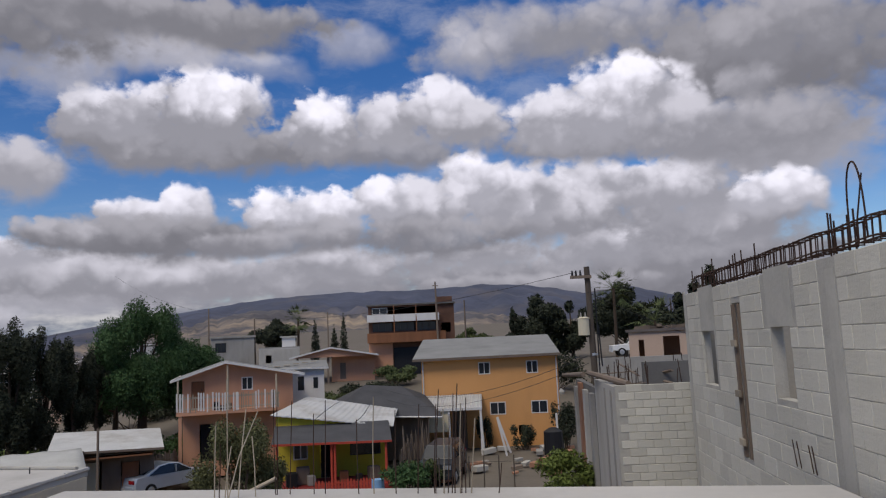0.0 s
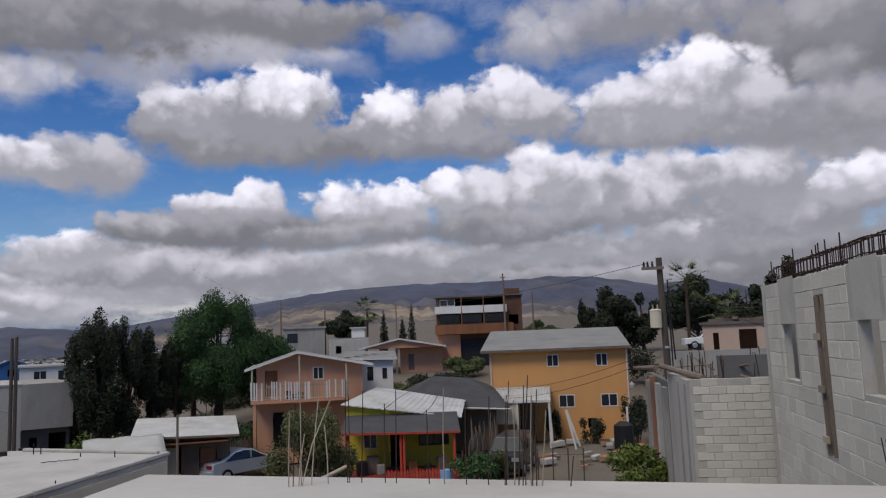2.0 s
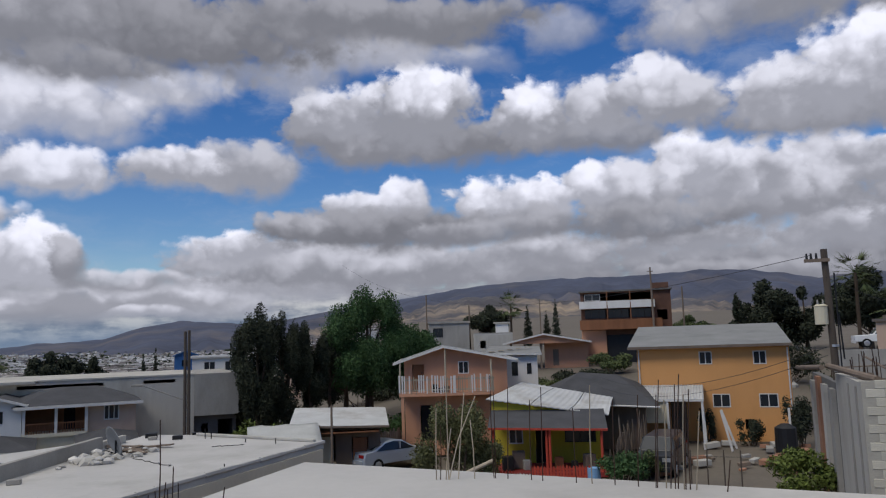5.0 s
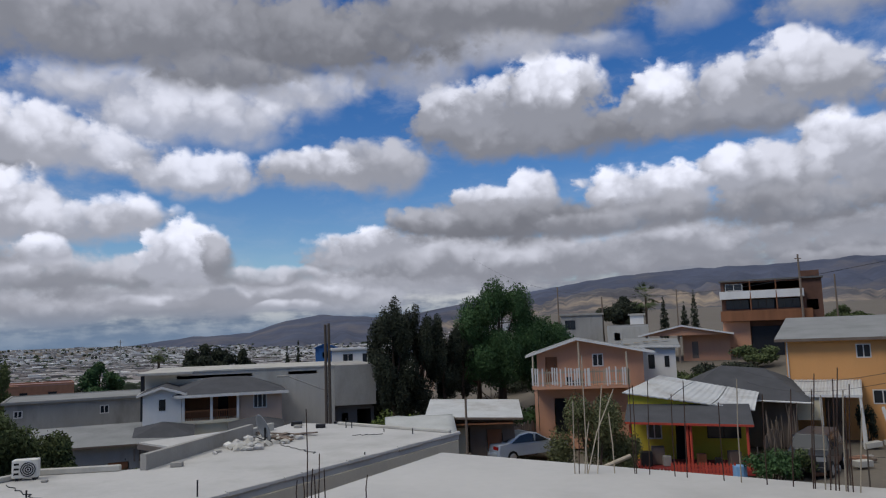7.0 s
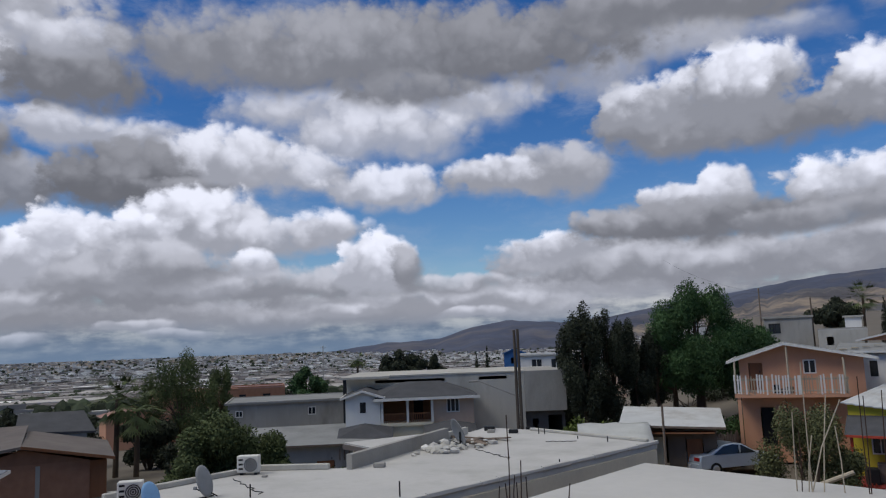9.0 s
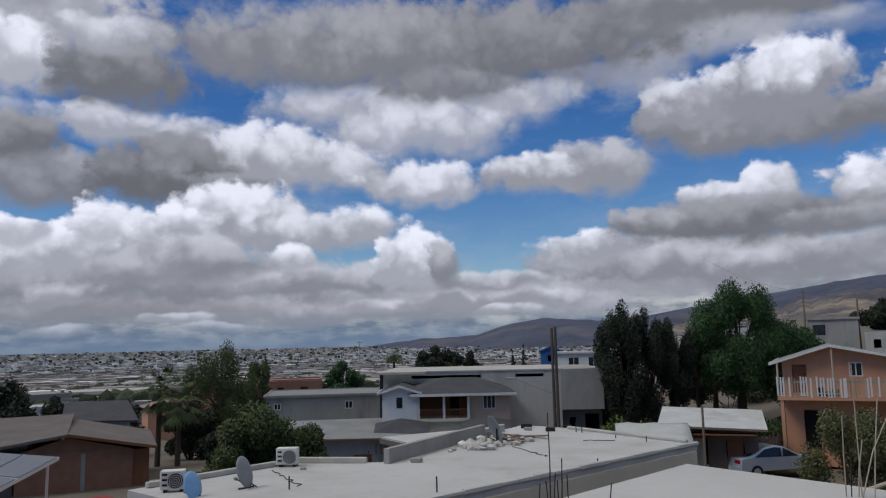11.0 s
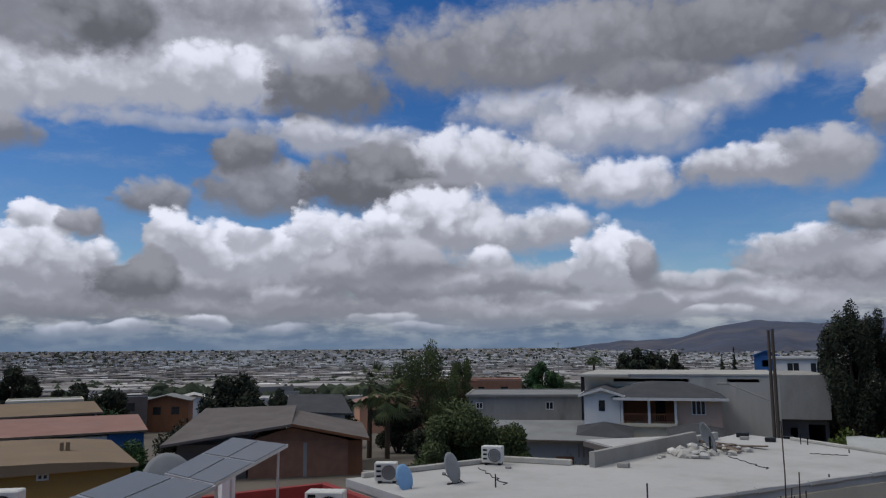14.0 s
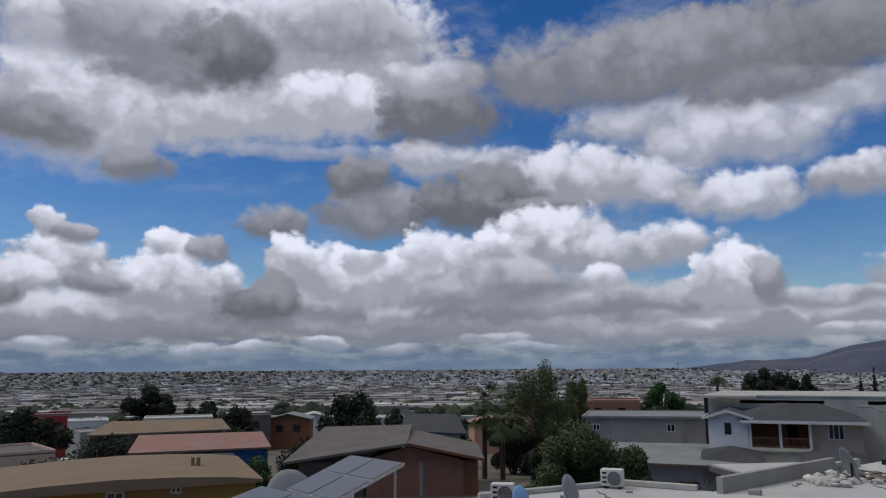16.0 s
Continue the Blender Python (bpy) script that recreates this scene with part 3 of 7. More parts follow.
def build_ground():
    bm = bmesh.new()
    radii = [0.01]
    while radii[-1] < 4950:
        radii.append(min(4950, radii[-1] + max(4.0, radii[-1] * 0.09)))
    steps = 144
    rings = []
    for r in radii:
        ring = []
        for k in range(steps):
            a = k * math.tau / steps
            x, y = -r * math.sin(a), r * math.cos(a)
            ring.append(bm.verts.new((x, y, ground_z(x, y) + 0.06 * noise.noise((x * 0.3, y * 0.3, 0)))))
        rings.append(ring)
    for lo, hi in zip(rings, rings[1:]):
        for k in range(steps):
            bm.faces.new((lo[k], lo[(k + 1) % steps], hi[(k + 1) % steps], hi[k]))
    bmesh.ops.recalc_face_normals(bm, faces=bm.faces)
    solid("ground", bm, M["ground"], "dusty bare earth falling away towards the valley", "ground", "structure", smooth=True)


build_ground()


def spot(az, r, z=0.0, turn=0.0):
    """A pose on the bearing az at distance r, its -y side turned to the viewpoint."""
    a = radians(az)
    return pose(-r * math.sin(a), r * math.cos(a), z, 0, 0, az + turn)


RIDGE = [(60, -0.3), (49.2, -0.14), (44.4, 0.44), (40.1, 0.62), (37.7, 1.37), (34.8, 1.82), (31.0, 1.49), (27.5, 1.75), (24.5, 2.25), (17.9, 3.18), (12.8, 3.87), (7.2, 4.13),
         (0.9, 4.1), (-3.2, 4.3), (-6.4, 4.07), (-10.6, 3.28), (-14.1, 3.53), (-16, 3.0), (-18, 2.42), (-30, 2.6), (-50, 2.0), (-70, 1.0)]


def build_mountains():
    bm = bmesh.new()
    cols = []
    n = 260
    for i in range(n + 1):
        az = 60 - 130 * i / n
        for (a0, e0), (a1, e1) in zip(RIDGE, RIDGE[1:]):
            if a1 <= az <= a0:
                k = (a0 - az) / (a0 - a1)
                el = e0 + (e1 - e0) * k
                break
        a = radians(az)
        col = []
        for j in range(26):
            v = j / 25
            r = 2400 + 2300 * v
            x, y = -r * math.sin(a), r * math.cos(a)
            top = math.tan(radians(el)) * 4700 + EYE
            base = ground_z(-2400 * math.sin(a), 2400 * math.cos(a)) - 25
            rise = v ** 1.25
            rough = noise.multi_fractal((x / 420, y / 420, 3.0), 1.0, 2.1, 5) - 0.9
            ridged = abs(noise.noise((az / 2.2, v * 1.4, 0.0)))
            z = base + (top - base) * rise + (rough * 60 - ridged * 130) * v * (1 - v) * 2.2 * (0.3 + max(el, 0) / 3)
            if v == 1:
                z += noise.noise((az * 0.9, 0, 5)) * 9
            col.append(bm.verts.new((x, y, z)))
        cols.append(col)
    for p, q in zip(cols, cols[1:]):
        for j in range(25):
            bm.faces.new((p[j], q[j], q[j + 1], p[j + 1]))
    bmesh.ops.recalc_face_normals(bm, faces=bm.faces)
    solid("backdrop", bm, M["mountain"], "bare mountain range with haze blue and sunlit patches put into its colour", "mountain range", "structure", smooth=True)


FOOTHILLS = [(26, 1.1), (22, 1.5), (19, 2.0), (16.5, 2.55), (14.5, 2.95), (12.5, 3.05), (10, 2.75), (7, 2.5), (4, 2.1), (1.5, 1.9), (-1.5, 2.25), (-4, 2.0), (-7, 1.5), (-12, 1.3), (-20, 1.2)]


def build_foothills():
    """Lower bare hills that stand before the range, cut by dry gullies."""
    bm = bmesh.new()
    cols = []
    n = 230
    for i in range(n + 1):
        az = 26 - 46 * i / n
        for (a0, e0), (a1, e1) in zip(FOOTHILLS, FOOTHILLS[1:]):
            if a1 <= az <= a0:
                k = (a0 - az) / (a0 - a1)
                el = e0 + (e1 - e0) * k * k * (3 - 2 * k)
                break
        a = radians(az)
        col = []
        for j in range(22):
            v = j / 21
            r = 1300 + 1000 * v
            x, y = -r * math.sin(a), r * math.cos(a)
            top = math.tan(radians(el)) * 2000 + EYE
            base = ground_z(-1300 * math.sin(a), 1300 * math.cos(a)) - 6
            rise = math.sin(min(1, v / 0.7) * math.pi / 2) ** 1.3 - max(0, v - 0.7) * 1.2
            gully = abs(noise.noise((az / 0.9, v * 1.8, 2.0))) + 0.5 * abs(noise.noise((az / 0.35, v * 3, 7.0)))
            col.append(bm.verts.new((x, y, base + (top - base) * rise + (9 * noise.noise((x / 90, y / 90, 1)) - 22 * gully) * min(1, v * 3) * 0.6)))
        cols.append(col)
    for p, q in zip(cols, cols[1:]):
        for j in range(21):
            bm.faces.new((p[j], q[j], q[j + 1], p[j + 1]))
    bmesh.ops.recalc_face_normals(bm, faces=bm.faces)
    solid("backdrop_foothills", bm, M["foothill"], "bare foothills with tan patches painted for sunlight on the slopes", "hills", "structure", smooth=True)


# slate blue carries the distance haze; the tan noise patches are painted sunlight
M["mountain"] = material("hazed_sunpatched_mountain", (0.062, 0.07, 0.105), 1.0, 0.35, 0.0028, 0.03, 0, dirt_or_sun=(0.17, 0.14, 0.12), dirt_or_sun_amount=0.7)
# the strong tan patches put sun breaking through cloud into the hill colour
M["foothill"] = material("sunlit_patch_slope", (0.085, 0.08, 0.088), 1.0, 0.3, 0.006, 0.05, 0, dirt_or_sun=(0.46, 0.35, 0.23), dirt_or_sun_amount=0.95)
build_mountains()
build_foothills()

# ---- building kit ----
def holed(bm, x0, x1, z0, z1, y0, y1, holes):
    """A wall slab with rectangular openings (x0, x1, z0, z1) that go through it."""
    xs = sorted({x0, x1, *[min(max(h[k], x0), x1) for h in holes for k in (0, 1)]})
    zs = sorted({z0, z1, *[min(max(h[k], z0), z1) for h in holes for k in (2, 3)]})
    for a, b in zip(xs, xs[1:]):
        for c, d in zip(zs, zs[1:]):
            mx, mz = (a + b) / 2, (c + d) / 2
            if not any(h[0] < mx < h[1] and h[2] < mz < h[3] for h in holes):
                box(bm, a, b, y0, y1, c, d)
    bmesh.ops.remove_doubles(bm, verts=bm.verts[:], dist=1e-4)


def window(parent, x0, x1, z0, z1, y=0.0, frame="trim_white", lights=2, label="", side=None):
    """A framed window in an opening; side: a pose that turns it onto another wall."""
    bm = bmesh.new()
    w = 0.055
    for s in ((x0, x1, z0, z0 + w), (x0, x1, z1 - w, z1), (x0, x0 + w, z0 + w, z1 - w), (x1 - w, x1, z0 + w, z1 - w)):
        box(bm, s[0], s[1], y - 0.02, y + 0.06, s[2], s[3])
    for k in range(1, lights):
        xm = x0 + (x1 - x0) * k / lights
        box(bm, xm - 0.025, xm + 0.025, y - 0.01, y + 0.05, z0 + w, z1 - w)
    ob = part("window", bm, M[frame], parent, label)
    if side is not None:
        ob.matrix_basis = side
    for k in range(lights):
        a, b = x0 + (x1 - x0) * k / lights + w / 2, x0 + (x1 - x0) * (k + 1) / lights - w / 2
        part("pane", boxes((a, b, y + 0.025, y + 0.035, z0 + w, z1 - w)), M["glass"], ob)
    return ob


def door(parent, x0, x1, z0, z1, mat, y=0.0, label=""):
    ob = part("door", boxes((x0, x1, y + 0.03, y + 0.08, z0, z1)), M[mat], parent, label, bevel=0.008)
    part("handle", boxes((x1 - 0.14, x1 - 0.1, y - 0.02, y + 0.03, z0 + 0.95, z0 + 1.05)), M["black_metal"], ob)
    return ob


def slab_roof(parent, pts, thick, mat, trim=None, label=""):
    """A roof sheet over four corners, with thickness, and a fascia board along its front edge."""
    bm = bmesh.new()
    lo = [bm.verts.new(p) for p in pts]
    hi = [bm.verts.new((p[0], p[1], p[2] + thick)) for p in pts]
    bm.faces.new(lo[::-1])
    bm.faces.new(hi)
    n = len(pts)
    for k in range(n):
        bm.faces.new((lo[k], lo[(k + 1) % n], hi[(k + 1) % n], hi[k]))
    bmesh.ops.recalc_face_normals(bm, faces=bm.faces)
    ob = part("roof", bm, M[mat], parent, label)
    if trim:
        a, b = Vector(pts[0]), Vector(pts[1])
        bm = bmesh.new()
        off = Vector((0, -0.03, 0))
        vs = [bm.verts.new(p) for p in (a + off, b + off, b + off + Vector((0, 0, thick + 0.02)), a + off + Vector((0, 0, thick + 0.02)))]
        f = bm.faces.new(vs)
        r = bmesh.ops.extrude_face_region(bm, geom=[f])
        bmesh.ops.translate(bm, verts=[v for v in r["geom"] if isinstance(v, bmesh.types.BMVert)], vec=(0, 0.027, 0))
        bmesh.ops.recalc_face_normals(bm, faces=bm.faces)
        part("fascia", bm, M[trim], ob)
    return ob


def shell(parent, w0, w1, depth, z0, z1, mat, holes=(), left=(), right=(), t=0.18, y=0.0, label=""):
    """Four walls: the front has holes (x0, x1, z0, z1), the sides have holes (y0, y1, z0, z1)."""
    bm = bmesh.new()
    holed(bm, w0, w1, z0, z1, y, y + t, holes)
    part("wall_front", bm, M[mat], parent, label)
    part("wall_back", boxes((w0, w1, y + depth - t, y + depth, z0, z1)), M[mat], parent)
    for nm, a, hs in (("wall_left", w0, left), ("wall_right", w1 - t, right)):
        bm = bmesh.new()
        turn = Matrix.Translation((a, 0, 0)) @ Matrix(((0, 1, 0, 0), (1, 0, 0, 0), (0, 0, 1, 0), (0, 0, 0, 1)))
        holed(bm, y + t, y + depth - t, z0, z1, 0, t, hs)
        for v in bm.verts:
            v.co = turn @ v.co
        bmesh.ops.recalc_face_normals(bm, faces=bm.faces)
        part(nm, bm, M[mat], parent)


def gable(parent, w0, w1, xa, depth, z_eave, z_apex, wall, roof, over=0.35, trim="trim_white", y=0.0, thick=0.07, z_right=None):
    """A gable to the front with its apex at xa, and two roof slopes with white barge boards."""
    zr = z_eave if z_right is None else z_right
    for nm, yy in (("gable_wall", y), ("gable_wall", y + depth - 0.18)):
        bm = bmesh.new()
        prism(bm, [(w0, z_eave - 0.05), (w1, zr - 0.05), (w1, zr), (xa, z_apex), (w0, z_eave)], "y", yy + 0.004, yy + 0.18)
        part(nm, bm, M[wall], parent)
    for xe, ze, sgn in ((w0, z_eave, -1), (w1, zr, 1)):
        sl = (z_apex - ze) / (xa - xe)
        xo = xe + sgn * over
        zo = ze + sl * (xo - xe)
        rf = slab_roof(parent, [(xo, y - over, zo), (xa, y - over, z_apex), (xa, y + depth + over, z_apex), (xo, y + depth + over, zo)], thick, roof)
        bm = bmesh.new()
        prism(bm, [(xo, zo - 0.03), (xa, z_apex - 0.03), (xa, z_apex + thick + 0.02), (xo, zo + thick + 0.02)], "y", y - over - 0.05, y - over - 0.003)
        part("barge_board", bm, M[trim], rf)
        part("eave_board", boxes((min(xo, xo + sgn * 0.05), max(xo, xo + sgn * 0.05), y - over, y + depth + over, zo - 0.03, zo + thick + 0.02)), M[trim], rf)


def flat_roof(parent, w0, w1, depth, z, mat="white_roof", lip=0.18, wall="concrete", y=0.0, over=0.0):
    part("roof", boxes((w0 - over, w1 + over, y - over, y + depth + over, z, z + 0.1)), M[mat], parent)
    if lip:
        for s in ((w0 - over, w1 + over, y - over, y - over + 0.12), (w0 - over, w1 + over, y + depth + over - 0.12, y + depth + over), (w0 - over, w0 - over + 0.12, y + 0.12 - over, y + depth - 0.12 + over), (w1 + over - 0.12, w1 + over, y + 0.12 - over, y + depth - 0.12 + over)):
            part("parapet", boxes((*s, z + 0.1, z + 0.1 + lip)), M[wall], parent)


def corrugated(parent, x0, x1, y0, z0, y1, z1, mat, pitch=0.16, deep=0.025, name="roof_sheet"):
    """Corrugated sheeting from the front edge (y0, z0) up to (y1, z1)."""
    bm = bmesh.new()
    n = max(4, int((x1 - x0) / pitch * 4))
    rows = []
    for y, z in ((y0, z0), (y1, z1)):
        rows.append([bm.verts.new((x0 + (x1 - x0) * k / n, y, z + deep * math.sin(k * math.pi / 2))) for k in range(n + 1)])
    for k in range(n):
        bm.faces.new((rows[0][k], rows[0][k + 1], rows[1][k + 1], rows[1][k]))
    r = bmesh.ops.extrude_face_region(bm, geom=bm.faces[:])
    bmesh.ops.translate(bm, verts=[v for v in r["geom"] if isinstance(v, bmesh.types.BMVert)], vec=(0, 0, -0.02))
    bmesh.ops.recalc_face_normals(bm, faces=bm.faces)
    return part(name, bm, M[mat], parent)


M["cement_patch"] = material("smooth_cement", (0.44, 0.42, 0.37), 0.95, 0.12, 1.5, 16, 0.3, dirt_or_sun=(0.25, 0.235, 0.2))
M["brown_brick"] = material("dark_brown_brick", (0.12, 0.062, 0.042), 0.92, 0.2, 1.5, 14, 0.3, dirt_or_sun=(0.07, 0.04, 0.03))
M["pole_wood"] = material("dark_pole_wood", (0.085, 0.068, 0.055), 0.9, 0.25, 2, 30, 0.4, streak=6)
M["tin"] = material("weathered_white_sheet", (0.5, 0.5, 0.49), 0.6, 0.14, 0.8, 10, 0.15, dirt_or_sun=(0.24, 0.2, 0.16), dirt_or_sun_amount=0.6, streak=2, metal=0.1)
M["curtain_red"] = material("red_curtain", (0.22, 0.02, 0.02), 0.9, 0.2, 3, 20, 0.1)
M["tarp"] = material("pale_tarpaulin", (0.42, 0.42, 0.4), 0.6, 0.14, 1.2, 10, 0.2, dirt_or_sun=(0.33, 0.32, 0.3))
M["panel_glass"] = material("solar_panel_glass", (0.11, 0.115, 0.125), 0.35, 0.08, 1.0, 8, 0.03, spec=0.5)
M["aluminium"] = material("aluminium", (0.55, 0.55, 0.56), 0.4, 0.08, 2, 20, 0.05, metal=0.8)
M["dish_grey"] = material("grey_dish_paint", (0.22, 0.225, 0.23), 0.6, 0.12, 3, 20, 0.08)
M["dish_blue"] = material("pale_blue_dish_paint", (0.2, 0.36, 0.58), 0.6, 0.1, 3, 20, 0.08)
M["ac_white"] = material("air_conditioner_enamel", (0.62, 0.6, 0.55), 0.5, 0.07, 3, 20, 0.05, dirt_or_sun=(0.35, 0.31, 0.26))
M["red_edge"] = material("red_parapet_paint", (0.25, 0.035, 0.03), 0.8, 0.15, 1.5, 14, 0.15)
M["dull_pink_roof"] = material("faded_red_roof_coat", (0.3, 0.17, 0.15), 0.9, 0.15, 0.7, 12, 0.2, dirt_or_sun=(0.35, 0.3, 0.27))
M["ochre"] = material("ochre_stucco", (0.34, 0.2, 0.06), 0.9, 0.08, 0.5, 12, 0.2, dirt_or_sun=(0.28, 0.17, 0.06), streak=3)
M["tan_roof"] = material("tan_roof_felt", (0.21, 0.15, 0.095), 0.95, 0.12, 0.5, 12, 0.2, dirt_or_sun=(0.2, 0.15, 0.1))
M["blue_paint"] = material("blue_paint", (0.035, 0.11, 0.28), 0.8, 0.12, 1, 14, 0.15, dirt_or_sun=(0.06, 0.1, 0.18))
M["tile_pink"] = material("faded_pink_roof", (0.27, 0.15, 0.12), 0.9, 0.15, 0.8, 12, 0.2, dirt_or_sun=(0.25, 0.18, 0.15))


# ---- the viewpoint's own roof ----
def build_own_roof():
    bm = bmesh.new()
    prism(bm, [(-4.95, 9.98), (1.26, 8.75), (3.98, 8.18), (3.1, -6.0), (-5.4, -6.0)], "z", 4.15, 4.35)
    roof = solid("floor_roof_terrace", bm, M["white_roof"], "white painted flat concrete roof, faintly stained", "roof", "structure")
    bm = bmesh.new()
    prism(bm, [(-4.8, 9.8), (3.85, 8.0), (2.95, -5.9), (-5.25, -5.9)], "z", -0.3, 4.146)
    solid("wall_own_house", bm, M["beige_wall"], "beige rendered walls under the white roof", "wall", "structure")


build_own_roof()


# ---- unfinished block house beside the roof ----
def build_block_house():
    base = pose(4.81, 15.26, 0, 0, 0, -95.05)
    wall = thing("block_wall", base, "unfinished grey concrete block wall with openings and raw columns", "block wall", kind="structure")
    holes = [(1.22, 2.12, 5.06, 6.01), (5.02, 5.74, 5.08, 6.02), (3.32, 3.72, 4.06, 6.42)]
    smooth = [(1.22, 2.2, 6.01, 6.8), (4.92, 5.86, 6.02, 6.8), (6.95, 7.2, 2.4, 6.62), (-0.02, 0.16, 2.4, 6.8)]
    bm = bmesh.new()
    holed(bm, 0, 17.5, 2.4, 6.74, 0.008, 0.17, holes)
    part("core", bm, M["mortar"], wall, "recessed mortar")
    for a, b, c, d in smooth:
        part("render_patch", boxes((a, b, 0.004, 0.012, c, d)), M["cement_patch"], wall, "smooth cement lintel patch or column")
    rng = random.Random(5)
    kinds = []
    for k in range(4):
        bm = boxes((0.004, 0.496 - 0.002 * k, 0.0, 0.05, 0.004, 0.246))
        bmesh.ops.bevel(bm, geom=bm.edges[:], offset=0.006, segments=1, affect="EDGES")
        kinds.append(mesh_of("block", bm, M["block"]))
    half = boxes((0.004, 0.246, 0.0, 0.05, 0.004, 0.246))
    bmesh.ops.bevel(half, geom=half.edges[:], offset=0.006, segments=1, affect="EDGES")
    half = mesh_of("half_block", half, M["block"])
    far = bmesh.new()
    made = 0
    for row in range(17):
        z = 2.5 + 0.25 * row
        x = 0.0 if row % 2 else -0.25
        while x < 11.2:
            a, b = max(x, 0.0), x + 0.5
            cells = [(a, b)]
            out = []
            for a, b in cells:
                clear = all(not (h[0] < b - 0.02 and h[1] > a + 0.02 and h[2] < z + 0.22 and h[3] > z + 0.03) for h in holes + smooth)
                if clear:
                    out.append((a, b, b - a > 0.35))
                else:
                    for c, d in ((a, a + 0.25), (a + 0.25, b)):
                        if d - c > 0.15 and all(not (h[0] < d - 0.03 and h[1] > c + 0.03 and h[2] < z + 0.22 and h[3] > z + 0.03) for h in holes + smooth):
                            out.append((c, d, False))
            for a, b, full in out:
                hidden = z < 4.1 and a > 6.9
                if hidden:
                    continue
                dy = rng.uniform(-0.003, 0.003)
                if made < 300:
                    shared("block", kinds[rng.randrange(4)] if full else half, wall, pose(a, dy, z))
                    made += 1
                else:
                    box(far, a + 0.004, b - 0.004, dy, 0.05, z + 0.004, z + 0.246)
            x += 0.5
    tagged(part("upper_blocks", far, M["block"], wall, "upper courses of grey blocks"), kind="stuff")
    # timber shuttering in the slot
    for x, w in ((3.34, 0.07), (3.64, 0.06)):
        part("shutter_board", boxes((x, x + w, -0.02, 0.03, 4.08, 6.4)), M["wood"], wall, "raw timber shuttering board")
    part("shutter_board", boxes((3.42, 3.63, 0.06, 0.09, 4.08, 5.6)), M["wood"], wall)
    for z in (4.25, 4.98, 5.75):
        part("cleat", boxes((3.3, 3.5, -0.06, -0.02, z, z + 0.1)), M["pale_wood"], wall, "pale timber cleat")
    # inner leaves seen through the openings
    part("inner_wall", boxes((0, 17.5, 2.6, 2.75, 2.4, 6.6)), M["concrete"], wall)
    part("end_wall", boxes((-0.0, 0.16, 0.174, 2.6, 2.4, 6.7)), M["concrete"], wall)
    part("end_wall", boxes((17.34, 17.5, 0.174, 2.6, 2.4, 6.7)), M["concrete"], wall)
    part("floor_slab", boxes((0.17, 17.3, 0.18, 2.6, 4.3, 4.45)), M["concrete"], wall)
    part("footing", boxes((0, 17.5, 0.0, 2.75, -0.3, 2.396)), M["concrete"], wall)
    # reinforcing cage along the wall head
    cage = thing("rebar_cage", base, "rusty reinforcing cage lying along the head of the block wall", "rebar")
    for y, z in ((0.03, 6.8), (0.15, 6.8), (0.03, 7.0), (0.15, 7.0)):
        bm = bmesh.new()
        tube(bm, [(0.9 + k * 0.45, y, z + 0.012 * math.sin(k * 2.1) + 0.03 * min(1, k / 10)) for k in range(28)], 0.011)
        part("long_bar", bm, M["rust"], cage)
    stir = bmesh.new()
    for p, q in (((0, 0.02, 6.79), (0.02, 0.02, 7.04)), ((0.02, 0.02, 7.03), (0.02, 0.16, 7.03)), ((0.0, 0.16, 6.79), (0.02, 0.16, 7.04)), ((0, 0.02, 6.8), (0, 0.16, 6.8))):
        rod(stir, p, q, 0.008, n=5)
    stir = mesh_of("stirrup", stir, M["rust"])
    for k in range(64):
        shared("stirrup", stir, cage, pose(1.0 + k * 0.17 + rng.uniform(-0.03, 0.03), 0, 0, 0, rng.uniform(-6, 6) * 0, 0))
    bar = bmesh.new()
    rod(bar, (0, 0, 6.5), (0.01, 0, 7.3), 0.011, n=5)
    bar = mesh_of("starter_bar", bar, M["rust"])
    for x, h in ((0.55, 0), (1.35, 0.0), (2.05, 0.08), (3.1, -0.05), (3.3, 0), (3.42, 0.02), (3.75, 0.03), (4.4, 0.05), (6.98, 0.06), (7.05, 0.04), (7.12, -0.05), (7.45, -0.04), (7.6, 0)):
        shared("starter_bar", bar, cage, pose(x, 0.09, h - 0.12))
    loop = bmesh.new()
    pts = []
    for k in range(25):
        a = math.pi * (k / 24)
        pts.append(Vector((7.52 + 0.3 * (1 - math.cos(a)) / 2 * 1.25, 0.08, 6.85 + 0.8 * math.sin(a) ** 0.6)))
    tube(loop, pts, 0.01)
    rod(loop, (7.62, 0.08, 6.85), (7.86, 0.1, 7.5), 0.009, n=5)
    part("bent_bar", loop, M["rust"], cage, "long reinforcing bar bent into a loop")
    for x in (5.68, 5.82, 6.2, 6.3):
        bm = bmesh.new()
        rod(bm, (x, -0.05, 4.3), (x - 0.06, -0.06, 4.62), 0.008)
        solid("rebar_stub", bm, M["rust"], "short rusty bar standing at the wall foot", "rebar", group="wall foot bars", at=base)


build_block_house()


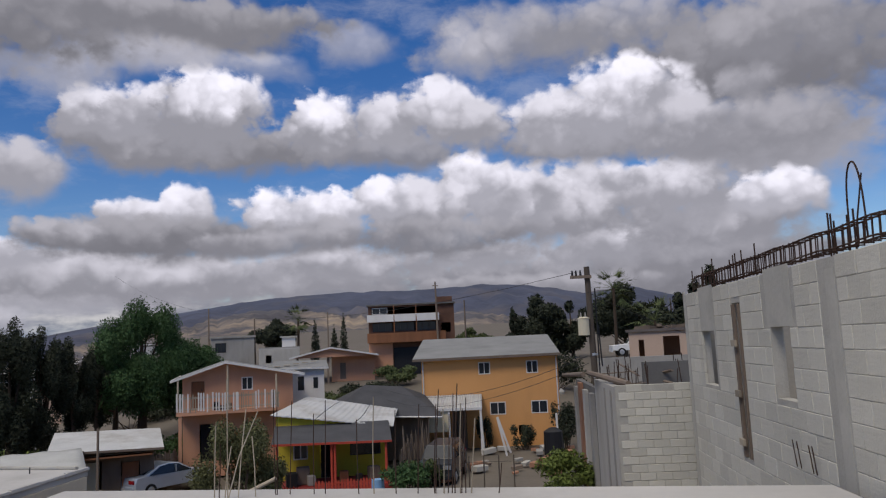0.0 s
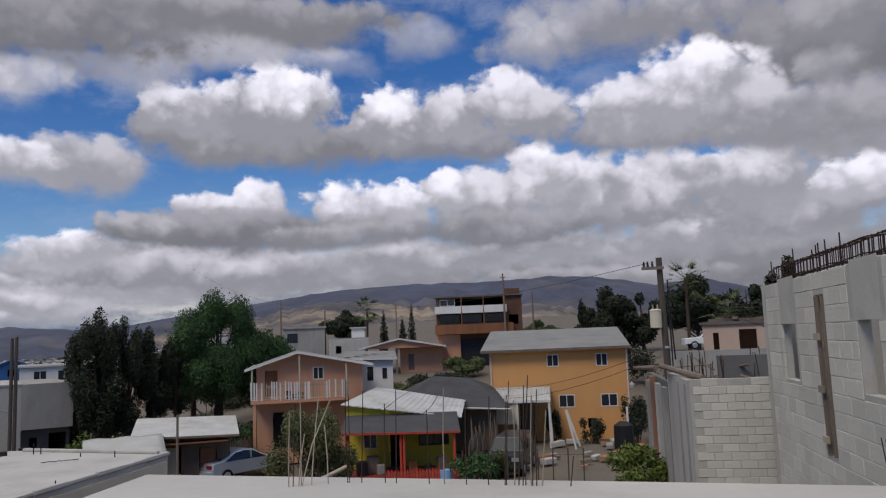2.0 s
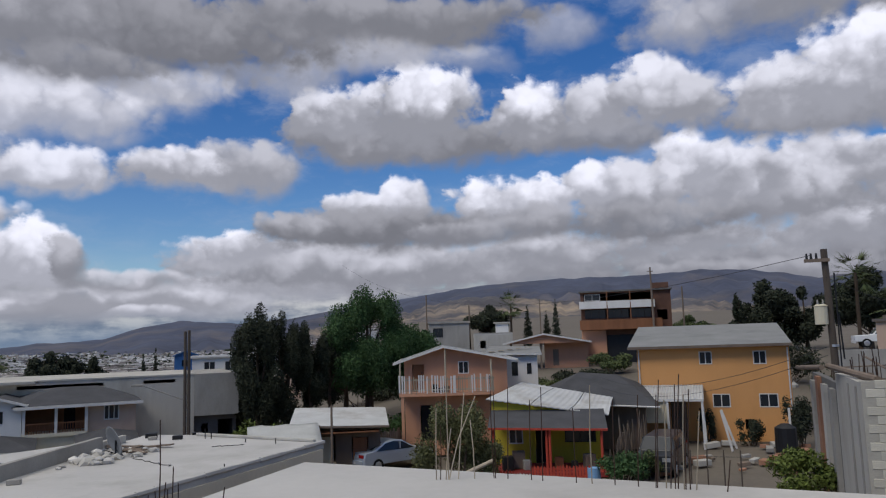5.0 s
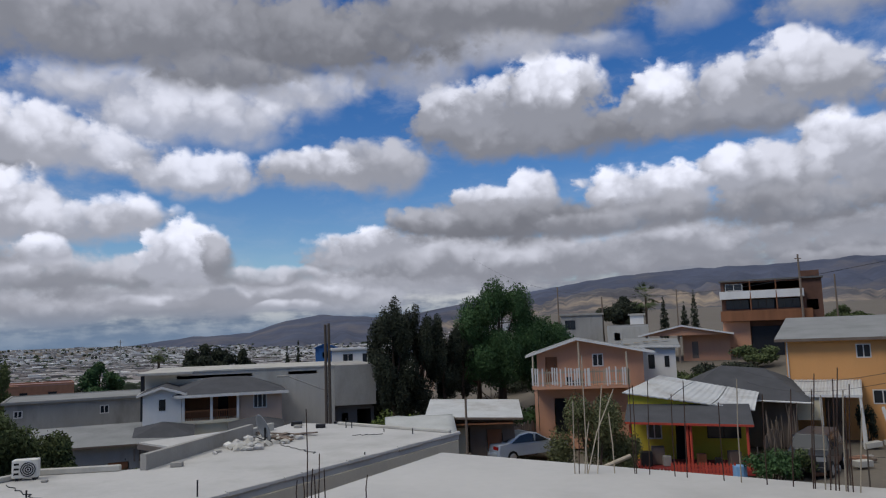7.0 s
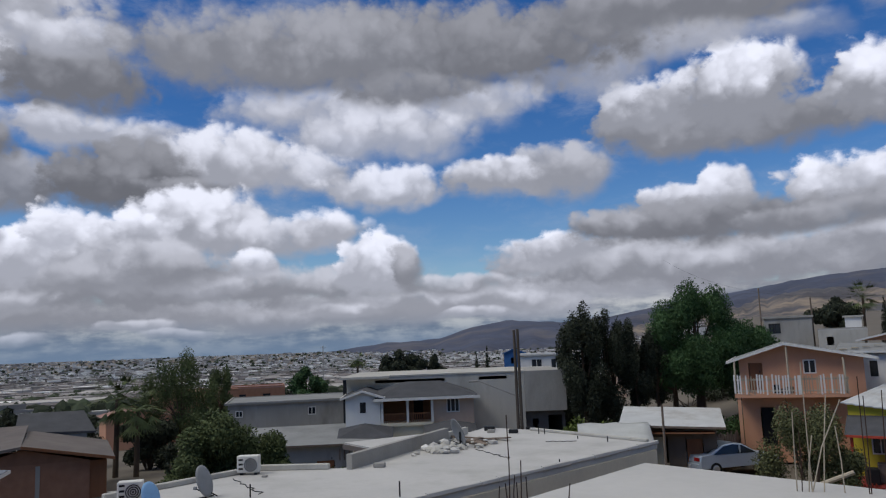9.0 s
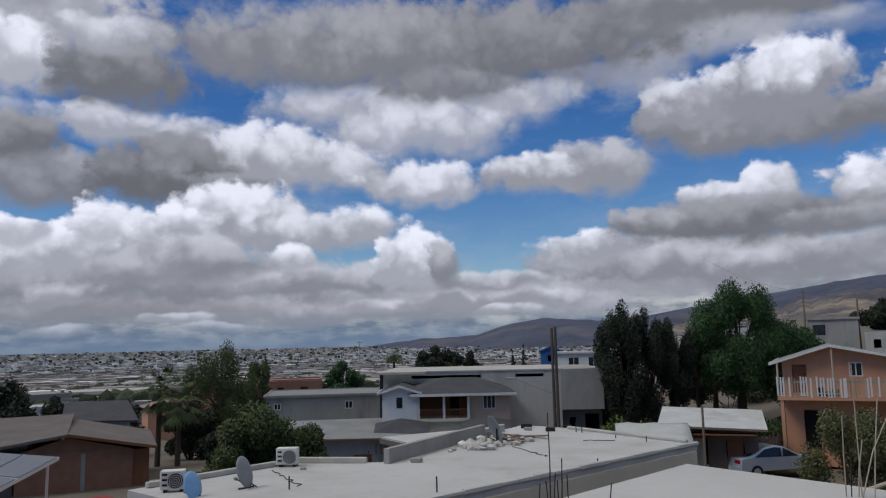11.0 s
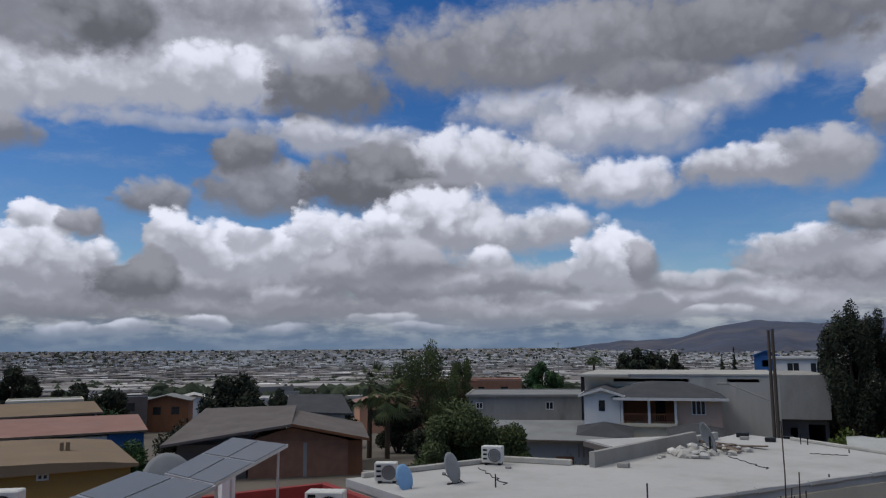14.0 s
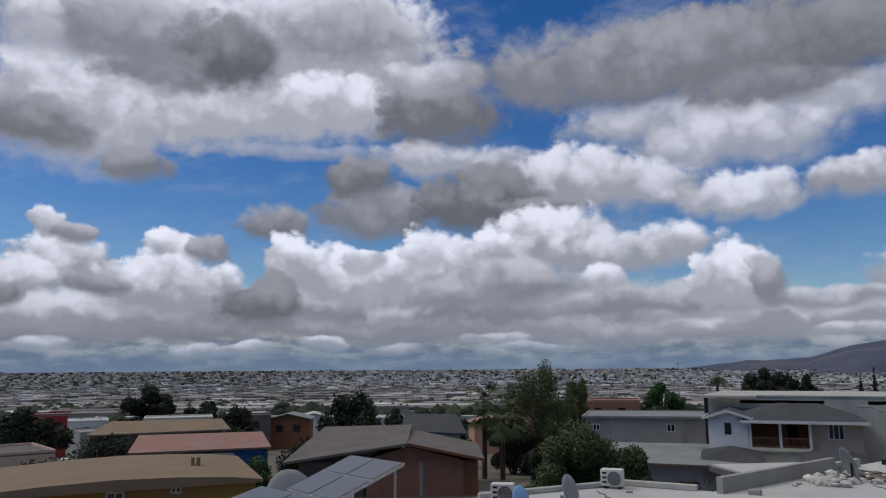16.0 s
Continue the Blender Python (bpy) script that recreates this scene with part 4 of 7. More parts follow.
def build_rear_yard_wall():
    """The lower block wall, side wall and raw piers behind the block house."""
    w = thing("block_return_wall", pose(3.42, 15.75, 0, 0, 0, -4), "lower grey block wall with rendered side and raw piers", "block wall", kind="structure")
    part("core", boxes((0, 1.95, 0.014, 0.17, 0, 4.98)), M["mortar"], w)
    rng = random.Random(8)
    full = boxes((0.004, 0.316, 0.0, 0.05, 0.004, 0.156))
    bmesh.ops.bevel(full, geom=full.edges[:], offset=0.006, segments=1, affect="EDGES")
    full = mesh_of("block", full, M["block"])
    for row in range(16):
        x = 0.22 if row % 2 else 0.06
        while x < 1.66:
            if not (row == 15 and 0.5 < x < 1.0):
                shared("block", full, w, pose(x, rng.uniform(-0.004, 0.004), 2.44 + 0.16 * row))
            x += 0.32
    part("side_wall", boxes((0.0, 0.16, 0.18, 3.4, 0, 4.95)), M["pale_concrete"], w, "pale rendered side wall")
    for y in (0.55, 1.5):
        part("joint_post", boxes((-0.02, -0.002, y, y + 0.16, 2, 4.85)), M["concrete"], w)
    part("side_wall", boxes((0.06, 0.22, 3.45, 8.7, 0, 4.7)), M["dark_and_shaded_concrete"], w, "raw stained wall")
    for y, m in ((4.0, "concrete"), (5.4, "pale_concrete"), (6.6, "brick"), (7.9, "concrete")):
        part("pier", boxes((-0.05, 0.058, y, y + 0.55, 0, 4.6 + 0.1 * math.sin(y * 3))), M[m], w, "raw concrete pier")
    tilt = bmesh.new()
    rod(tilt, (0.3, 0.1, 5.0), (-0.15, 3.2, 5.12), 0.07, n=8)
    rod(tilt, (-0.3, 3.0, 5.1), (-0.35, 8.4, 4.85), 0.06, n=8)
    solid("log", tilt, M["wood"], "weathered log laid along the top of the side wall", "log", at=pose(3.42, 15.75, 0, 0, 0, -4))
    deck = thing("unfinished_roof", pose(3.6, 19.0, 0, 0, 0, -4), "cluttered unfinished concrete roof with rusty starter bars", "roof")
    part("deck", boxes((0.25, 6.5, 0.4, 6.0, 4.3, 4.45)), M["concrete"], deck)
    part("low_wall", boxes((1.6, 3.4, 2.0, 2.2, 4.45, 5.25)), M["dark_and_shaded_concrete"], deck, "dark low block wall")
    part("low_wall", boxes((0.9, 6.0, 5.8, 6.0, 4.45, 5.3)), M["concrete"], deck)
    for k in range(34):
        bm = bmesh.new()
        x, y = rng.uniform(0.3, 3.0), rng.uniform(0.5, 5)
        rod(bm, (x, y, 4.4), (x + rng.uniform(-0.1, 0.1), y, 4.45 + rng.uniform(0.5, 1.0)), 0.012, n=5)
        part("starter_bar", bm, M["rust"], deck)
    for k in range(10):
        x, y = rng.uniform(0.4, 3.0), rng.uniform(0.6, 5)
        part("board", boxes((-0.6, 0.6, -0.06, 0.06, 0, 0.03), m=pose(x, y, 4.5 + rng.uniform(0, 0.5), rng.uniform(-20, 20), rng.uniform(-20, 20), rng.uniform(0, 180))), M["wood"], deck)
    # half-built brick shed beyond
    shed = thing("brick_shed", spot(-15.6, 30, 0), "half-built brick and block shed with an open doorway", "shed")
    bm = bmesh.new()
    holed(bm, -1.1, 1.6, 0, 6.1, 0, 0.2, [(0.15, 0.75, 3.2, 5.9), (-0.75, -0.55, 5.0, 5.8)])
    part("wall_front", bm, M["peach"], shed)
    part("wall_left", boxes((-1.1, -0.9, 0.204, 3, 0, 6.1)), M["concrete"], shed)
    part("wall_back", boxes((-0.9, 1.6, 2.8, 3, 0, 6.1)), M["brick"], shed)
    part("roof", boxes((-1.2, 1.8, -0.1, 3.1, 6.1, 6.2)), M["brown_roof"], shed)
    for k in range(7):
        part("roof_debris", boxes((-0.3, 0.3, -0.1, 0.1, 0, 0.12), m=pose(-0.6 + 0.35 * k, 1 + 0.2 * (k % 3), 6.2, 0, 8 * (k % 3), 40 * k)), M["wood"], shed)


build_rear_yard_wall()


def build_pole():
    p = thing("utility_pole", pose(3.98, 20.62, 0), "weathered wooden utility pole with a pale transformer", "utility pole")
    bm = bmesh.new()
    rod(bm, (0.06, 0, -0.3), (-0.04, 0, 7.9), 0.11, 0.08, 10)
    part("pole", bm, M["pole_wood"], p)
    bm = bmesh.new()
    rod(bm, (-0.24, -0.1, 6.05), (-0.24, -0.1, 6.5), 0.15, 0.15, 12)
    tr = part("transformer", bm, M["cream"], p, "cream transformer can", smooth=False)
    bm = bmesh.new()
    rod(bm, (-0.24, -0.1, 6.5), (-0.24, -0.1, 6.54), 0.17, 0.1, 12)
    part("lid", bm, M["cream"], tr)
    for x in (-0.3, -0.18):
        bm = bmesh.new()
        rod(bm, (x, -0.1, 6.54), (x, -0.1, 6.66), 0.025, 0.015, 6)
        part("bushing", bm, M["concrete"], tr)
    part("crossarm", boxes((-0.52, 0.05, -0.16, -0.08, 7.58, 7.66)), M["wood"], p)
    for x in (-0.46, -0.36, -0.24):
        bm = bmesh.new()
        rod(bm, (x, -0.12, 7.66), (x, -0.12, 7.8), 0.035, 0.02, 6)
        part("insulator", bm, M["black_metal"], p)
    for z in (4.9, 5.5):
        bm = bmesh.new()
        rod(bm, (0.03, 0, z), (0.03, 0, z + 0.06), 0.115, 0.115, 10)
        part("band", bm, M["aluminium"], p)
    bm = bmesh.new()
    rod(bm, (0.16, -0.05, 6.3), (0.2, -0.05, 5.2), 0.02)
    rod(bm, (0.1, -0.12, 2.5), (0.12, -0.12, 7.3), 0.018)
    part("cable", bm, M["black_metal"], p)


build_pole()


def cable(name, pts, sag, label, r=0.007):
    bm = bmesh.new()
    a, b = Vector(pts[0]), Vector(pts[1])
    tube(bm, [a.lerp(b, k / 16) - Vector((0, 0, sag * 4 * k / 16 * (1 - k / 16))) for k in range(17)], r, 4)
    solid(name, bm, M["black_metal"], label, "cable", group="overhead cables")


cable("overhead_cable", ((3.6, 20.5, 7.75), (-26, 60, 12.5)), 2.2, "thin black overhead cable from the wooden pole")
cable("overhead_cable", ((3.9, 20.5, 7.2), (14, 30, 4.8)), 0.4, "thin black stay cable from the wooden pole")
cable("overhead_cable", ((3.8, 20.5, 5.5), (-4.4, 47.8, 3.6)), 0.9, "thin black service cable sagging to the orange house", 0.008)
cable("overhead_cable", ((3.8, 20.5, 5.3), (-4.4, 47.8, 3.0)), 0.9, "thin black service cable sagging to the orange house", 0.008)


# ---- bars and stakes on the roof edge ----
def build_stakes():
    rng = random.Random(11)
    # bearing, distance, top height, lean, pale
    rods = STAKES
    for az, r, top, lean, pale in rods:
        a = radians(az)
        x, y = -r * math.sin(a), r * math.cos(a)
        bm = bmesh.new()
        mid = Vector((x + lean * 0.4 + rng.uniform(-0.01, 0.01), y, (4.33 + top) / 2))
        rad = 0.0075 if pale else 0.0065
        tube(bm, [(x, y, 4.33), mid, (x + lean, y + rng.uniform(-0.03, 0.03), top)], rad, 6, rad * 0.85)
        if pale:
            solid("stake", bm, M["pale_wood"], "thin pale wooden stake standing at the roof edge", "stake", group="roof edge stakes")
        else:
            solid("starter_bar", bm, M["rust"], "rusty reinforcing bar standing up from the roof edge", "rebar", group="roof edge bars")


STAKES = [
    (16.9, 9.30, 5.18, 0.02, 1),
    (16.6, 9.30, 4.98, 0.02, 0),
    (16.0, 9.30, 5.71, 0.00, 1),
    (16.2, 9.30, 4.94, 0.08, 1),
    (15.3, 9.30, 5.36, 0.10, 1),
    (16.0, 9.30, 5.32, 0.36, 1),
    (12.7, 9.30, 5.55, -0.01, 0),
    (12.6, 9.30, 5.35, 0.02, 0),
    (14.1, 9.30, 5.03, -0.04, 1),
    (11.7, 9.25, 5.41, 0.04, 0),
    (10.0, 9.14, 5.26, 0.02, 0),
    (9.2, 9.09, 5.41, 0.03, 0),
    (6.8, 8.96, 5.18, 0.00, 0),
    (5.7, 8.90, 5.43, 0.03, 1),
    (4.1, 8.83, 5.27, 0.02, 0),
    (2.5, 8.77, 5.33, 0.05, 0),
    (1.3, 8.72, 5.33, 0.06, 0),
    (1.2, 8.72, 5.49, 0.08, 0),
]
STAKES += [
    (0.6, 8.70, 5.27, 0.03, 1),
    (-0.0, 8.68, 5.44, 0.06, 0),
    (-0.2, 8.68, 5.55, 0.08, 0),
    (-0.6, 8.66, 5.33, 0.05, 1),
    (-0.7, 8.66, 5.27, 0.05, 0),
    (-1.4, 8.64, 5.16, 0.08, 1),
    (0.3, 8.69, 5.21, 0.05, 0),
    (-1.0, 8.65, 5.39, 0.05, 0),
    (-3.4, 8.59, 4.67, 0.05, 0),
    (36.2, 8.20, 5.30, 0.01, 0),
    (36.9, 8.20, 4.59, 0.00, 0),
    (36.4, 8.20, 4.62, 0.00, 0),
    (35.9, 8.20, 4.70, 0.03, 0),
    (35.4, 8.20, 4.84, 0.01, 0),
    (34.9, 8.20, 4.68, 0.00, 0),
    (35.6, 8.20, 4.63, 0.01, 0),
    (3.2, 8.79, 4.26, -0.01, 0),
    (1.2, 8.72, 4.25, 0.02, 0),
    (32.0, 8.20, 4.60, 0.01, 0),
]
build_stakes()


# ---- the houses across the yard ----
def build_pink_house():
    h = thing("pink_house", spot(16.2, 43), "two-storey salmon stucco house with a picket balcony", "house")
    holes = [(-1.65, -0.98, 3.1, 4.6), (0.92, 1.52, 4.0, 4.7), (-1.25, -0.55, 0.4, 2.35)]
    shell(h, -2.1, 3.65, 9, -0.4, 4.78, "pink", holes, right=[(4.5, 5.3, 3.7, 4.4)])
    gable(h, -2.1, 3.65, 0.1, 9, 4.8, 5.5, "pink", "felt_roof", over=0.55, z_right=4.78)
    window(h, 0.92, 1.52, 4.0, 4.7, lights=2)
    part("curtain", boxes((0.95, 1.15, 0.09, 0.1, 4.05, 4.65)), M["white"], h, "white curtain")
    door(h, -1.62, -1.0, 3.12, 4.58, "wood_warm", label="brown wooden door")
    # near-black slab paints the darkness of the lower doorway
    door(h, -1.2, -0.6, 0.0, 2.3, "dark", label="black sheet standing in for the unlit doorway")
    balc = part("balcony", boxes((-2.35, 2.85, -1.15, -0.004, 2.9, 3.08)), M["pink"], h, "shallow balcony slab")
    picket = mesh_of("picket", boxes((0, 0.055, 0, 0.025, 3.08, 3.92)), M["pale_wood"])
    picket2 = mesh_of("picket", boxes((0, 0.075, 0, 0.025, 3.06, 4.0)), M["trim_white"])
    rng = random.Random(2)
    x = -2.33
    while x < 2.8:
        shared("picket", picket if rng.random() < 0.5 else picket2, balc, pose(x, -1.16, rng.uniform(-0.05, 0.06), 0, rng.uniform(-0.6, 0.6), 0))
        x += rng.uniform(0.11, 0.16)
    part("rail", boxes((-2.35, 2.85, -1.13, -1.09, 3.75, 3.83)), M["pale_wood"], balc)
    part("rail", boxes((-2.35, 2.85, -1.13, -1.09, 3.2, 3.27)), M["pale_wood"], balc)
    for x in (-2.3, 0.2, 2.72):
        bm = bmesh.new()
        rod(bm, (x, -1.05, 3.0), (x, -0.5, 4.78 + (0.6 if x == 0.2 else 0)), 0.05)
        part("post", bm, M["pale_wood"], h)
    for x in (-2.25, 2.7):
        part("post", boxes((x, x + 0.16, -1.1, -0.94, -0.4, 2.9)), M["pink"], h)
    for k, (x, c) in enumerate(((-0.6, "dark"), (0.0, "wood"), (-0.2, "black_metal"))):
        part("balcony_clutter", boxes((x, x + 0.4, -0.7, -0.4, 3.084, 3.5 - 0.1 * k)), M[c], balc, bevel=0.03)
    annex = thing("white_annex", spot(10.2, 51), "small white rendered annex with a flat patched roof", "annex")
    shell(annex, -1.3, 1.0, 6, 0, 4.7, "white", [(-0.7, -0.3, 3.4, 4.3), (0.3, 0.6, 3.5, 4.2)])
    window(annex, -0.7, -0.3, 3.4, 4.3, lights=1, frame="black_metal")
    window(annex, 0.3, 0.6, 3.5, 4.2, lights=1, frame="black_metal")
    slab_roof(annex, [(-2.4, -0.3, 4.8), (1.3, -0.3, 4.72), (1.3, 6, 5.1), (-2.4, 6, 5.2)], 0.1, "felt_roof", "trim_white")
    for k in range(5):
        part("roof_board", boxes((-2.2 + 0.6 * k, -1.8 + 0.6 * k, 0.2 + 0.7 * k, 0.8 + 0.7 * k, 4.98 + 0.05 * k, 5.02 + 0.05 * k)), M["pale_wood"], annex)


def build_yellow_house():
    h = thing("yellow_house", spot(8.6, 36), "low yellow house with a shingled porch and red posts", "house")
    z0 = -0.35
    holes = [(-0.6, 0.1, z0, 1.75), (0.85, 2.35, 0.75, 1.5), (-1.9, -1.2, 0.7, 1.6)]
    shell(h, -2.6, 2.65, 6, z0, 2.05, "yellow", holes, y=2.6)
    bm = bmesh.new()
    prism(bm, [(-2.7, 2.0), (1.3, 2.0), (1.3, 2.28), (-2.7, 2.86)], "y", 2.604, 2.75)
    part("gable_wall", bm, M["yellow"], h)
    # white patched sheets above, falling to the front and to one side
    for a, b in ((0.0, 0.36), (0.37, 0.68), (0.69, 1.0)):
        bm = bmesh.new()
        n, rows = 18, []
        for j in range(4):
            v = j / 3
            row = []
            for k in range(n + 1):
                u = a + (b - a) * k / n
                lo, hi = Vector((-2.95 + 5.95 * u, 2.35, 2.94 - 0.86 * u)), Vector((-1.3 + 5.0 * u, 7.6, 3.42 - 0.95 * u))
                p = lo.lerp(hi, v)
                row.append(bm.verts.new((p.x, p.y, p.z + 0.016 * math.sin(k * math.pi / 1.5) + 0.12 * math.sin(v * 3.1) * math.sin(u * 7))))
            rows.append(row)
        for r0, r1 in zip(rows, rows[1:]):
            for k in range(n):
                bm.faces.new((r0[k], r0[k + 1], r1[k + 1], r1[k]))
        r = bmesh.ops.extrude_face_region(bm, geom=bm.faces[:])
        bmesh.ops.translate(bm, verts=[v for v in r["geom"] if isinstance(v, bmesh.types.BMVert)], vec=(0, 0, -0.05))
        bmesh.ops.recalc_face_normals(bm, faces=bm.faces)
        part("roof_sheet", bm, M["tin"], h, "pale weathered roof sheet")
    slab_roof(h, [(-2.75, -0.1, 1.72), (2.72, -0.1, 1.6), (2.8, 2.7, 2.25), (-2.75, 2.7, 2.3)], 0.08, "shingle", "red_wood", "dark grey shingled porch roof")
    for x in (-2.5, -0.05, 0.1, 2.45):
        bm = bmesh.new()
        rod(bm, (x, 0.1, z0), (x, 0.1, 1.68), 0.06, n=8)
        part("post", bm, M["red_wood"], h, "red painted porch post")
    part("porch_floor", boxes((-2.7, 2.7, -0.1, 2.59, z0 - 0.1, z0 + 0.12)), M["red_edge"], h, "red painted porch floor")
    window(h, 0.85, 2.35, 0.75, 1.5, y=2.6, frame="black_metal")
    window(h, -1.9, -1.2, 0.7, 1.6, y=2.6, frame="trim_white")
    # the open doorway is closed by a black slab painted as indoor shade
    door(h, -0.58, 0.08, z0 + 0.13, 1.72, "dark", y=2.6, label="black sheet standing in for the shade inside the open doorway")
    # dark roof behind
    r = thing("shingled_house", spot(4.6, 44), "low house under a dark shingled hip roof", "house")
    shell(r, -2.8, 2.4, 4.6, -0.4, 2.2, "wood", [(-1, 0, 1.0, 2.0)])
    bm = bmesh.new()
    lo = [bm.verts.new(p) for p in ((-3.4, -0.9, 2.3), (3.1, -0.9, 1.95), (3.1, 5.3, 2.6), (-3.4, 5.3, 2.7))]
    hi = [bm.verts.new(p) for p in ((-1.2, 2.4, 3.75), (1.0, 2.6, 3.55))]
    for f in ((lo[0], lo[1], hi[1], hi[0]), (lo[1], lo[2], hi[1]), (lo[2], lo[3], hi[0], hi[1]), (lo[3], lo[0], hi[0]), (lo[3], lo[2], lo[1], lo[0])):
        bm.faces.new(f)
    bmesh.ops.recalc_face_normals(bm, faces=bm.faces)
    part("roof", bm, M["shingle"], r, "dark grey shingle roof")
    for a, b in (((-3.4, -0.93, 2.28), (3.1, -0.93, 1.94)),):
        bm = bmesh.new()
        rod(bm, a, b, 0.05)
        part("fascia", bm, M["trim_white"], r)
    # clutter under the porch
    rng = random.Random(4)
    for k, (x, y, s, c) in enumerate(((-1.9, 0.6, 0.5, "black_metal"), (-1.4, 1.2, 0.6, "wood"), (-1.0, 0.7, 0.35, "concrete"), (0.5, 1.0, 0.4, "wood_warm"), (1.2, 0.7, 0.3, "dark"), (1.9, 1.0, 0.5, "wood"))):
        bm = boxes((-s / 2, s / 2, -s / 2, s / 2, 0, s * 1.3))
        solid("porch_crate", bm, M[c], "dark crate or stool standing on the porch", "crate", group="porch clutter", bevel=0.03, at=spot(8.6, 36) @ pose(x, y, z0 + 0.12, 0, 0, rng.uniform(0, 40)))
    tank = bmesh.new()
    rod(tank, (0, 0, 0), (0, 0, 0.55), 0.3, 0.28, 14)
    solid("water_drum", tank, M["dish_blue"], "pale blue plastic water drum in the yard", "drum", at=spot(5.4, 34.9, -0.4))


def build_picket_fence(name, m, x0, x1, mat, label, h=0.62):
    f = thing(name, m, label, "fence")
    data = bmesh.new()
    prism(data, [(0, 0), (0.09, 0), (0.09, h - 0.08), (0.045, h), (0, h - 0.08)], "y", 0, 0.02)
    data = mesh_of("picket", data, M[mat])
    rng = random.Random(7)
    x = x0
    while x < x1:
        shared("picket", data, f, pose(x, 0, rng.uniform(-0.03, 0.03), 0, rng.uniform(-2, 2), 0))
        x += 0.14
    for z in (0.15, h - 0.2):
        part("rail", boxes((x0, x1, 0.022, 0.05, z, z + 0.06)), M[mat], f)


def build_orange_house():
    h = thing("orange_house", spot(-3.0, 48), "two-storey orange stucco house with a shallow felt roof", "house")
    z0 = -0.5
    wins = [(-0.53, 0.2, 3.98, 4.74), (2.45, 3.17, 3.94, 4.72), (0.08, 1.06, 1.48, 2.26), (2.62, 3.64, 1.48, 2.26)]
    shell(h, -4.1, 4.4, 8, z0, 4.95, "orange", wins + [(1.78, 2.26, 0.24, 0.8), (-2.3, -1.4, z0, 1.9)], left=[(3, 4, 3.6, 4.5)])
    for k, w in enumerate(wins):
        window(h, *w, lights=2)
        a, b = (w[0] + 0.05, w[0] + 0.3) if k else (w[1] - 0.35, w[1] - 0.05)
        part("curtain", boxes((a, b, 0.1, 0.11, w[2] + 0.06, w[3] - 0.06)), M["white"] if k else M["curtain_red"], h, "drawn curtain")
    door(h, -2.28, -1.42, z0, 1.88, "wood", label="plain wooden door")
    slab_roof(h, [(-4.6, -0.55, 4.94), (4.55, -0.55, 4.98), (4.55, 8.4, 6.2), (-4.6, 8.4, 6.2)], 0.14, "felt_roof", "wood", "grey felt roof sloping to the front")
    for x in (-4.0, 4.3):
        bm = bmesh.new()
        rod(bm, (x, -0.06, z0), (x, -0.06, 4.9), 0.04)
        part("downpipe", bm, M["trim_white"], h)
    porch = thing("porch", spot(-3.0, 48), "lean-to porch with a pale sheet roof and white posts", "porch")
    corrugated(porch, -4.2, -0.4, -3.2, 2.2, -0.1, 2.8, "tin")
    part("fascia", boxes((-4.2, -0.4, -3.24, -3.2, 2.1, 2.25)), M["trim_white"], porch)
    for x in (-4.1, -2.4, -0.55):
        part("post", boxes((x, x + 0.12, -3.2, -3.08, z0, 2.15)), M["trim_white"], porch)
    part("awning", boxes((-4.05, -2.3, -3.1, -3.06, 0.9, 2.1)), M["cream"], porch, "cream cloth hung between the posts")
    # yard clutter
    rng = random.Random(21)
    for x, z, tilt in ((0.9, 0.0, 12), (1.15, 0.0, 18), (3.9, 0.1, 0), (-4.6, 0, 3), (-5.2, 0, -8), (-0.4, 0, 2)):
        solid("board", boxes((-0.06, 0.06, -0.02, 0.02, 0, 2.2)), M["trim_white"], "white board propped upright in the yard", "board", group="propped boards", at=spot(-3.0, 48) @ pose(x, -3.0 + rng.uniform(-1, 1), z0, 0, -tilt, 0))
    for k in range(26):
        x, y = rng.uniform(-3, 5.5), rng.uniform(-12, -2)
        s = rng.uniform(0.15, 0.4)
        solid("rubble_block", boxes((-s, s, -s * 0.6, s * 0.6, 0, s * 0.7)), M[rng.choice(["concrete", "brick", "wood", "pale_concrete"])], "loose block or board lying in the dusty yard", "rubble", group="yard rubble", bevel=0.02, at=spot(-3.0, 48) @ pose(x, y, z0 + 0.1, 0, rng.uniform(-8, 8), rng.uniform(0, 180)))
    bm = bmesh.new()
    rod(bm, (0, 0, 0), (0, 0, 1.25), 0.55, 0.52, 14)
    rod(bm, (0, 0, 1.25), (0, 0, 1.45), 0.52, 0.2, 14)
    solid("water_tank", bm, M["black_metal"], "black plastic water tank with a domed lid", "water tank", at=spot(-7.6, 43, -0.3))
    for k in range(60):
        x, y = rng.gauss(0.5, 1.9), rng.gauss(-0.5, 1.6)
        sz = rng.uniform(0.12, 0.5)
        bm = bmesh.new()
        bmesh.ops.create_icosphere(bm, subdivisions=1, radius=sz)
        for v in bm.verts:
            v.co *= rng.uniform(0.65, 1.2)
        m = spot(1.4, 63) @ pose(x * 2.2, y, 0, 0, 0, rng.uniform(0, 90))
        solid("rubble_stone", bm, M[rng.choice(["pale_concrete", "concrete", "pale_concrete", "felt_roof"])], "broken pale concrete in the heap below the brown house", "rubble", group="rubble heap", at=Matrix.Translation((0, 0, ground_z(m.translation.x, m.translation.y) + 0.6 * math.exp(-(x * x + y * y) / 5))) @ m)
    for k in range(9):
        bm = bmesh.new()
        rod(bm, (0, 0, 0), (0.02, 0, 1.5), 0.03, n=6)
        solid("fence_post", bm, M["pole_wood"], "thin dark fence post in the dusty yard", "fence post", group="yard fence posts", at=spot(4.2 - 1.1 * k, 34.5, -0.5))
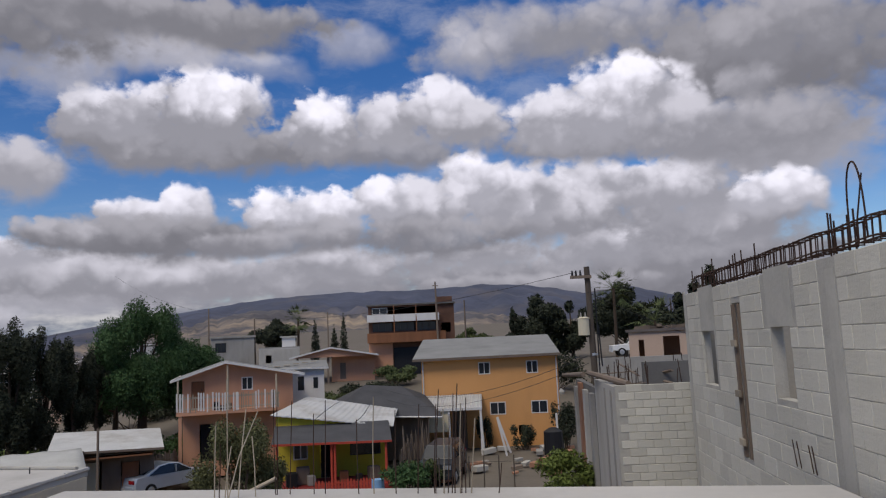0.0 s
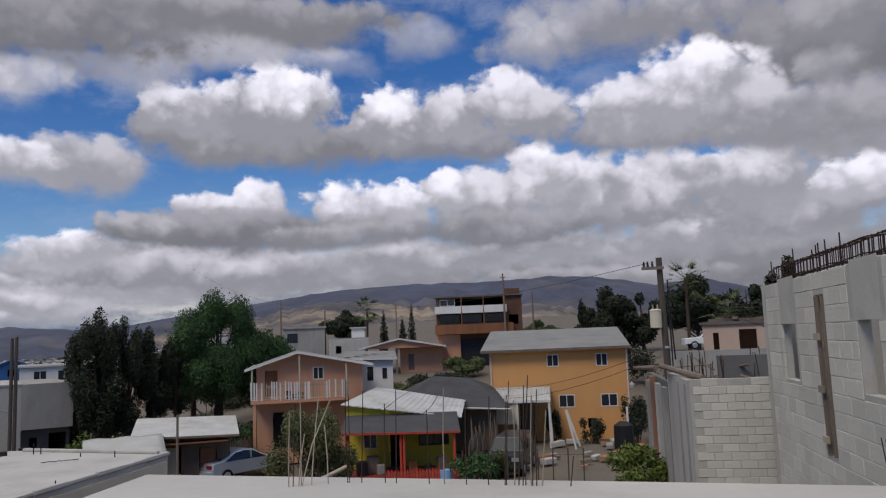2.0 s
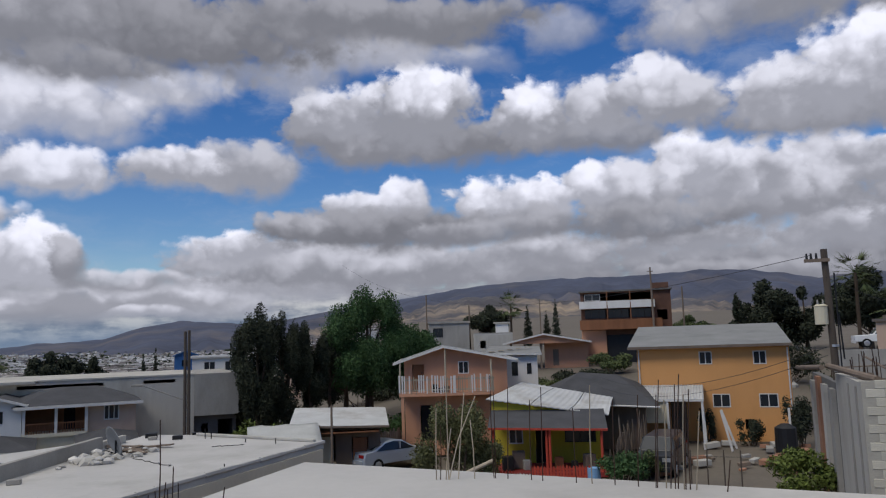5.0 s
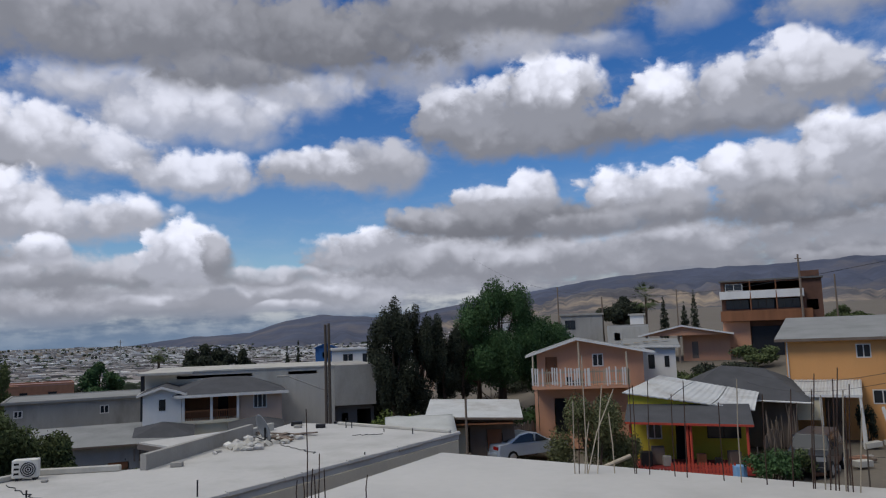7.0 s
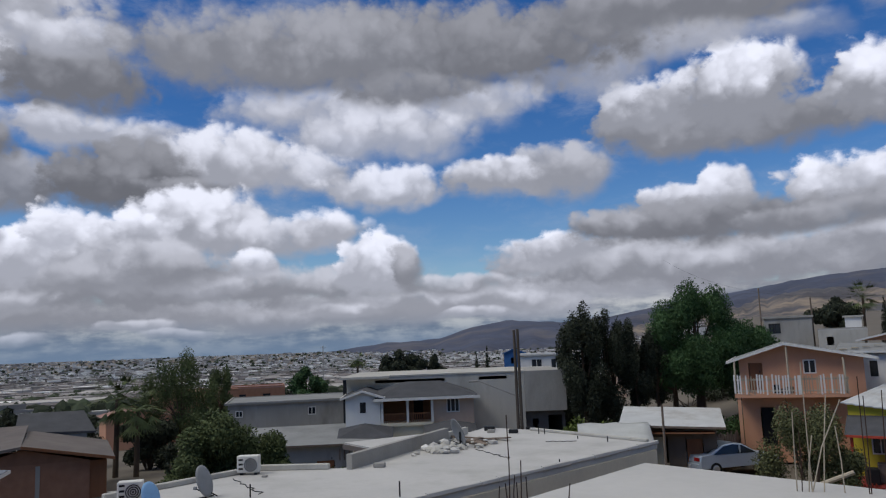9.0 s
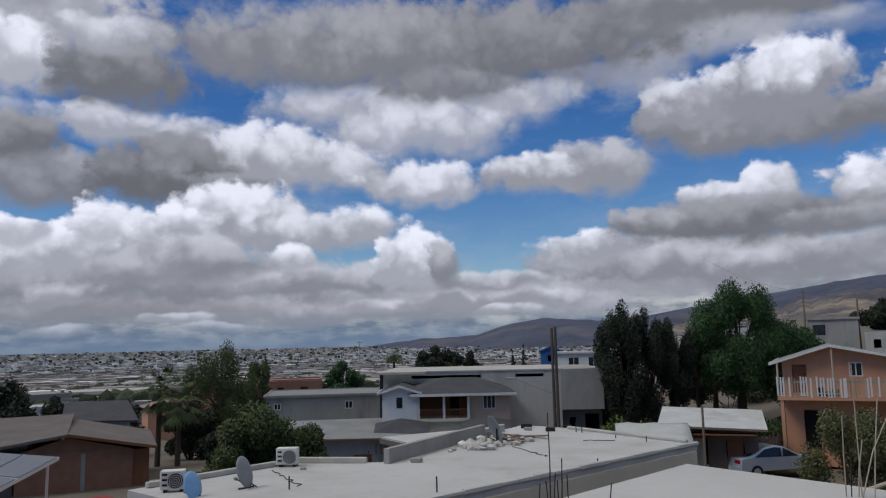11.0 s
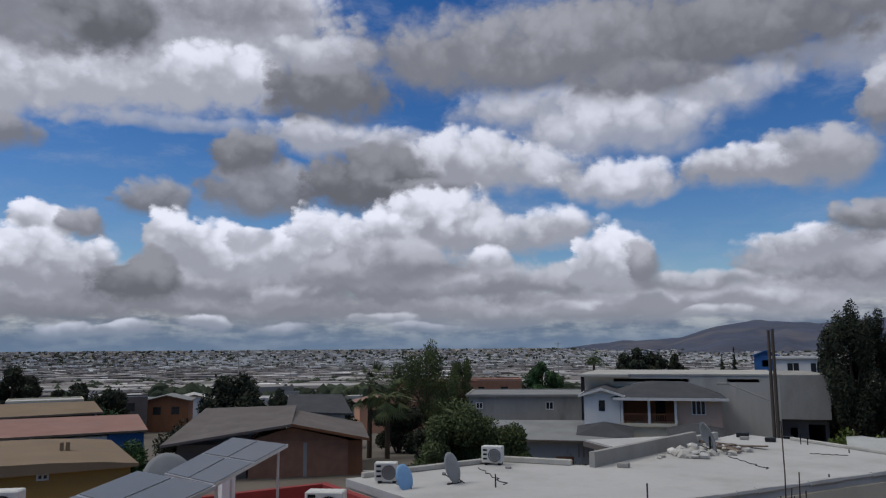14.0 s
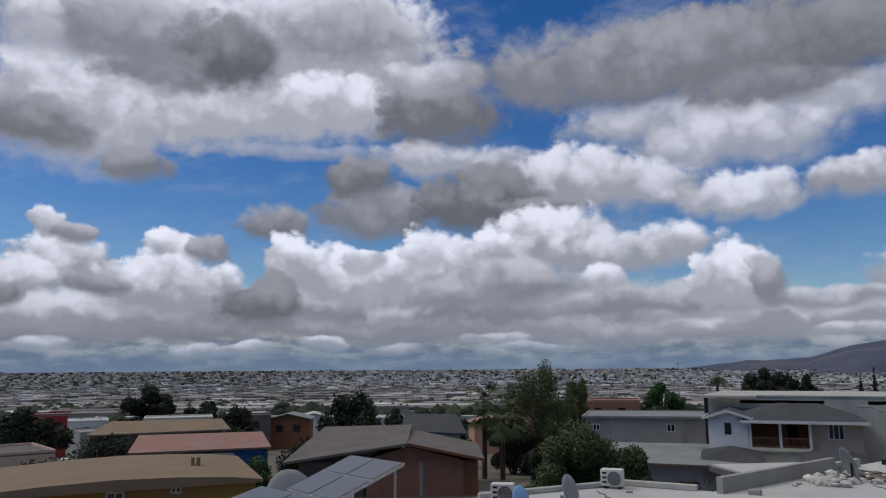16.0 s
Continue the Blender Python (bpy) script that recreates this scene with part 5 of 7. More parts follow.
    tube_ = bmesh.new()
    tube(tube_, [spot(4.2 - 1.1 * k, 34.5, 0.72).translation for k in range(9)], 0.008, 4)
    solid("fence_wire", tube_, M["black_metal"], "slack wire strung between the yard fence posts", "wire")
    for k in range(12):
        x = rng.uniform(2.0, 5.5)
        solid("brick_stack", boxes((-0.35, 0.35, -0.2, 0.2, 0, rng.uniform(0.15, 0.45))), M["brick" if k % 3 else "pale_concrete"], "small stack of loose bricks in the yard", "bricks", group="brick stacks", bevel=0.015, at=spot(-3.0, 48) @ pose(x, rng.uniform(-11, -4), z0 + 0.05, 0, 0, rng.uniform(0, 90)))
    for k in range(16):
        bm = bmesh.new()
        rod(bm, (0, 0, 0), (rng.uniform(-0.3, 0.3), rng.uniform(-0.3, 0.3), rng.uniform(1.4, 2.6)), 0.03, 0.02)
        solid("stick", bm, M["wood"], "weathered pole leaning by the dark fence", "stick", group="leaning poles", at=spot(3.4 - 0.12 * k, 37 + 0.4 * k, -0.5))


def build_tower_house():
    h = thing("brick_tower_house", spot(2.4, 80), "three-storey brown house with wide dark balconies", "house")
    shell(h, -4.6, 4.4, 9, 1.5, 10.2, "brown_brick", [(-4.3, 2.6, 9.3, 10.05), (-4.2, 2.5, 7.5, 8.45), (-2.1, 1.4, 2.2, 5.85), (3.0, 4.0, 7.2, 8.2)], t=0.25)
    part("roof", boxes((-4.75, 4.55, -0.3, 9.2, 10.2, 10.36)), M["dark_and_shaded_concrete"], h)
    part("balcony_band", boxes((-4.7, 2.8, -0.9, -0.004, 8.5, 9.25)), M["white"], h, "white balcony parapet")
    part("balcony_band", boxes((-4.7, 3.4, -1.2, -0.004, 6.35, 7.35)), M["wood_warm"], h, "brown balcony parapet")
    for x, w in ((-4.3, 2.2), (-2.0, 2.2), (0.3, 2.2)):
        window(h, x, x + w, 7.5, 8.42, y=0.08, frame="black_metal", lights=3)
    window(h, -4.2, -2.6, 9.32, 10.0, y=0.1, frame="trim_white", lights=2)
    for x in (-1.9, 0.4, 2.5):
        bm = bmesh.new()
        rod(bm, (x, -1.0, 6.4), (x, -0.8, 10.2), 0.06)
        part("post", bm, M["wood_warm"], h)
    part("gate", boxes((-2.05, 1.35, 0.05, 0.12, 2.2, 5.8)), M["black_metal"], h, "tall dark steel gate")
    part("lower_wall", boxes((-4.62, -2.15, -0.2, -0.004, 1.5, 6.3)), M["pink"], h, "salmon stucco lower wall")
    part("lower_wall", boxes((1.45, 4.4, -0.2, -0.004, 1.5, 6.3)), M["peach"], h)
    part("stair_head", boxes((2.6, 4.3, 1, 4, 10.36, 11.0)), M["brown_brick"], h)
    mast = bmesh.new()
    rod(mast, (2.6, -1.5, 1.5), (2.5, -1.5, 12.4), 0.13, 0.08, 8)
    rod(mast, (2.2, -1.5, 12.0), (2.8, -1.5, 12.0), 0.04)
    solid("utility_pole", mast, M["wood"], "slender weathered utility pole beside the brown house", "utility pole", at=spot(2.4, 80))
    mast = bmesh.new()
    rod(mast, (5.6, 1, 2), (5.6, 1, 10.5), 0.1, 0.07, 8)
    solid("utility_pole", mast, M["wood"], "slender weathered utility pole beside the brown house", "utility pole", at=spot(2.4, 80))
    low = thing("salmon_house", spot(7.0, 76), "low salmon stucco house under a broad pale gable", "house")
    shell(low, -2.0, 2.2, 6, 1.5, 5.25, "pink", [(-1.2, -0.6, 3.0, 4.6)])
    gable(low, -5.6, 2.2, -2.0, 6, 5.25, 6.05, "pink", "tin", over=0.3, y=-1.5, thick=0.1)
    for x in (-5.3, -3.9, -2.4):
        part("porch_post", boxes((x, x + 0.2, -1.2, -1.0, 1.5, 5.2)), M["wood"], low)
    door(low, -1.18, -0.62, 2.4, 4.58, "wood", label="weathered wooden door")
    gr = thing("grey_house", spot(15.4, 84), "small unpainted block house with one dark opening", "house")
    shell(gr, -2.4, 2.0, 5, 2, 7.6, "concrete", [(-2.0, -0.9, 6.1, 7.1)])
    flat_roof(gr, -2.4, 2.0, 5, 7.6, "concrete", 0.1, over=0.15)
    window(gr, -2.0, -0.9, 6.1, 7.1, frame="black_metal")
    g2 = thing("grey_house", spot(12.2, 82), "small pale block house with a roof tank", "house")
    shell(g2, -2.2, 2.0, 5, 2, 6.2, "pale_concrete", [(-1.5, -0.9, 4.8, 5.6)])
    flat_roof(g2, -2.2, 2.0, 5, 6.2, "white_roof", 0.12)
    part("roof_room", boxes((0.2, 1.6, 1, 2.5, 6.3, 7.4)), M["white"], g2)
    part("roof_slab", boxes((0.0, 1.8, 0.8, 2.7, 7.4, 7.55)), M["pale_concrete"], g2)
    for az, r, top, base in ((17.2, 88, 11.0, 2.0), (14.0, 86, 9.6, 2.0), (8.7, 110, 11.2, 3.0)):
        bm = bmesh.new()
        rod(bm, (0, 0, base), (0, 0, top), 0.12, 0.07, 8)
        solid("utility_pole", bm, M["wood"], "thin far-off wooden utility pole", "utility pole", group="far poles", at=spot(az, r))


build_pink_house()
build_yellow_house()
build_picket_fence("picket_fence", spot(8.6, 34.8, -0.4), -3.3, -1.5, "red_wood", "red painted picket fence before the yellow house", 0.5)
build_picket_fence("picket_fence", spot(8.6, 34.8, -0.4), -0.8, 1.75, "red_wood", "red painted picket fence before the yellow house", 0.68)
build_picket_fence("picket_fence", spot(8.6, 34.9, -0.4), -1.45, -0.85, "trim_white", "white picket fence piece before the yellow house", 0.35)
build_orange_house()
build_tower_house()


# ---- the neighbouring white roof and what stands on it ----
def build_neighbour_roof():
    bm = bmesh.new()
    out = [(-11.1, 23.8), (-16.6, 25.4), (-19.2, 25.4), (-16.75, 15.3), (-18.9, 13.9), (-18.7, 8.8), (-12.2, 8.8)]
    prism(bm, out, "z", 2.5, 2.7)
    solid("floor_neighbour_roof", bm, M["white_roof"], "white painted flat roof of the neighbouring house, patched and stained", "roof", "structure")
    bm = bmesh.new()
    inset = [(x * 0.992, y * 0.992 + (0.1 if y < 10 else -0.05)) for x, y in out]
    prism(bm, inset, "z", -0.8, 2.496)
    solid("wall_neighbour_house", bm, M["beige_wall"], "beige rendered wall of the neighbouring house", "wall", "structure")
    # low lip along the edge towards the viewpoint
    lip = bmesh.new()
    a, b = Vector((-11.1, 23.8, 2.7)), Vector((-12.2, 9.0, 2.7))
    n = 24
    for k in range(n):
        p, q = a.lerp(b, k / n), a.lerp(b, (k + 1) / n)
        rod(lip, p, q, 0.07 + 0.015 * math.sin(k * 1.7), n=6)
    solid("trim_roof_lip", lip, M["white_roof"], "rounded cement lip along the roof edge", "roof edge", "structure")
    # cement kerb across the roof
    k = thing("roof_kerb", pose(-16.4, 15.2, 2.7), "raw grey cement kerb wall dividing the white roof", "kerb")
    part("kerb", boxes((-0.09, 0.09, 0, 6.6, 0, 0.42), m=pose(0, 0, 0, 0, 0, 15)), M["concrete"], k)
    part("kerb", boxes((-0.08, 0.08, 6.4, 8.4, 0, 0.26), m=pose(0, 0, 0, 0, 0, 15)), M["pale_concrete"], k)
    # lower cream house with a brown-edged roof beyond the kerb
    h = thing("cream_house", pose(-21.6, 20.25, 0, 0, 0, -17), "low cream house with a white roof and brown eave", "house")
    shell(h, 0, 3.7, 4.6, -0.8, 2.36, "cream", [(1.0, 1.7, 0.6, 1.5)])
    window(h, 1.0, 1.7, 0.6, 1.5, lights=2)
    part("eave", boxes((-0.25, 3.9, -0.3, 4.8, 2.36, 2.54)), M["brown_roof"], h, "brown painted eave")
    part("roof", boxes((-0.2, 3.85, -0.24, 4.75, 2.54, 2.6)), M["white_roof"], h)
    rng = random.Random(3)
    for n_ in range(46):
        s = rng.uniform(0.06, 0.26)
        x, y = rng.gauss(-16.5, 0.45), rng.gauss(19.9, 1.0)
        bm = bmesh.new()
        bmesh.ops.create_icosphere(bm, subdivisions=1, radius=s)
        for v in bm.verts:
            v.co *= rng.uniform(0.6, 1.25)
            v.co.z *= 0.55
        solid("cement_lump", bm, M[rng.choice(["white_roof", "white", "pale_concrete", "white_roof"])], "lump of broken white cement on the roof", "rubble", group="roof rubble", at=pose(x, y, 2.72 + s * 0.2, 0, 0, rng.uniform(0, 90)))
    for n_ in range(9):
        x, y = rng.gauss(-16.6, 0.5), rng.gauss(21.4, 0.7)
        solid("scrap_board", boxes((-0.5, 0.5, -0.1, 0.1, 0, 0.04)), M["wood"], "dark scrap board lying on the white roof", "board", group="roof scrap", at=pose(x, y, 2.74, rng.uniform(-6, 6), rng.uniform(-6, 6), rng.uniform(0, 180)))
    for x, y, s in ((-15.9, 15.9, 0.1), (-18.8, 13.8, 0.05), (-17.0, 24.2, 0.11), (-18.4, 24.6, 0.13), (-17.9, 24.0, 0.09), (-17.6, 13.2, 0.05)):
        bm = boxes((-s * 1.6, s * 1.6, -s, s, 0, s * 1.3))
        solid("roof_box", bm, M["black_metal"] if s > 0.1 else M["concrete"], "small dark box lying on the white roof", "box", group="roof boxes", bevel=0.015, at=pose(x, y, 2.7, 0, 0, 30))
    for x, y, hgt in ((-16.0, 24.4, 0.45), (-15.75, 24.4, 0.3), (-12.6, 23.3, 0.25), (-13.9, 23.6, 0.15), (-11.6, 18.6, 0.18), (-12.4, 13.0, 0.45), (-15.5, 11.2, 0.4)):
        bm = bmesh.new()
        rod(bm, (0, 0, 0), (0, 0, hgt * 0.8), 0.018, n=8)
        solid("vent_pipe", bm, M["black_metal"], "short dark vent pipe through the white roof", "vent pipe", group="vent pipes", at=pose(x, y, 2.69))
    for pts in (((-14.5, 22.5), (-13.6, 23.0)), ((-18.2, 12.6), (-15.6, 11.6)), ((-15.6, 20.0), (-13.4, 18.8))):
        (x0, y0), (x1, y1) = pts
        bm = bmesh.new()
        last = Vector((x0, y0, 2.712))
        for k_ in range(1, 13):
            q = Vector((x0 + (x1 - x0) * k_ / 12 + 0.06 * math.sin(k_ * 1.9), y0 + (y1 - y0) * k_ / 12 + 0.08 * math.cos(k_ * 2.3), 2.712))
            rod(bm, last, q, 0.012, n=4)
            last = q
        solid("roof_cable", bm, M["black_metal"], "thin dark cable lying across the white roof", "cable", group="roof cables")


def build_roof_upstands():
    for a, b, h in (((-18.8, 13.8), (-17.0, 15.0), 0.16), ((-18.55, 9.2), (-18.78, 13.6), 0.14), ((-16.9, 25.25), (-11.4, 23.75), 0.1)):
        p, q = Vector((*a, 2.7)), Vector((*b, 2.7))
        d = (q - p)
        turn = math.degrees(math.atan2(d.y, d.x))
        solid("roof_upstand", boxes((0, d.length, -0.08, 0.08, 0, h)), M["pale_concrete"], "low stained cement upstand along the white roof", "kerb", group="roof upstands", bevel=0.02, at=pose(p.x, p.y, 2.7, 0, 0, turn))


def dish(m, r, mat, label, tilt=55, turn=0):
    d = thing("satellite_dish", m, label, "satellite dish", group="satellite dishes")
    bm = bmesh.new()
    rings = []
    for j in range(7):
        q = j / 6
        rings.append([bm.verts.new((q * r * 0.92 * math.cos(k * math.tau / 24), q * q * r * 0.22, q * r * 1.06 * math.sin(k * math.tau / 24))) for k in range(24)])
    for a, b in zip(rings, rings[1:]):
        for k in range(24):
            bm.faces.new((a[k], a[(k + 1) % 24], b[(k + 1) % 24], b[k])) if a is not rings[0] else bm.faces.new((a[0], b[(k + 1) % 24], b[k]))
    bmesh.ops.remove_doubles(bm, verts=bm.verts[:], dist=1e-5)
    e = bmesh.ops.extrude_face_region(bm, geom=bm.faces[:])
    bmesh.ops.translate(bm, verts=[v for v in e["geom"] if isinstance(v, bmesh.types.BMVert)], vec=(0, 0.02, 0))
    bmesh.ops.recalc_face_normals(bm, faces=bm.faces)
    bowl = part("reflector", bm, M[mat], d, smooth=True)
    up = pose(0, 0, r * 1.15, -90 + tilt, 0, turn)
    bowl.matrix_basis = up
    bm = bmesh.new()
    rod(bm, (0, 0.05, 0), (0, 0.05, r * 1.1), 0.03, n=8)
    rod(bm, (-0.22, 0.05, 0.01), (0.22, 0.05, 0.01), 0.03)
    rod(bm, (0, 0.05, r * 0.5), (0.25, -0.05, 0), 0.015)
    part("mast", bm, M["black_metal"], d)
    bm = bmesh.new()
    rod(bm, up @ Vector((0, 0.1, -r)), up @ Vector((0, r * 1.0, -r * 0.25)), 0.015)
    part("arm", bm, M["black_metal"], d)
    bm = bmesh.new()
    rod(bm, up @ Vector((0, r * 0.95, -r * 0.28)), up @ Vector((0, r * 1.12, -r * 0.2)), 0.04, n=8)
    part("receiver", bm, M["dish_grey"], d)


def air_conditioner(m, label, w=0.82, h=0.58, dark=False):
    a = thing("air_conditioner", m, label, "air conditioner", group="air conditioners")
    part("case", boxes((-w / 2, w / 2, 0, 0.3, 0.06, h)), M["ac_white"], a, bevel=0.02)
    bm = bmesh.new()
    cx, cz, R = w * 0.14, h * 0.53, h * 0.38
    rod(bm, (cx, -0.004, cz), (cx, -0.012, cz), R, R, 24)
    g = part("grille", bm, M["dark"], a, "dark round fan grille")
    for q in (0.96, 0.72, 0.46, 0.2):
        ring = bmesh.new()
        for k in range(20):
            p0, p1 = k * math.tau / 20, (k + 1) * math.tau / 20
            rod(ring, (cx + R * q * math.cos(p0), -0.02, cz + R * q * math.sin(p0)), (cx + R * q * math.cos(p1), -0.02, cz + R * q * math.sin(p1)), 0.012, n=4)
        part("ring", ring, M["aluminium"], g)
    for k in range(3):
        part("louvre", boxes((-w / 2 + 0.05, -w / 2 + 0.17, -0.006, -0.002, 0.15 + 0.12 * k, 0.2 + 0.12 * k)), M["dark"], a)
    for x in (-w * 0.35, w * 0.3):
        part("foot", boxes((x, x + 0.08, 0.0, 0.3, 0, 0.06)), M["black_metal"], a)


build_neighbour_roof()
build_roof_upstands()
dish(spot(57.0, 19.6, 2.7, 40), 0.36, "dish_grey", "grey satellite dish on a short mast on the white roof", 72, 20)
dish(spot(60.5, 19.0, 2.62, 30), 0.31, "dish_blue", "pale blue satellite dish on a short mast on the white roof", 72, 20)
dish(spot(38.95, 26.0, 2.7, 55), 0.46, "dish_grey", "weathered grey satellite dish beside roof rubble", 70, 60)
dish(spot(76.6, 24.0, 1.3, 20), 0.85, "dish_grey", "large dull grey satellite dish on a post", 70, 0)
air_conditioner(spot(62.0, 19.8, 2.7, -8), "cream outdoor air conditioner unit on the roof edge", 0.56, 0.5)
air_conditioner(spot(54.3, 22.6, 2.7, -14), "cream outdoor air conditioner unit on the white roof", 0.6, 0.52)


# ---- houses down the slope ----
def build_white_house():
    h = thing("white_house", spot(42.5, 45), "white and peach house with a railed porch and dark roof", "house")
    z0 = -0.9
    shell(h, -3.75, -1.75, 5, z0, 3.3, "white", [(-2.92, -2.58, 2.42, 3.02)])
    gable(h, -3.75, -1.75, -2.75, 5, 3.3, 3.62, "white", "shingle", over=0.25, thick=0.08)
    window(h, -2.92, -2.58, 2.42, 3.02, lights=1, frame="black_metal")
    shell(h, 1.3, 3.7, 5.2, z0, 3.15, "peach", [(2.1, 2.86, 2.25, 3.05)], y=0.2)
    window(h, 2.1, 2.86, 2.25, 3.05, y=0.2, lights=3, frame="trim_white")
    part("porch_wall", boxes((-1.74, 1.29, 1.5, 1.65, z0, 3.15)), M["wood_warm"], h, "dark red porch wall")
    part("porch_slab", boxes((-1.74, 1.29, -0.1, 1.49, 1.6, 1.78)), M["cream"], h)
    part("porch_base", boxes((-1.72, 1.27, 0.1, 1.45, z0, 1.596)), M["cream"], h)
    for x in (-1.72, -0.24, 1.18):
        part("post", boxes((x, x + 0.14, -0.08, 0.06, 1.78, 3.15)), M["trim_white"], h)
    bar = mesh_of("baluster", boxes((0, 0.035, 0, 0.035, 1.78, 2.25)), M["wood_warm"])
    for k in range(24):
        shared("baluster", bar, h, pose(-1.55 + k * 0.12, -0.04, 0))
    part("rail", boxes((-1.6, 1.2, -0.06, 0.0, 2.25, 2.31)), M["wood_warm"], h)
    # porch doorway: its dark inside is a black slab
    door(h, 0.2, 0.75, 1.78, 3.0, "dark", y=1.45, label="black sheet standing in for the unlit doorway")
    bm = bmesh.new()
    lo = [bm.verts.new(p) for p in ((-2.2, -0.4, 3.18), (4.05, -0.25, 3.12), (4.05, 5.7, 3.2), (-3.0, 5.7, 3.25))]
    hi = [bm.verts.new(p) for p in ((-0.2, 2.6, 4.0), (1.9, 2.7, 3.98))]
    for f in ((lo[0], lo[1], hi[1], hi[0]), (lo[1], lo[2], hi[1]), (lo[2], lo[3], hi[0], hi[1]), (lo[3], lo[0], hi[0]), (lo[3], lo[2], lo[1], lo[0])):
        bm.faces.new(f)
    bmesh.ops.recalc_face_normals(bm, faces=bm.faces)
    part("roof", bm, M["shingle"], h, "dark shingle hip roof")
    part("fascia", boxes((-2.1, 4.02, -0.45, -0.41, 3.05, 3.2)), M["trim_white"], h)
    for x, w in ((-2.6, 1.6), (2.2, 1.5)):
        bm = bmesh.new()
        v = [bm.verts.new(p) for p in ((x - w, -2.6, 1.25), (x + w, -2.6, 1.25), (x + w, -0.2, 1.6), (x - w, -0.2, 1.6), (x, -1.2, 1.95))]
        for f in ((v[0], v[1], v[4]), (v[1], v[2], v[4]), (v[2], v[3], v[4]), (v[3], v[0], v[4]), (v[3], v[2], v[1], v[0])):
            bm.faces.new(f)
        bmesh.ops.recalc_face_normals(bm, faces=bm.faces)
        part("porch_roof", bm, M["shingle"], h, "small dark pitched roof")
        part("porch_room", boxes((x - w + 0.25, x + w - 0.25, -2.4, -0.3, z0, 1.26)), M["white"], h)


def build_grey_hall():
    h = thing("concrete_hall", spot(33.0, 50, 0, 6), "long flat-roofed unpainted concrete hall with a dark end", "building")
    shell(h, -12.5, -0.9, 9, -2, 4.25, "pale_concrete", [(-10.5, -6, 3.85, 4.05), (-3.8, -2, 3.85, 4.05), (-8, -7, 0.2, 1.6)])
    part("roof", boxes((-12.6, -0.85, -0.05, 9.1, 4.25, 4.34)), M["pale_concrete"], h)
    # walls below the overhang get a darker concrete, their shade painted in
    bm = bmesh.new()
    holed(bm, -0.896, 1.7, -2, 1.7, 0.7, 0.85, [(-0.4, 0.0, 0.0, 1.2), (0.6, 1.5, -2, 1.4)])
    part("lower_wall", bm, M["dark_and_shaded_concrete"], h, "lower wall with the shade under the upper storey put into its colour")
    part("upper_band", boxes((-0.896, 1.75, -0.1, 8.9, 1.75, 4.3)), M["concrete"], h, "grey overhanging upper storey")
    part("back_wall", boxes((-0.896, 1.7, 8.7, 8.9, -2, 1.746)), M["dark_and_shaded_concrete"], h)
    part("side_wall", boxes((1.55, 1.7, 0.86, 8.69, -2, 1.746)), M["dark_and_shaded_concrete"], h)
    part("porch_post", boxes((-12.4, -12.2, -1.2, -1.0, -1, 4.2)), M["black_metal"], h)
    part("canopy", boxes((-12.6, -9.5, -1.3, -0.16, 4.2, 4.34)), M["pale_concrete"], h)
    w = thing("white_shop", spot(31.0, 72), "small white flat-roofed shop with dark windows", "house")
    shell(w, -4, 3.5, 5, -1, 4.9, "white", [(-3, -2, 3.7, 4.6), (-1.2, -0.2, 3.7, 4.6)])
    flat_roof(w, -4, 3.5, 5, 4.9, "white_roof", 0.1, "white", over=0.2)
    window(w, -3, -2, 3.7, 4.6)
    window(w, -1.2, -0.2, 3.7, 4.6)
    b = thing("blue_house", spot(34.6, 90), "small blue gabled house among the roofs", "house")
    shell(b, -1.2, 1.2, 4, -3, 5.0, "blue_paint", [(-0.4, 0.2, 3.8, 4.5)])
    gable(b, -1.2, 1.2, 0, 4, 5.0, 5.5, "blue_paint", "blue_paint", over=0.15, trim="blue_paint")
    p = thing("twin_poles", spot(34.55, 40), "pair of dark wooden utility poles with a lamp arm", "utility pole")
    for x, top in ((-0.06, 6.75), (0.12, 6.8)):
        bm = bmesh.new()
        rod(bm, (x, 0, -1), (x, 0, top), 0.09, 0.07, 8)
        part("pole", bm, M["pole_wood"], p)
    bm = bmesh.new()
    rod(bm, (-0.1, 0, 3.4), (-2.0, 0, 4.2), 0.03)
    part("lamp_arm", bm, M["concrete"], p)
    part("lamp_head", boxes((-2.5, -2.0, -0.08, 0.08, 4.15, 4.25)), M["concrete"], p, bevel=0.02)
    part("meter_box", boxes((0.3, 0.75, -0.1, 0.15, 1.4, 1.8)), M["black_metal"], p)


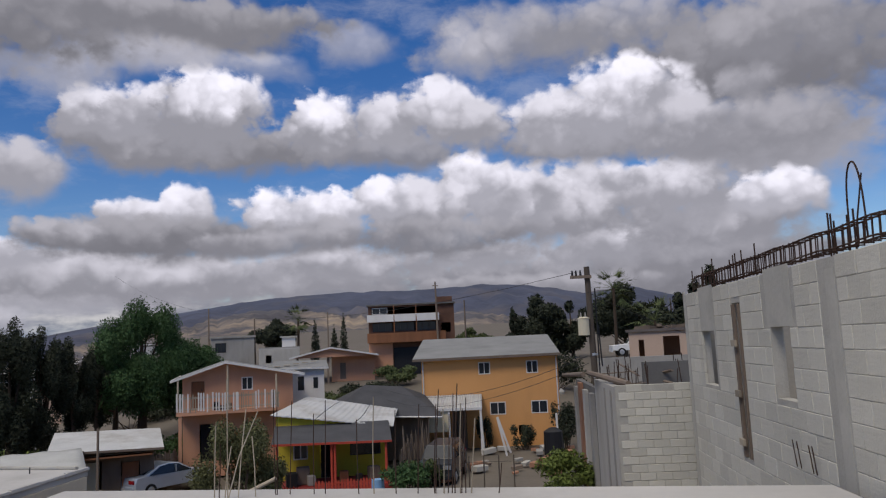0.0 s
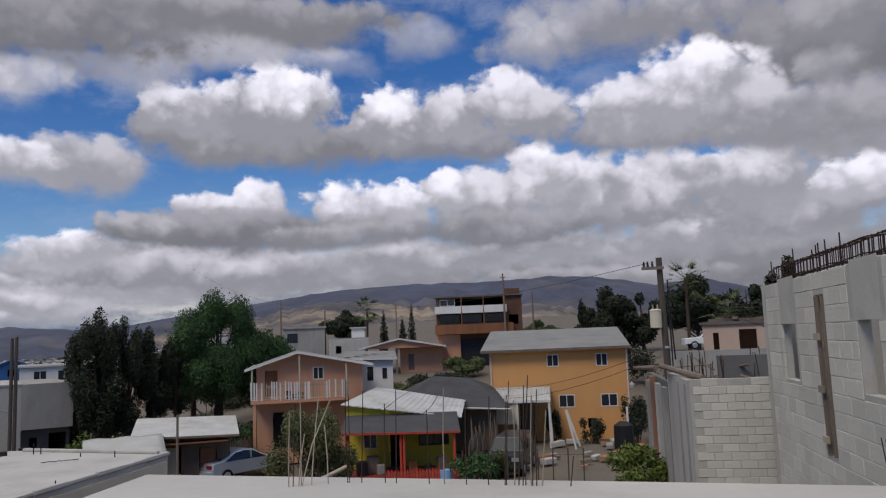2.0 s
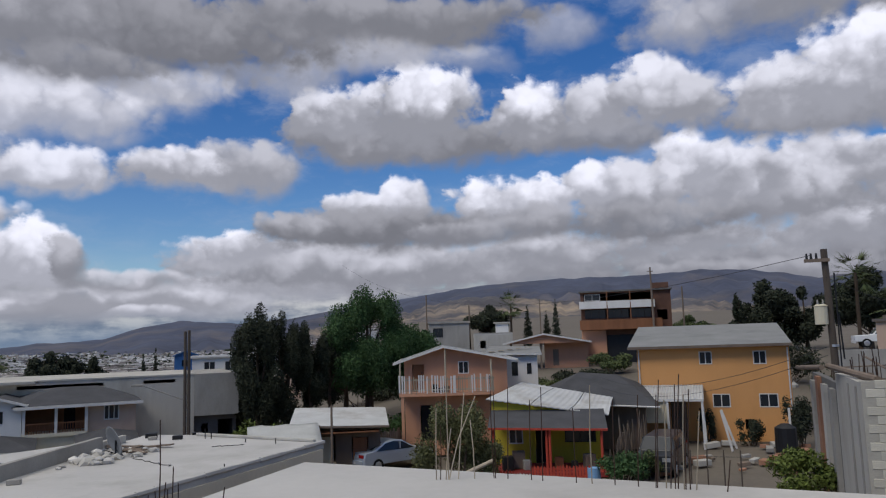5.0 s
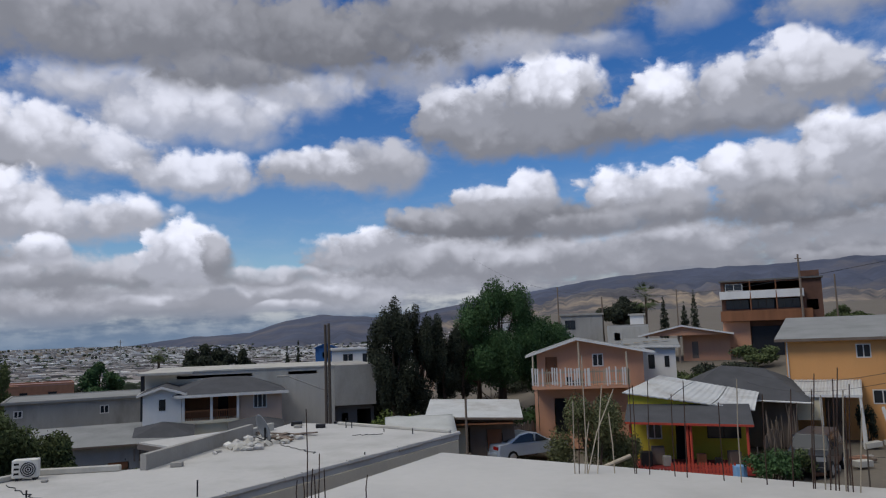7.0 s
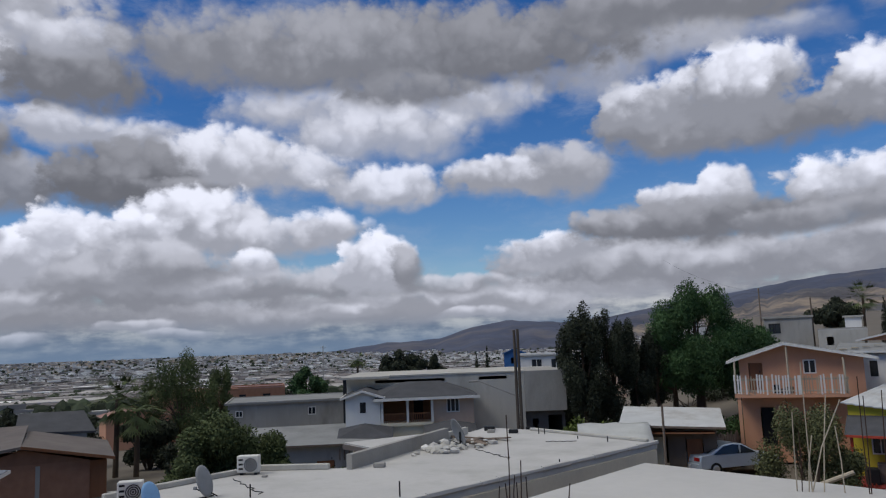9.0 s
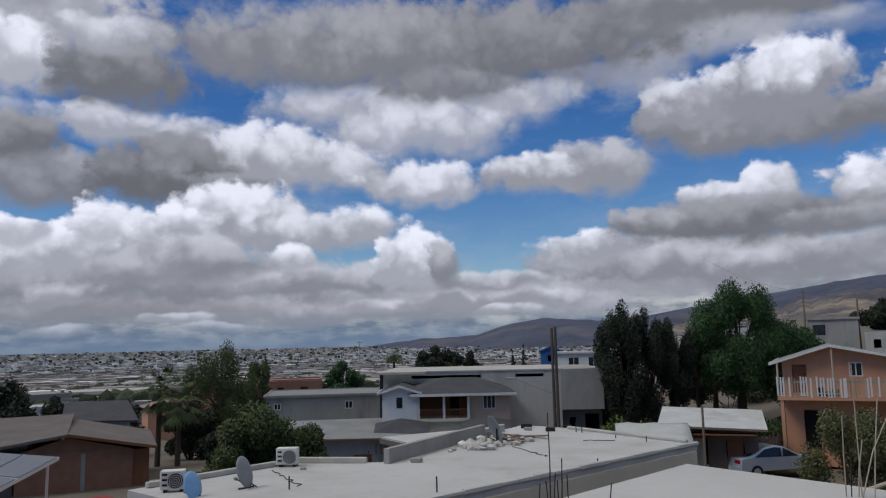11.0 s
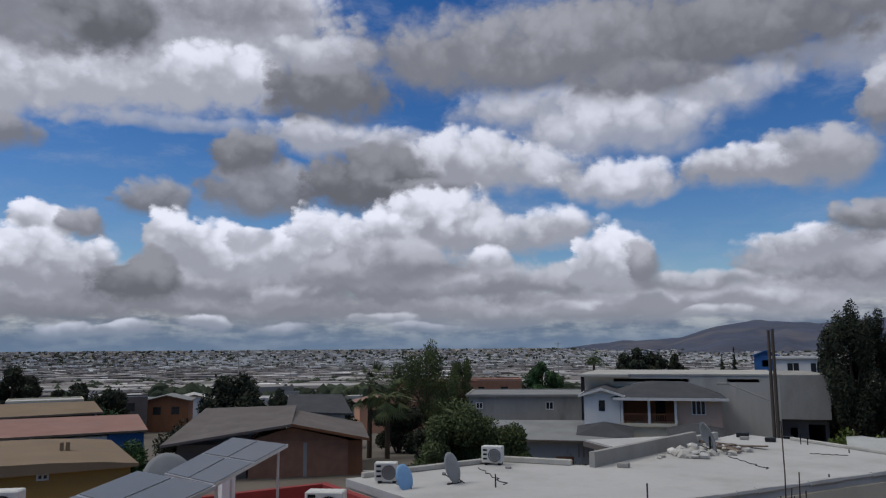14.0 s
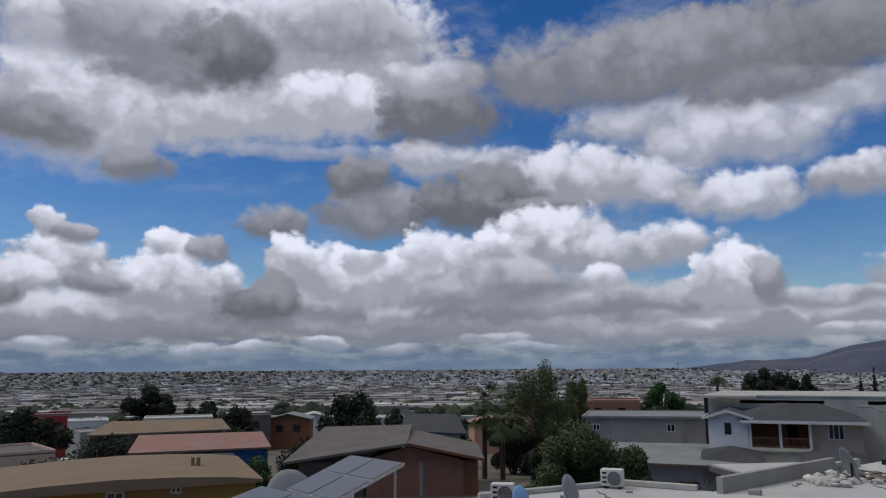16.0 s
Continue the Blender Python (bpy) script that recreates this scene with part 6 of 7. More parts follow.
def build_block_cottage():
    h = thing("block_cottage", spot(51.0, 55), "low grey block cottage with small barred windows", "house")
    wins = [(1.0, 1.55, 1.7, 2.25), (-3.9, -3.4, 1.75, 2.2)]
    shell(h, -4.4, 3.9, 7, -2, 2.6, "concrete", wins)
    for w in wins:
        window(h, *w, lights=2)
    flat_roof(h, -4.4, 3.9, 7, 2.6, "felt_roof", 0.06, "concrete", over=0.2)
    f = thing("ruined_shed", spot(50.0, 42), "patched grey sheds with sheet roofs and white gate", "shed")
    shell(f, -3.0, 3.2, 4, -1.8, 1.1, "concrete", [(-2.3, -1.4, -1.8, 0.6), (0.4, 1.4, -0.6, 0.3)])
    slab_roof(f, [(-3.3, -0.5, 1.15), (3.5, -0.5, 1.05), (3.5, 4.3, 1.7), (-3.3, 4.3, 1.7)], 0.08, "felt_roof", "wood")
    part("gate", boxes((-2.25, -1.45, 0.03, 0.08, -1.8, 0.55)), M["white"], f, "white sheet gate")
    door(f, 0.45, 1.35, -0.6, 0.28, "wood_warm")
    for k in range(5):
        part("railing", boxes((1.6 + 0.25 * k, 1.68 + 0.25 * k, -0.3, -0.25, 0.3, 0.9)), M["wood"], f)


def build_brick_house():
    h = thing("brick_house", spot(66.0, 44), "brown brick house with broad dull felt roofs", "house")
    z0 = -2.6
    shell(h, -4.2, 1.2, 7, z0, 1.0, "brick", [])
    bm = bmesh.new()
    prism(bm, [(-4.2, 0.95), (1.2, 0.95), (1.2, 1.0), (-1.9, 1.75), (-4.2, 1.05)], "y", 0.004, 0.18)
    part("gable_wall", bm, M["brick"], h)
    part("pilaster", boxes((-1.25, -1.05, -0.06, -0.004, z0, 0.9)), M["concrete"], h)
    part("wood_wall", boxes((1.204, 2.0, 0.1, 6.8, z0, 0.95)), M["wood_warm"], h, "dark red timber side wall")
    slab_roof(h, [(-1.9, -0.6, 1.85), (2.35, -0.6, 0.98), (2.35, 7.4, 1.1), (-1.9, 7.4, 2.0)], 0.13, "brown_roof", "wood_warm", "dull brown felt roof")
    slab_roof(h, [(-8.6, -1.2, 0.95), (-1.9, -0.6, 1.85), (-1.9, 7.4, 2.3), (-7.6, 7.4, 2.2)], 0.13, "brown_roof", None, "dull brown felt roof")
    slab_roof(h, [(-2.6, 7.5, 1.9), (1.7, 7.5, 1.7), (1.1, 11, 2.75), (-2.6, 11, 2.8)], 0.12, "shingle", None, "dark felt roof behind")
    part("rear_wall", boxes((-2.4, 1.2, 7.6, 10.8, z0, 1.85)), M["concrete"], h)
    part("side_wall", boxes((-8.0, -4.3, 0.2, 7, z0, 0.9)), M["brown_roof"], h, "sheeted side wall")
    y = thing("yard_wall", spot(60.5, 40), "low grey yard wall beside the brick house", "yard wall")
    part("wall", boxes((-2.0, 1.6, 0, 0.2, -3, -0.1)), M["concrete"], y)
    for x in (-1.0, 0.5):
        part("coping", boxes((x, x + 0.9, -0.03, 0.23, -0.1, 0.0)), M["pale_concrete"], y)


def build_ochre_house():
    h = thing("ochre_house", spot(87.0, 28), "ochre stucco house under a low rounded tan roof", "house")
    wins = [(-0.85, -0.3, 1.5, 2.15), (1.1, 1.45, 1.98, 2.2)]
    shell(h, -5.0, 3.85, 7, -3, 2.3, "ochre", wins)
    for w in wins:
        window(h, *w, lights=2)
    bm = bmesh.new()
    outline = [(-5.4, 2.16), (4.05, 2.24), (4.05, 2.34), (3.0, 2.46), (1.4, 2.54), (-0.6, 2.56), (-2.6, 2.48), (-4.2, 2.36), (-5.4, 2.26)]
    prism(bm, outline, "y", -0.35, 7.3)
    part("roof", bm, M["tan_roof"], h, "low curved tan felt roof", smooth=False)
    for x in (1.9, 2.1):
        part("roof_vent", boxes((x, x + 0.12, 3, 3.3, 2.5, 2.8)), M["tan_roof"], h)
    # red-edged roof below the panels
    r = thing("red_edged_roof", pose(0, 0, 0), "pale red-coated flat roof with a dark red parapet", "roof")
    part("deck", boxes((-18.6, -9.4, -4.0, 8.1, 2.0, 2.2)), M["dull_pink_roof"], r)
    part("body", boxes((-18.5, -9.5, -3.9, 8.0, -3, 1.996)), M["cream"], r)
    for c in ((-18.8, -18.604, -4.0, 8.3), (-18.6, -9.4, 8.104, 8.3)):
        part("parapet", boxes((*c, 2.0, 2.65)), M["red_edge"], r, "dark red painted parapet")
    part("column", boxes((-18.3, -18.0, 5.4, 5.7, 2.2, 3.3)), M["white"], r, "short white column")
    for x, y, z, a in ((-11.55, 5.0, 3.35, 52), (-13.55, 0.75, 3.5, 66)):
        air_conditioner(pose(x, y, z, 0, 0, a), "cream outdoor air conditioner unit on a steel stand", 0.6, 0.48)
        stand = thing("steel_stand", pose(x, y, 2.2, 0, 0, a), "slim steel stand under an air conditioner", "stand", group="steel stands")
        for u in (-0.2, 0.18):
            for w in (0.03, 0.25):
                part("leg", boxes((u, u + 0.04, w, w + 0.04, 0, z - 2.204)), M["aluminium"], stand)
    # two tilted solar panel tables
    for far_l, far_r, near_r, near_l in (((-15.47, 4.81, 4.3), (-13.78, 5.29, 4.3), (-12.16, 3.49, 4.0), (-13.7, 3.13, 4.0)), ((-12.3, 2.43, 4.28), (-10.45, 3.02, 4.28), (-9.1, 1.2, 4.0), (-10.9, 0.65, 4.0))):
        o = Vector(far_l)
        p = thing("solar_panel", Matrix.Translation((o.x, o.y, 2.4)), "tilted grey solar panel table on slim metal legs", "solar panel", group="solar panels")
        o.z = 2.4
        q = [Vector(v) - o for v in (far_l, far_r, near_r, near_l)]
        lerp2 = lambda u, v: q[0].lerp(q[1], u).lerp(q[3].lerp(q[2], u), v)

        def sheet(u0, u1, v0, v1, z0, z1):
            bm = bmesh.new()
            cs = [lerp2(u, v) for u, v in ((u0, v0), (u1, v0), (u1, v1), (u0, v1))]
            lo = [bm.verts.new(c + Vector((0, 0, z0))) for c in cs]
            hi = [bm.verts.new(c + Vector((0, 0, z1))) for c in cs]
            bm.faces.new(lo)
            bm.faces.new(hi[::-1])
            for k in range(4):
                bm.faces.new((lo[k], hi[k], hi[(k + 1) % 4], lo[(k + 1) % 4]))
            bmesh.ops.recalc_face_normals(bm, faces=bm.faces)
            return bm

        part("frame", sheet(0, 1, 0, 1, -0.05, 0.0), M["aluminium"], p)
        for i in range(2):
            for j in range(2):
                part("glass", sheet(0.015 + i * 0.5, 0.485 + i * 0.5, 0.015 + j * 0.5, 0.485 + j * 0.5, 0.004, 0.012), M["panel_glass"], p)
        for u, v in ((0.08, 0.08), (0.92, 0.08), (0.92, 0.92), (0.08, 0.92)):
            c = lerp2(u, v)
            bm = bmesh.new()
            rod(bm, (c.x, c.y, -0.2), c - Vector((0, 0, 0.05)), 0.025, n=8)
            part("leg", bm, M["aluminium"], p)


def build_blue_house():
    h = thing("blue_house", spot(83.0, 52), "low blue and white house under faded pink roofs", "house")
    shell(h, -4.0, -2.2, 5, -3, 0.9, "blue_paint", [])
    shell(h, -2.18, 2.1, 5, -3, 0.85, "white", [(-1.2, -0.6, -0.4, 0.4), (0.6, 1.1, -0.4, 0.4)])
    shell(h, 2.12, 4.2, 5, -3, 0.95, "blue_paint", [])
    slab_roof(h, [(-4.2, -0.3, 0.95), (4.4, -0.3, 1.02), (4.2, 5.3, 1.6), (-4.0, 5.3, 1.6)], 0.1, "tile_pink", "wood")
    for w in ((-1.2, -0.6, -0.4, 0.4), (0.6, 1.1, -0.4, 0.4)):
        window(h, *w, lights=1)
    t = thing("tan_house", spot(84.5, 62), "plain house under a broad tan roof", "house")
    shell(t, -6, 3.5, 5, -4, 1.3, "tan_roof", [])
    slab_roof(t, [(-6.3, -0.3, 1.35), (3.8, -0.3, 1.5), (3.4, 5, 2.0), (-5, 5, 2.0)], 0.1, "tan_roof", "wood")


build_white_house()
build_grey_hall()
build_block_cottage()
build_brick_house()
build_ochre_house()
build_blue_house()


# ---- sheds by the street ----
def build_street_sheds():
    s = thing("tarp_shelter", spot(27.6, 35.0, 0.45), "shelter under a rounded pale tarpaulin", "shelter")
    bm = bmesh.new()
    rows = []
    for j in range(8):
        q = j / 7
        rows.append([bm.verts.new((x - 0.15 * q, 3.0 * q, 0.85 + 0.85 * math.sin(q * 1.35) + 0.03 * math.sin(x * 5 + j))) for x in (-1.7, -1.1, -0.5, 0.1, 0.7, 1.2, 1.6)])
    for r0, r1 in zip(rows, rows[1:]):
        for k in range(6):
            bm.faces.new((r0[k], r0[k + 1], r1[k + 1], r1[k]))
    e = bmesh.ops.extrude_face_region(bm, geom=bm.faces[:])
    bmesh.ops.translate(bm, verts=[v for v in e["geom"] if isinstance(v, bmesh.types.BMVert)], vec=(0, 0, -0.03))
    bmesh.ops.recalc_face_normals(bm, faces=bm.faces)
    part("tarpaulin", bm, M["tarp"], s, smooth=True)
    part("back_sheet", boxes((-1.7, 1.5, 2.6, 2.65, -1.2, 1.2)), M["wood"], s)
    for x in (-1.6, 0.0, 1.5):
        for y in (0.1, 2.6):
            bm = bmesh.new()
            rod(bm, (x, y, -1.5), (x, y, 0.85 if y < 1 else 1.6), 0.04)
            part("pole", bm, M["wood"], s)
    b = thing("timber_shed", spot(23.4, 38.5), "brown timber shed under a pale sheet roof", "shed")
    shell(b, -1.9, 1.7, 4, -0.4, 1.9, "wood", [(-1.4, -0.5, -0.4, 1.4), (0.3, 1.1, -0.4, 1.3)])
    slab_roof(b, [(-2.7, -0.8, 1.95), (2.1, -0.8, 1.8), (2.2, 4.4, 2.25), (-2.7, 4.4, 2.4)], 0.08, "tin", "wood")
    part("awning", boxes((-2.0, 1.6, -0.85, -0.1, 1.62, 1.67)), M["wood_warm"], b)
    part("board_door", boxes((0.35, 1.05, 0.03, 0.07, -0.4, 1.28)), M["wood_warm"], b)
    part("sheet", boxes((-1.3, -0.6, 0.03, 0.07, -0.4, 1.38)), M["cream"], b)
    for k in range(14):
        part("fence_board", boxes((0, 0.16, 0, 0.03, -0.7, 1.2 + 0.1 * math.sin(k * 2.3)), m=pose(1.75 + 0.09 * k, 1.6 + 0.16 * k, 0, 0, 3 * math.sin(k * 1.3), 60)), M["wood"], b)
    bm = bmesh.new()
    rod(bm, (0, 0, -0.5), (0, 0, 3.2), 0.06, 0.05)
    solid("utility_pole", bm, M["wood"], "short dark timber post beside the shed", "post", at=spot(24.4, 34.6))
    lg = bmesh.new()
    rod(lg, (-1.8, 0, 0.0), (1.6, -0.4, 1.5), 0.1, 0.08, 8)
    solid("log", lg, M["pale_wood"], "bare pale log leaning in the yard", "log", at=spot(15.6, 31.5, -0.4))
    fb = mesh_of("fence_board", boxes((0, 0.14, 0, 0.03, 0, 1.3)), M["wood"])
    f = thing("board_fence", spot(3.2, 38, -0.4), "dark weathered board fence beside the yellow house", "fence")
    rng = random.Random(6)
    for k in range(42):
        shared("fence_board", fb, f, pose(-0.3 + 0.02 * k, -1.5 + k * 0.22, rng.uniform(-0.1, 0.25), rng.uniform(-3, 3), rng.uniform(-4, 4), 78))
    part("rail", boxes((-0.2, -0.15, -1.5, 7.6, 0.9, 1.0), m=pose(0, 0, 0, 0, 0, -5)), M["wood"], f)


build_street_sheds()


# ---- trees ----
def leaf_mesh(name, centres, radii, count, leaf, mat, seed, droop=0.0, fill=0.5):
    """Many small bent leaves spread through a set of round clumps, thicker towards their skins."""
    rng = np.random.default_rng(seed)
    centres, radii = np.array(centres, float), np.array(radii, float)
    w = radii.prod(1) ** (2 / 3)
    which = rng.choice(len(centres), count, p=w / w.sum())
    d = rng.normal(size=(count, 3))
    d /= np.linalg.norm(d, axis=1)[:, None]
    rad = rng.random(count) ** fill
    rad *= 1 + 0.12 * rng.normal(size=count) * (rng.random(count) < 0.3)
    p = centres[which] + d * radii[which] * rad[:, None]
    a = rng.normal(size=(count, 3))
    a[:, 2] -= droop
    a /= np.linalg.norm(a, axis=1)[:, None]
    b = np.cross(a, d + 0.4 * rng.normal(size=(count, 3)))
    b /= np.linalg.norm(b, axis=1)[:, None] + 1e-9
    s = leaf * rng.uniform(0.55, 1.3, count)[:, None]
    v = np.stack([p - a * s, p + b * s * 0.45, p + a * s, p - b * s * 0.45], 1).reshape(-1, 3)
    f = np.arange(count * 4).reshape(-1, 4)
    data = bpy.data.meshes.new(name)
    data.from_pydata(v.tolist(), [], f.tolist())
    data.materials.append(M[mat])
    return data


def tree(az, r, z0, height, width, mat, label, seed, trunk=0.25, start=0.3, clumps=16, leaves=5000, leaf=0.2, name="tree", droop=0.0, depth=None, spread=1.0, x_off=0.0, pointed=False):
    t = thing(name, spot(az, r, z0), label, "tree")
    rng = random.Random(seed)
    cz = height * (start + 1) / 2
    half = height * (1 - start) / 2
    cs, rs = [], []
    for k in range(clumps):
        while True:
            u = [rng.uniform(-1, 1) for _ in range(3)]
            if sum(q * q for q in u) < 1:
                break
        taper = 1.0 - (0.75 * max(0.0, (u[2] + 1) / 2) if pointed else 0.3 * max(0, u[2]))
        q = rng.uniform(0.24, 0.42)
        cs.append((x_off + u[0] * width * 0.5 * taper * (1 - q * 0.5), u[1] * (depth or width) * 0.5 * taper * (1 - q * 0.5), cz + u[2] * half * (1 - q * 0.35)))
        rs.append((q * width * 0.5 * taper * spread, q * width * 0.5 * taper * spread, q * half * 0.95))
    bm = bmesh.new()
    rod(bm, (0, 0, -0.6), (0.1, 0, height * start), trunk, trunk * 0.7, 8)
    rod(bm, (0.1, 0, height * start), (0.0, 0, height * 0.85), trunk * 0.7, trunk * 0.12, 7)
    for c in cs[:: max(1, clumps // 10)]:
        zb = height * rng.uniform(start * 0.8, start + 0.25)
        rod(bm, (0.08, 0, zb), c, trunk * 0.32, trunk * 0.06, 5)
    part("trunk", bm, M["bark"], t)
    ob = new("crown", leaf_mesh("crown", cs, rs, int(leaves * 2.4), leaf * 0.85, mat, seed, droop, 0.42))
    ob.parent = t
    return t


def cypress(az, r, z0, h, w, seed):
    t = thing("cypress", spot(az, r, z0), "slim dark pointed cypress far up the slope", "tree", group="cypresses")
    bm = bmesh.new()
    rod(bm, (0, 0, -0.5), (0, 0, h * 0.9), 0.12, 0.02, 6)
    part("trunk", bm, M["bark"], t)
    cs = [(0, 0, h * (0.12 + 0.86 * k / 7)) for k in range(8)]
    rs = [(w / 2 * (1 - (k / 7.6) ** 1.8), w / 2 * (1 - (k / 7.6) ** 1.8), h * 0.1) for k in range(8)]
    ob = new("crown", leaf_mesh("crown", cs, rs, 900, 0.2, "leaf_dark", seed))
    ob.parent = t


def palm(az, r, z0, h, seed, size=1.7, label="shaggy fan palm with a bare trunk"):
    t = thing("palm_tree", spot(az, r, z0), label, "palm tree", group="palms")
    rng = random.Random(seed)
    bm = bmesh.new()
    rod(bm, (0, 0, -0.5), (0.1, 0, h), 0.2, 0.15, 8)
    part("trunk", bm, M["bark"], t)
    bm = bmesh.new()
    for k in range(34):
        a, e = rng.uniform(0, math.tau), rng.uniform(-1.0, 1.2)
        d = Vector((math.cos(a) * math.cos(e), math.sin(a) * math.cos(e), math.sin(e)))
        side = d.cross(Vector((0, 0, 1))).normalized()
        c = Vector((0.1, 0, h))
        tip = c + d * size * rng.uniform(0.5, 0.7)
        for j in range(9):
            q = (j - 4) / 4
            end = tip + d * size * 0.5 * (1 - abs(q) * 0.4) + side * q * size * 0.55 - Vector((0, 0, 0.25 * abs(q) + 0.15))
            w = side * 0.22
            vs = [bm.verts.new(p) for p in (tip - w * 0.4, tip + w * 0.4, end)]
            bm.faces.new(vs)
        rod(bm, c, tip, 0.02, 0.012, 4)
    part("crown", bm, M["leaf_olive"], t)


def bush(az, r, z0, w, h, mat, label, seed, leaves=1800, leaf=0.13, name="bush", d=None):
    t = thing(name, spot(az, r, z0), label, "bush")
    rng = random.Random(seed)
    bm = bmesh.new()
    cs, rs = [], []
    for k in range(11):
        a, q = rng.uniform(0, math.tau), rng.uniform(0.1, 0.75) ** 0.5
        c = (math.cos(a) * q * w / 2, math.sin(a) * q * (d or w) / 2, h * rng.uniform(0.3, 0.78))
        cs.append(c)
        rs.append((w * 0.2, w * 0.2, h * 0.25))
        rod(bm, (0.05 * k - 0.25, 0, -0.2), c, 0.035, 0.012, 5)
    part("stem", bm, M["bark"], t)
    ob = new("foliage", leaf_mesh("foliage", cs, rs, leaves * 2, leaf * 0.75, mat, seed, 0.0, 0.6))
    ob.parent = t


# the two large trees beside the street
tree(29.7, 50, -1.4, 9.5, 4.3, "leaf_dark", "tall ragged dark tree beside the street", 31, 0.26, 0.2, 30, 17000, 0.1, spread=0.8)
tree(27.9, 51, -1.4, 9.3, 3.9, "leaf_dark", "tall narrow dark tree beside the street", 131, 0.24, 0.2, 26, 14000, 0.1, spread=0.8)
tree(26.0, 52, -1.2, 9.0, 3.3, "leaf_dark", "tall narrow dark tree with a bare lower trunk", 32, 0.2, 0.3, 20, 10000, 0.1, spread=0.8)
tree(24.6, 54, -1.0, 7.6, 3.0, "leaf_dark", "dark ragged street tree with bare lower trunk", 132, 0.18, 0.36, 14, 6000, 0.1, spread=0.8)
tree(21.7, 55, -0.2, 10.1, 6.6, "leaf_green", "large dense green pepper tree", 33, 0.4, 0.24, 34, 32000, 0.095, droop=1.5, spread=1.05)
tree(18.5, 57, 0, 7.3, 5.2, "leaf_green", "broad green tree with drooping branches", 34, 0.3, 0.2, 20, 13000, 0.1, droop=1.5, spread=1.1)
tree(23.4, 58, -0.3, 6.8, 4.0, "leaf_green", "green tree behind the street trees", 35, 0.25, 0.32, 14, 7000, 0.11, droop=1.2)
bush(29.6, 41, -0.8, 2.6, 2.9, "leaf_lime", "rounded yellow-green shrub beside the street", 36, 3200, 0.12)
bush(31.2, 40, -0.8, 2.4, 1.6, "leaf_olive", "low olive shrub beside the street", 37, 1600, 0.12)
bush(27.6, 37.5, -0.7, 2.0, 1.4, "leaf_olive", "low olive shrub behind the tarpaulin shelter", 38, 1400, 0.12)
bush(19.5, 50, -0.4, 9.0, 2.0, "leaf_green", "long low green hedge behind the sheds", 39, 5200, 0.15, "hedge", 3)
bush(15.3, 33, -0.4, 3.3, 3.8, "leaf_brush", "loose olive-green bush between the yards", 40, 8000, 0.085)
bush(13.4, 33.5, -0.4, 1.9, 2.3, "leaf_brush", "loose olive-green bush between the yards", 41, 3600, 0.085)
bush(3.4, 34.6, -0.4, 2.6, 1.4, "leaf_green", "green shrub at the yard front", 42, 2000, 0.11)
bush(1.9, 35.6, -0.4, 1.6, 1.2, "leaf_olive", "green shrub at the yard front", 43, 1200, 0.11)
bush(-9.4, 20.3, 2.0, 1.9, 1.15, "leaf_lime", "bright green shrub growing at the roof edge", 44, 2800, 0.08)
bush(-8.4, 46, -0.4, 1.6, 3.0, "leaf_dark", "dark climbing shrub beside the orange house", 45, 1600, 0.12)
bush(-5.5, 46.5, -0.5, 1.4, 1.6, "leaf_dark", "dark shrub against the orange house", 46, 900, 0.11)
bush(-2.6, 47, -0.5, 1.0, 2.0, "leaf_dark", "dark shrub against the orange house", 47, 800, 0.11)
# trees up the slope
tree(-6.8, 95, 3.5, 7.6, 8.5, "leaf_dark", "dense dark green tree up the slope", 51, 0.3, 0.1, 20, 6500, 0.26)
tree(-5.3, 92, 3.5, 6.5, 3.2, "leaf_dark", "dense dark green tree up the slope", 52, 0.2, 0.1, 10, 2200, 0.26, pointed=True)
tree(-9.4, 96, 3.5, 7.0, 6.0, "leaf_dark", "dense dark green tree up the slope", 53, 0.3, 0.1, 14, 4500, 0.26)
tree(-13.2, 90, 3.5, 8.2, 8.6, "leaf_dark", "dense dark green tree up the slope", 54, 0.3, 0.1, 20, 6500, 0.26)
tree(-16.6, 82, 3.5, 7.2, 6.0, "leaf_dark", "dense dark green tree up the slope", 55, 0.3, 0.1, 14, 4500, 0.26)
tree(-19.2, 60, 2.5, 8.6, 4.6, "leaf_dark", "dark tree behind the block house", 56, 0.25, 0.1, 14, 4200, 0.22)
palm(-12.6, 84, 3.5, 7.6, 57, 2.6, "dark palm rising above the trees")
palm(-15.3, 60, 2, 5.0, 58, 2.4, "bright green palm beside the brick shed")
tree(12.4, 120, 4.0, 7.0, 9.0, "leaf_dark", "dark rounded tree behind the salmon house", 59, 0.3, 0.1, 14, 3800, 0.3)
palm(10.9, 118, 4.0, 6.6, 60, 2.6, "pale palm behind the salmon house")
tree(-1.6, 100, 3.5, 4.2, 6.5, "leaf_olive", "dull olive tree beside the brown house", 61, 0.25, 0.1, 12, 2800, 0.25)
tree(-3.4, 98, 3.5, 3.6, 6.5, "leaf_olive", "dull olive tree beside the brown house", 62, 0.25, 0.1, 12, 2800, 0.25)
cypress(9.65, 120, 4.0, 6.3, 1.9, 63)
cypress(8.25, 122, 4.0, 5.6, 1.7, 64)
cypress(7.55, 122, 4.0, 7.2, 1.7, 65)
cypress(37.4, 120, -2.0, 6.6, 1.3, 66)
cypress(36.6, 120, -2.0, 7.6, 1.3, 67)
# trees down the slope
tree(58.7, 62, -3, 9.6, 7.2, "leaf_olive", "tall wispy tree with drooping grey-green leaves", 71, 0.22, 0.3, 24, 8000, 0.1, droop=2.0, spread=0.7)
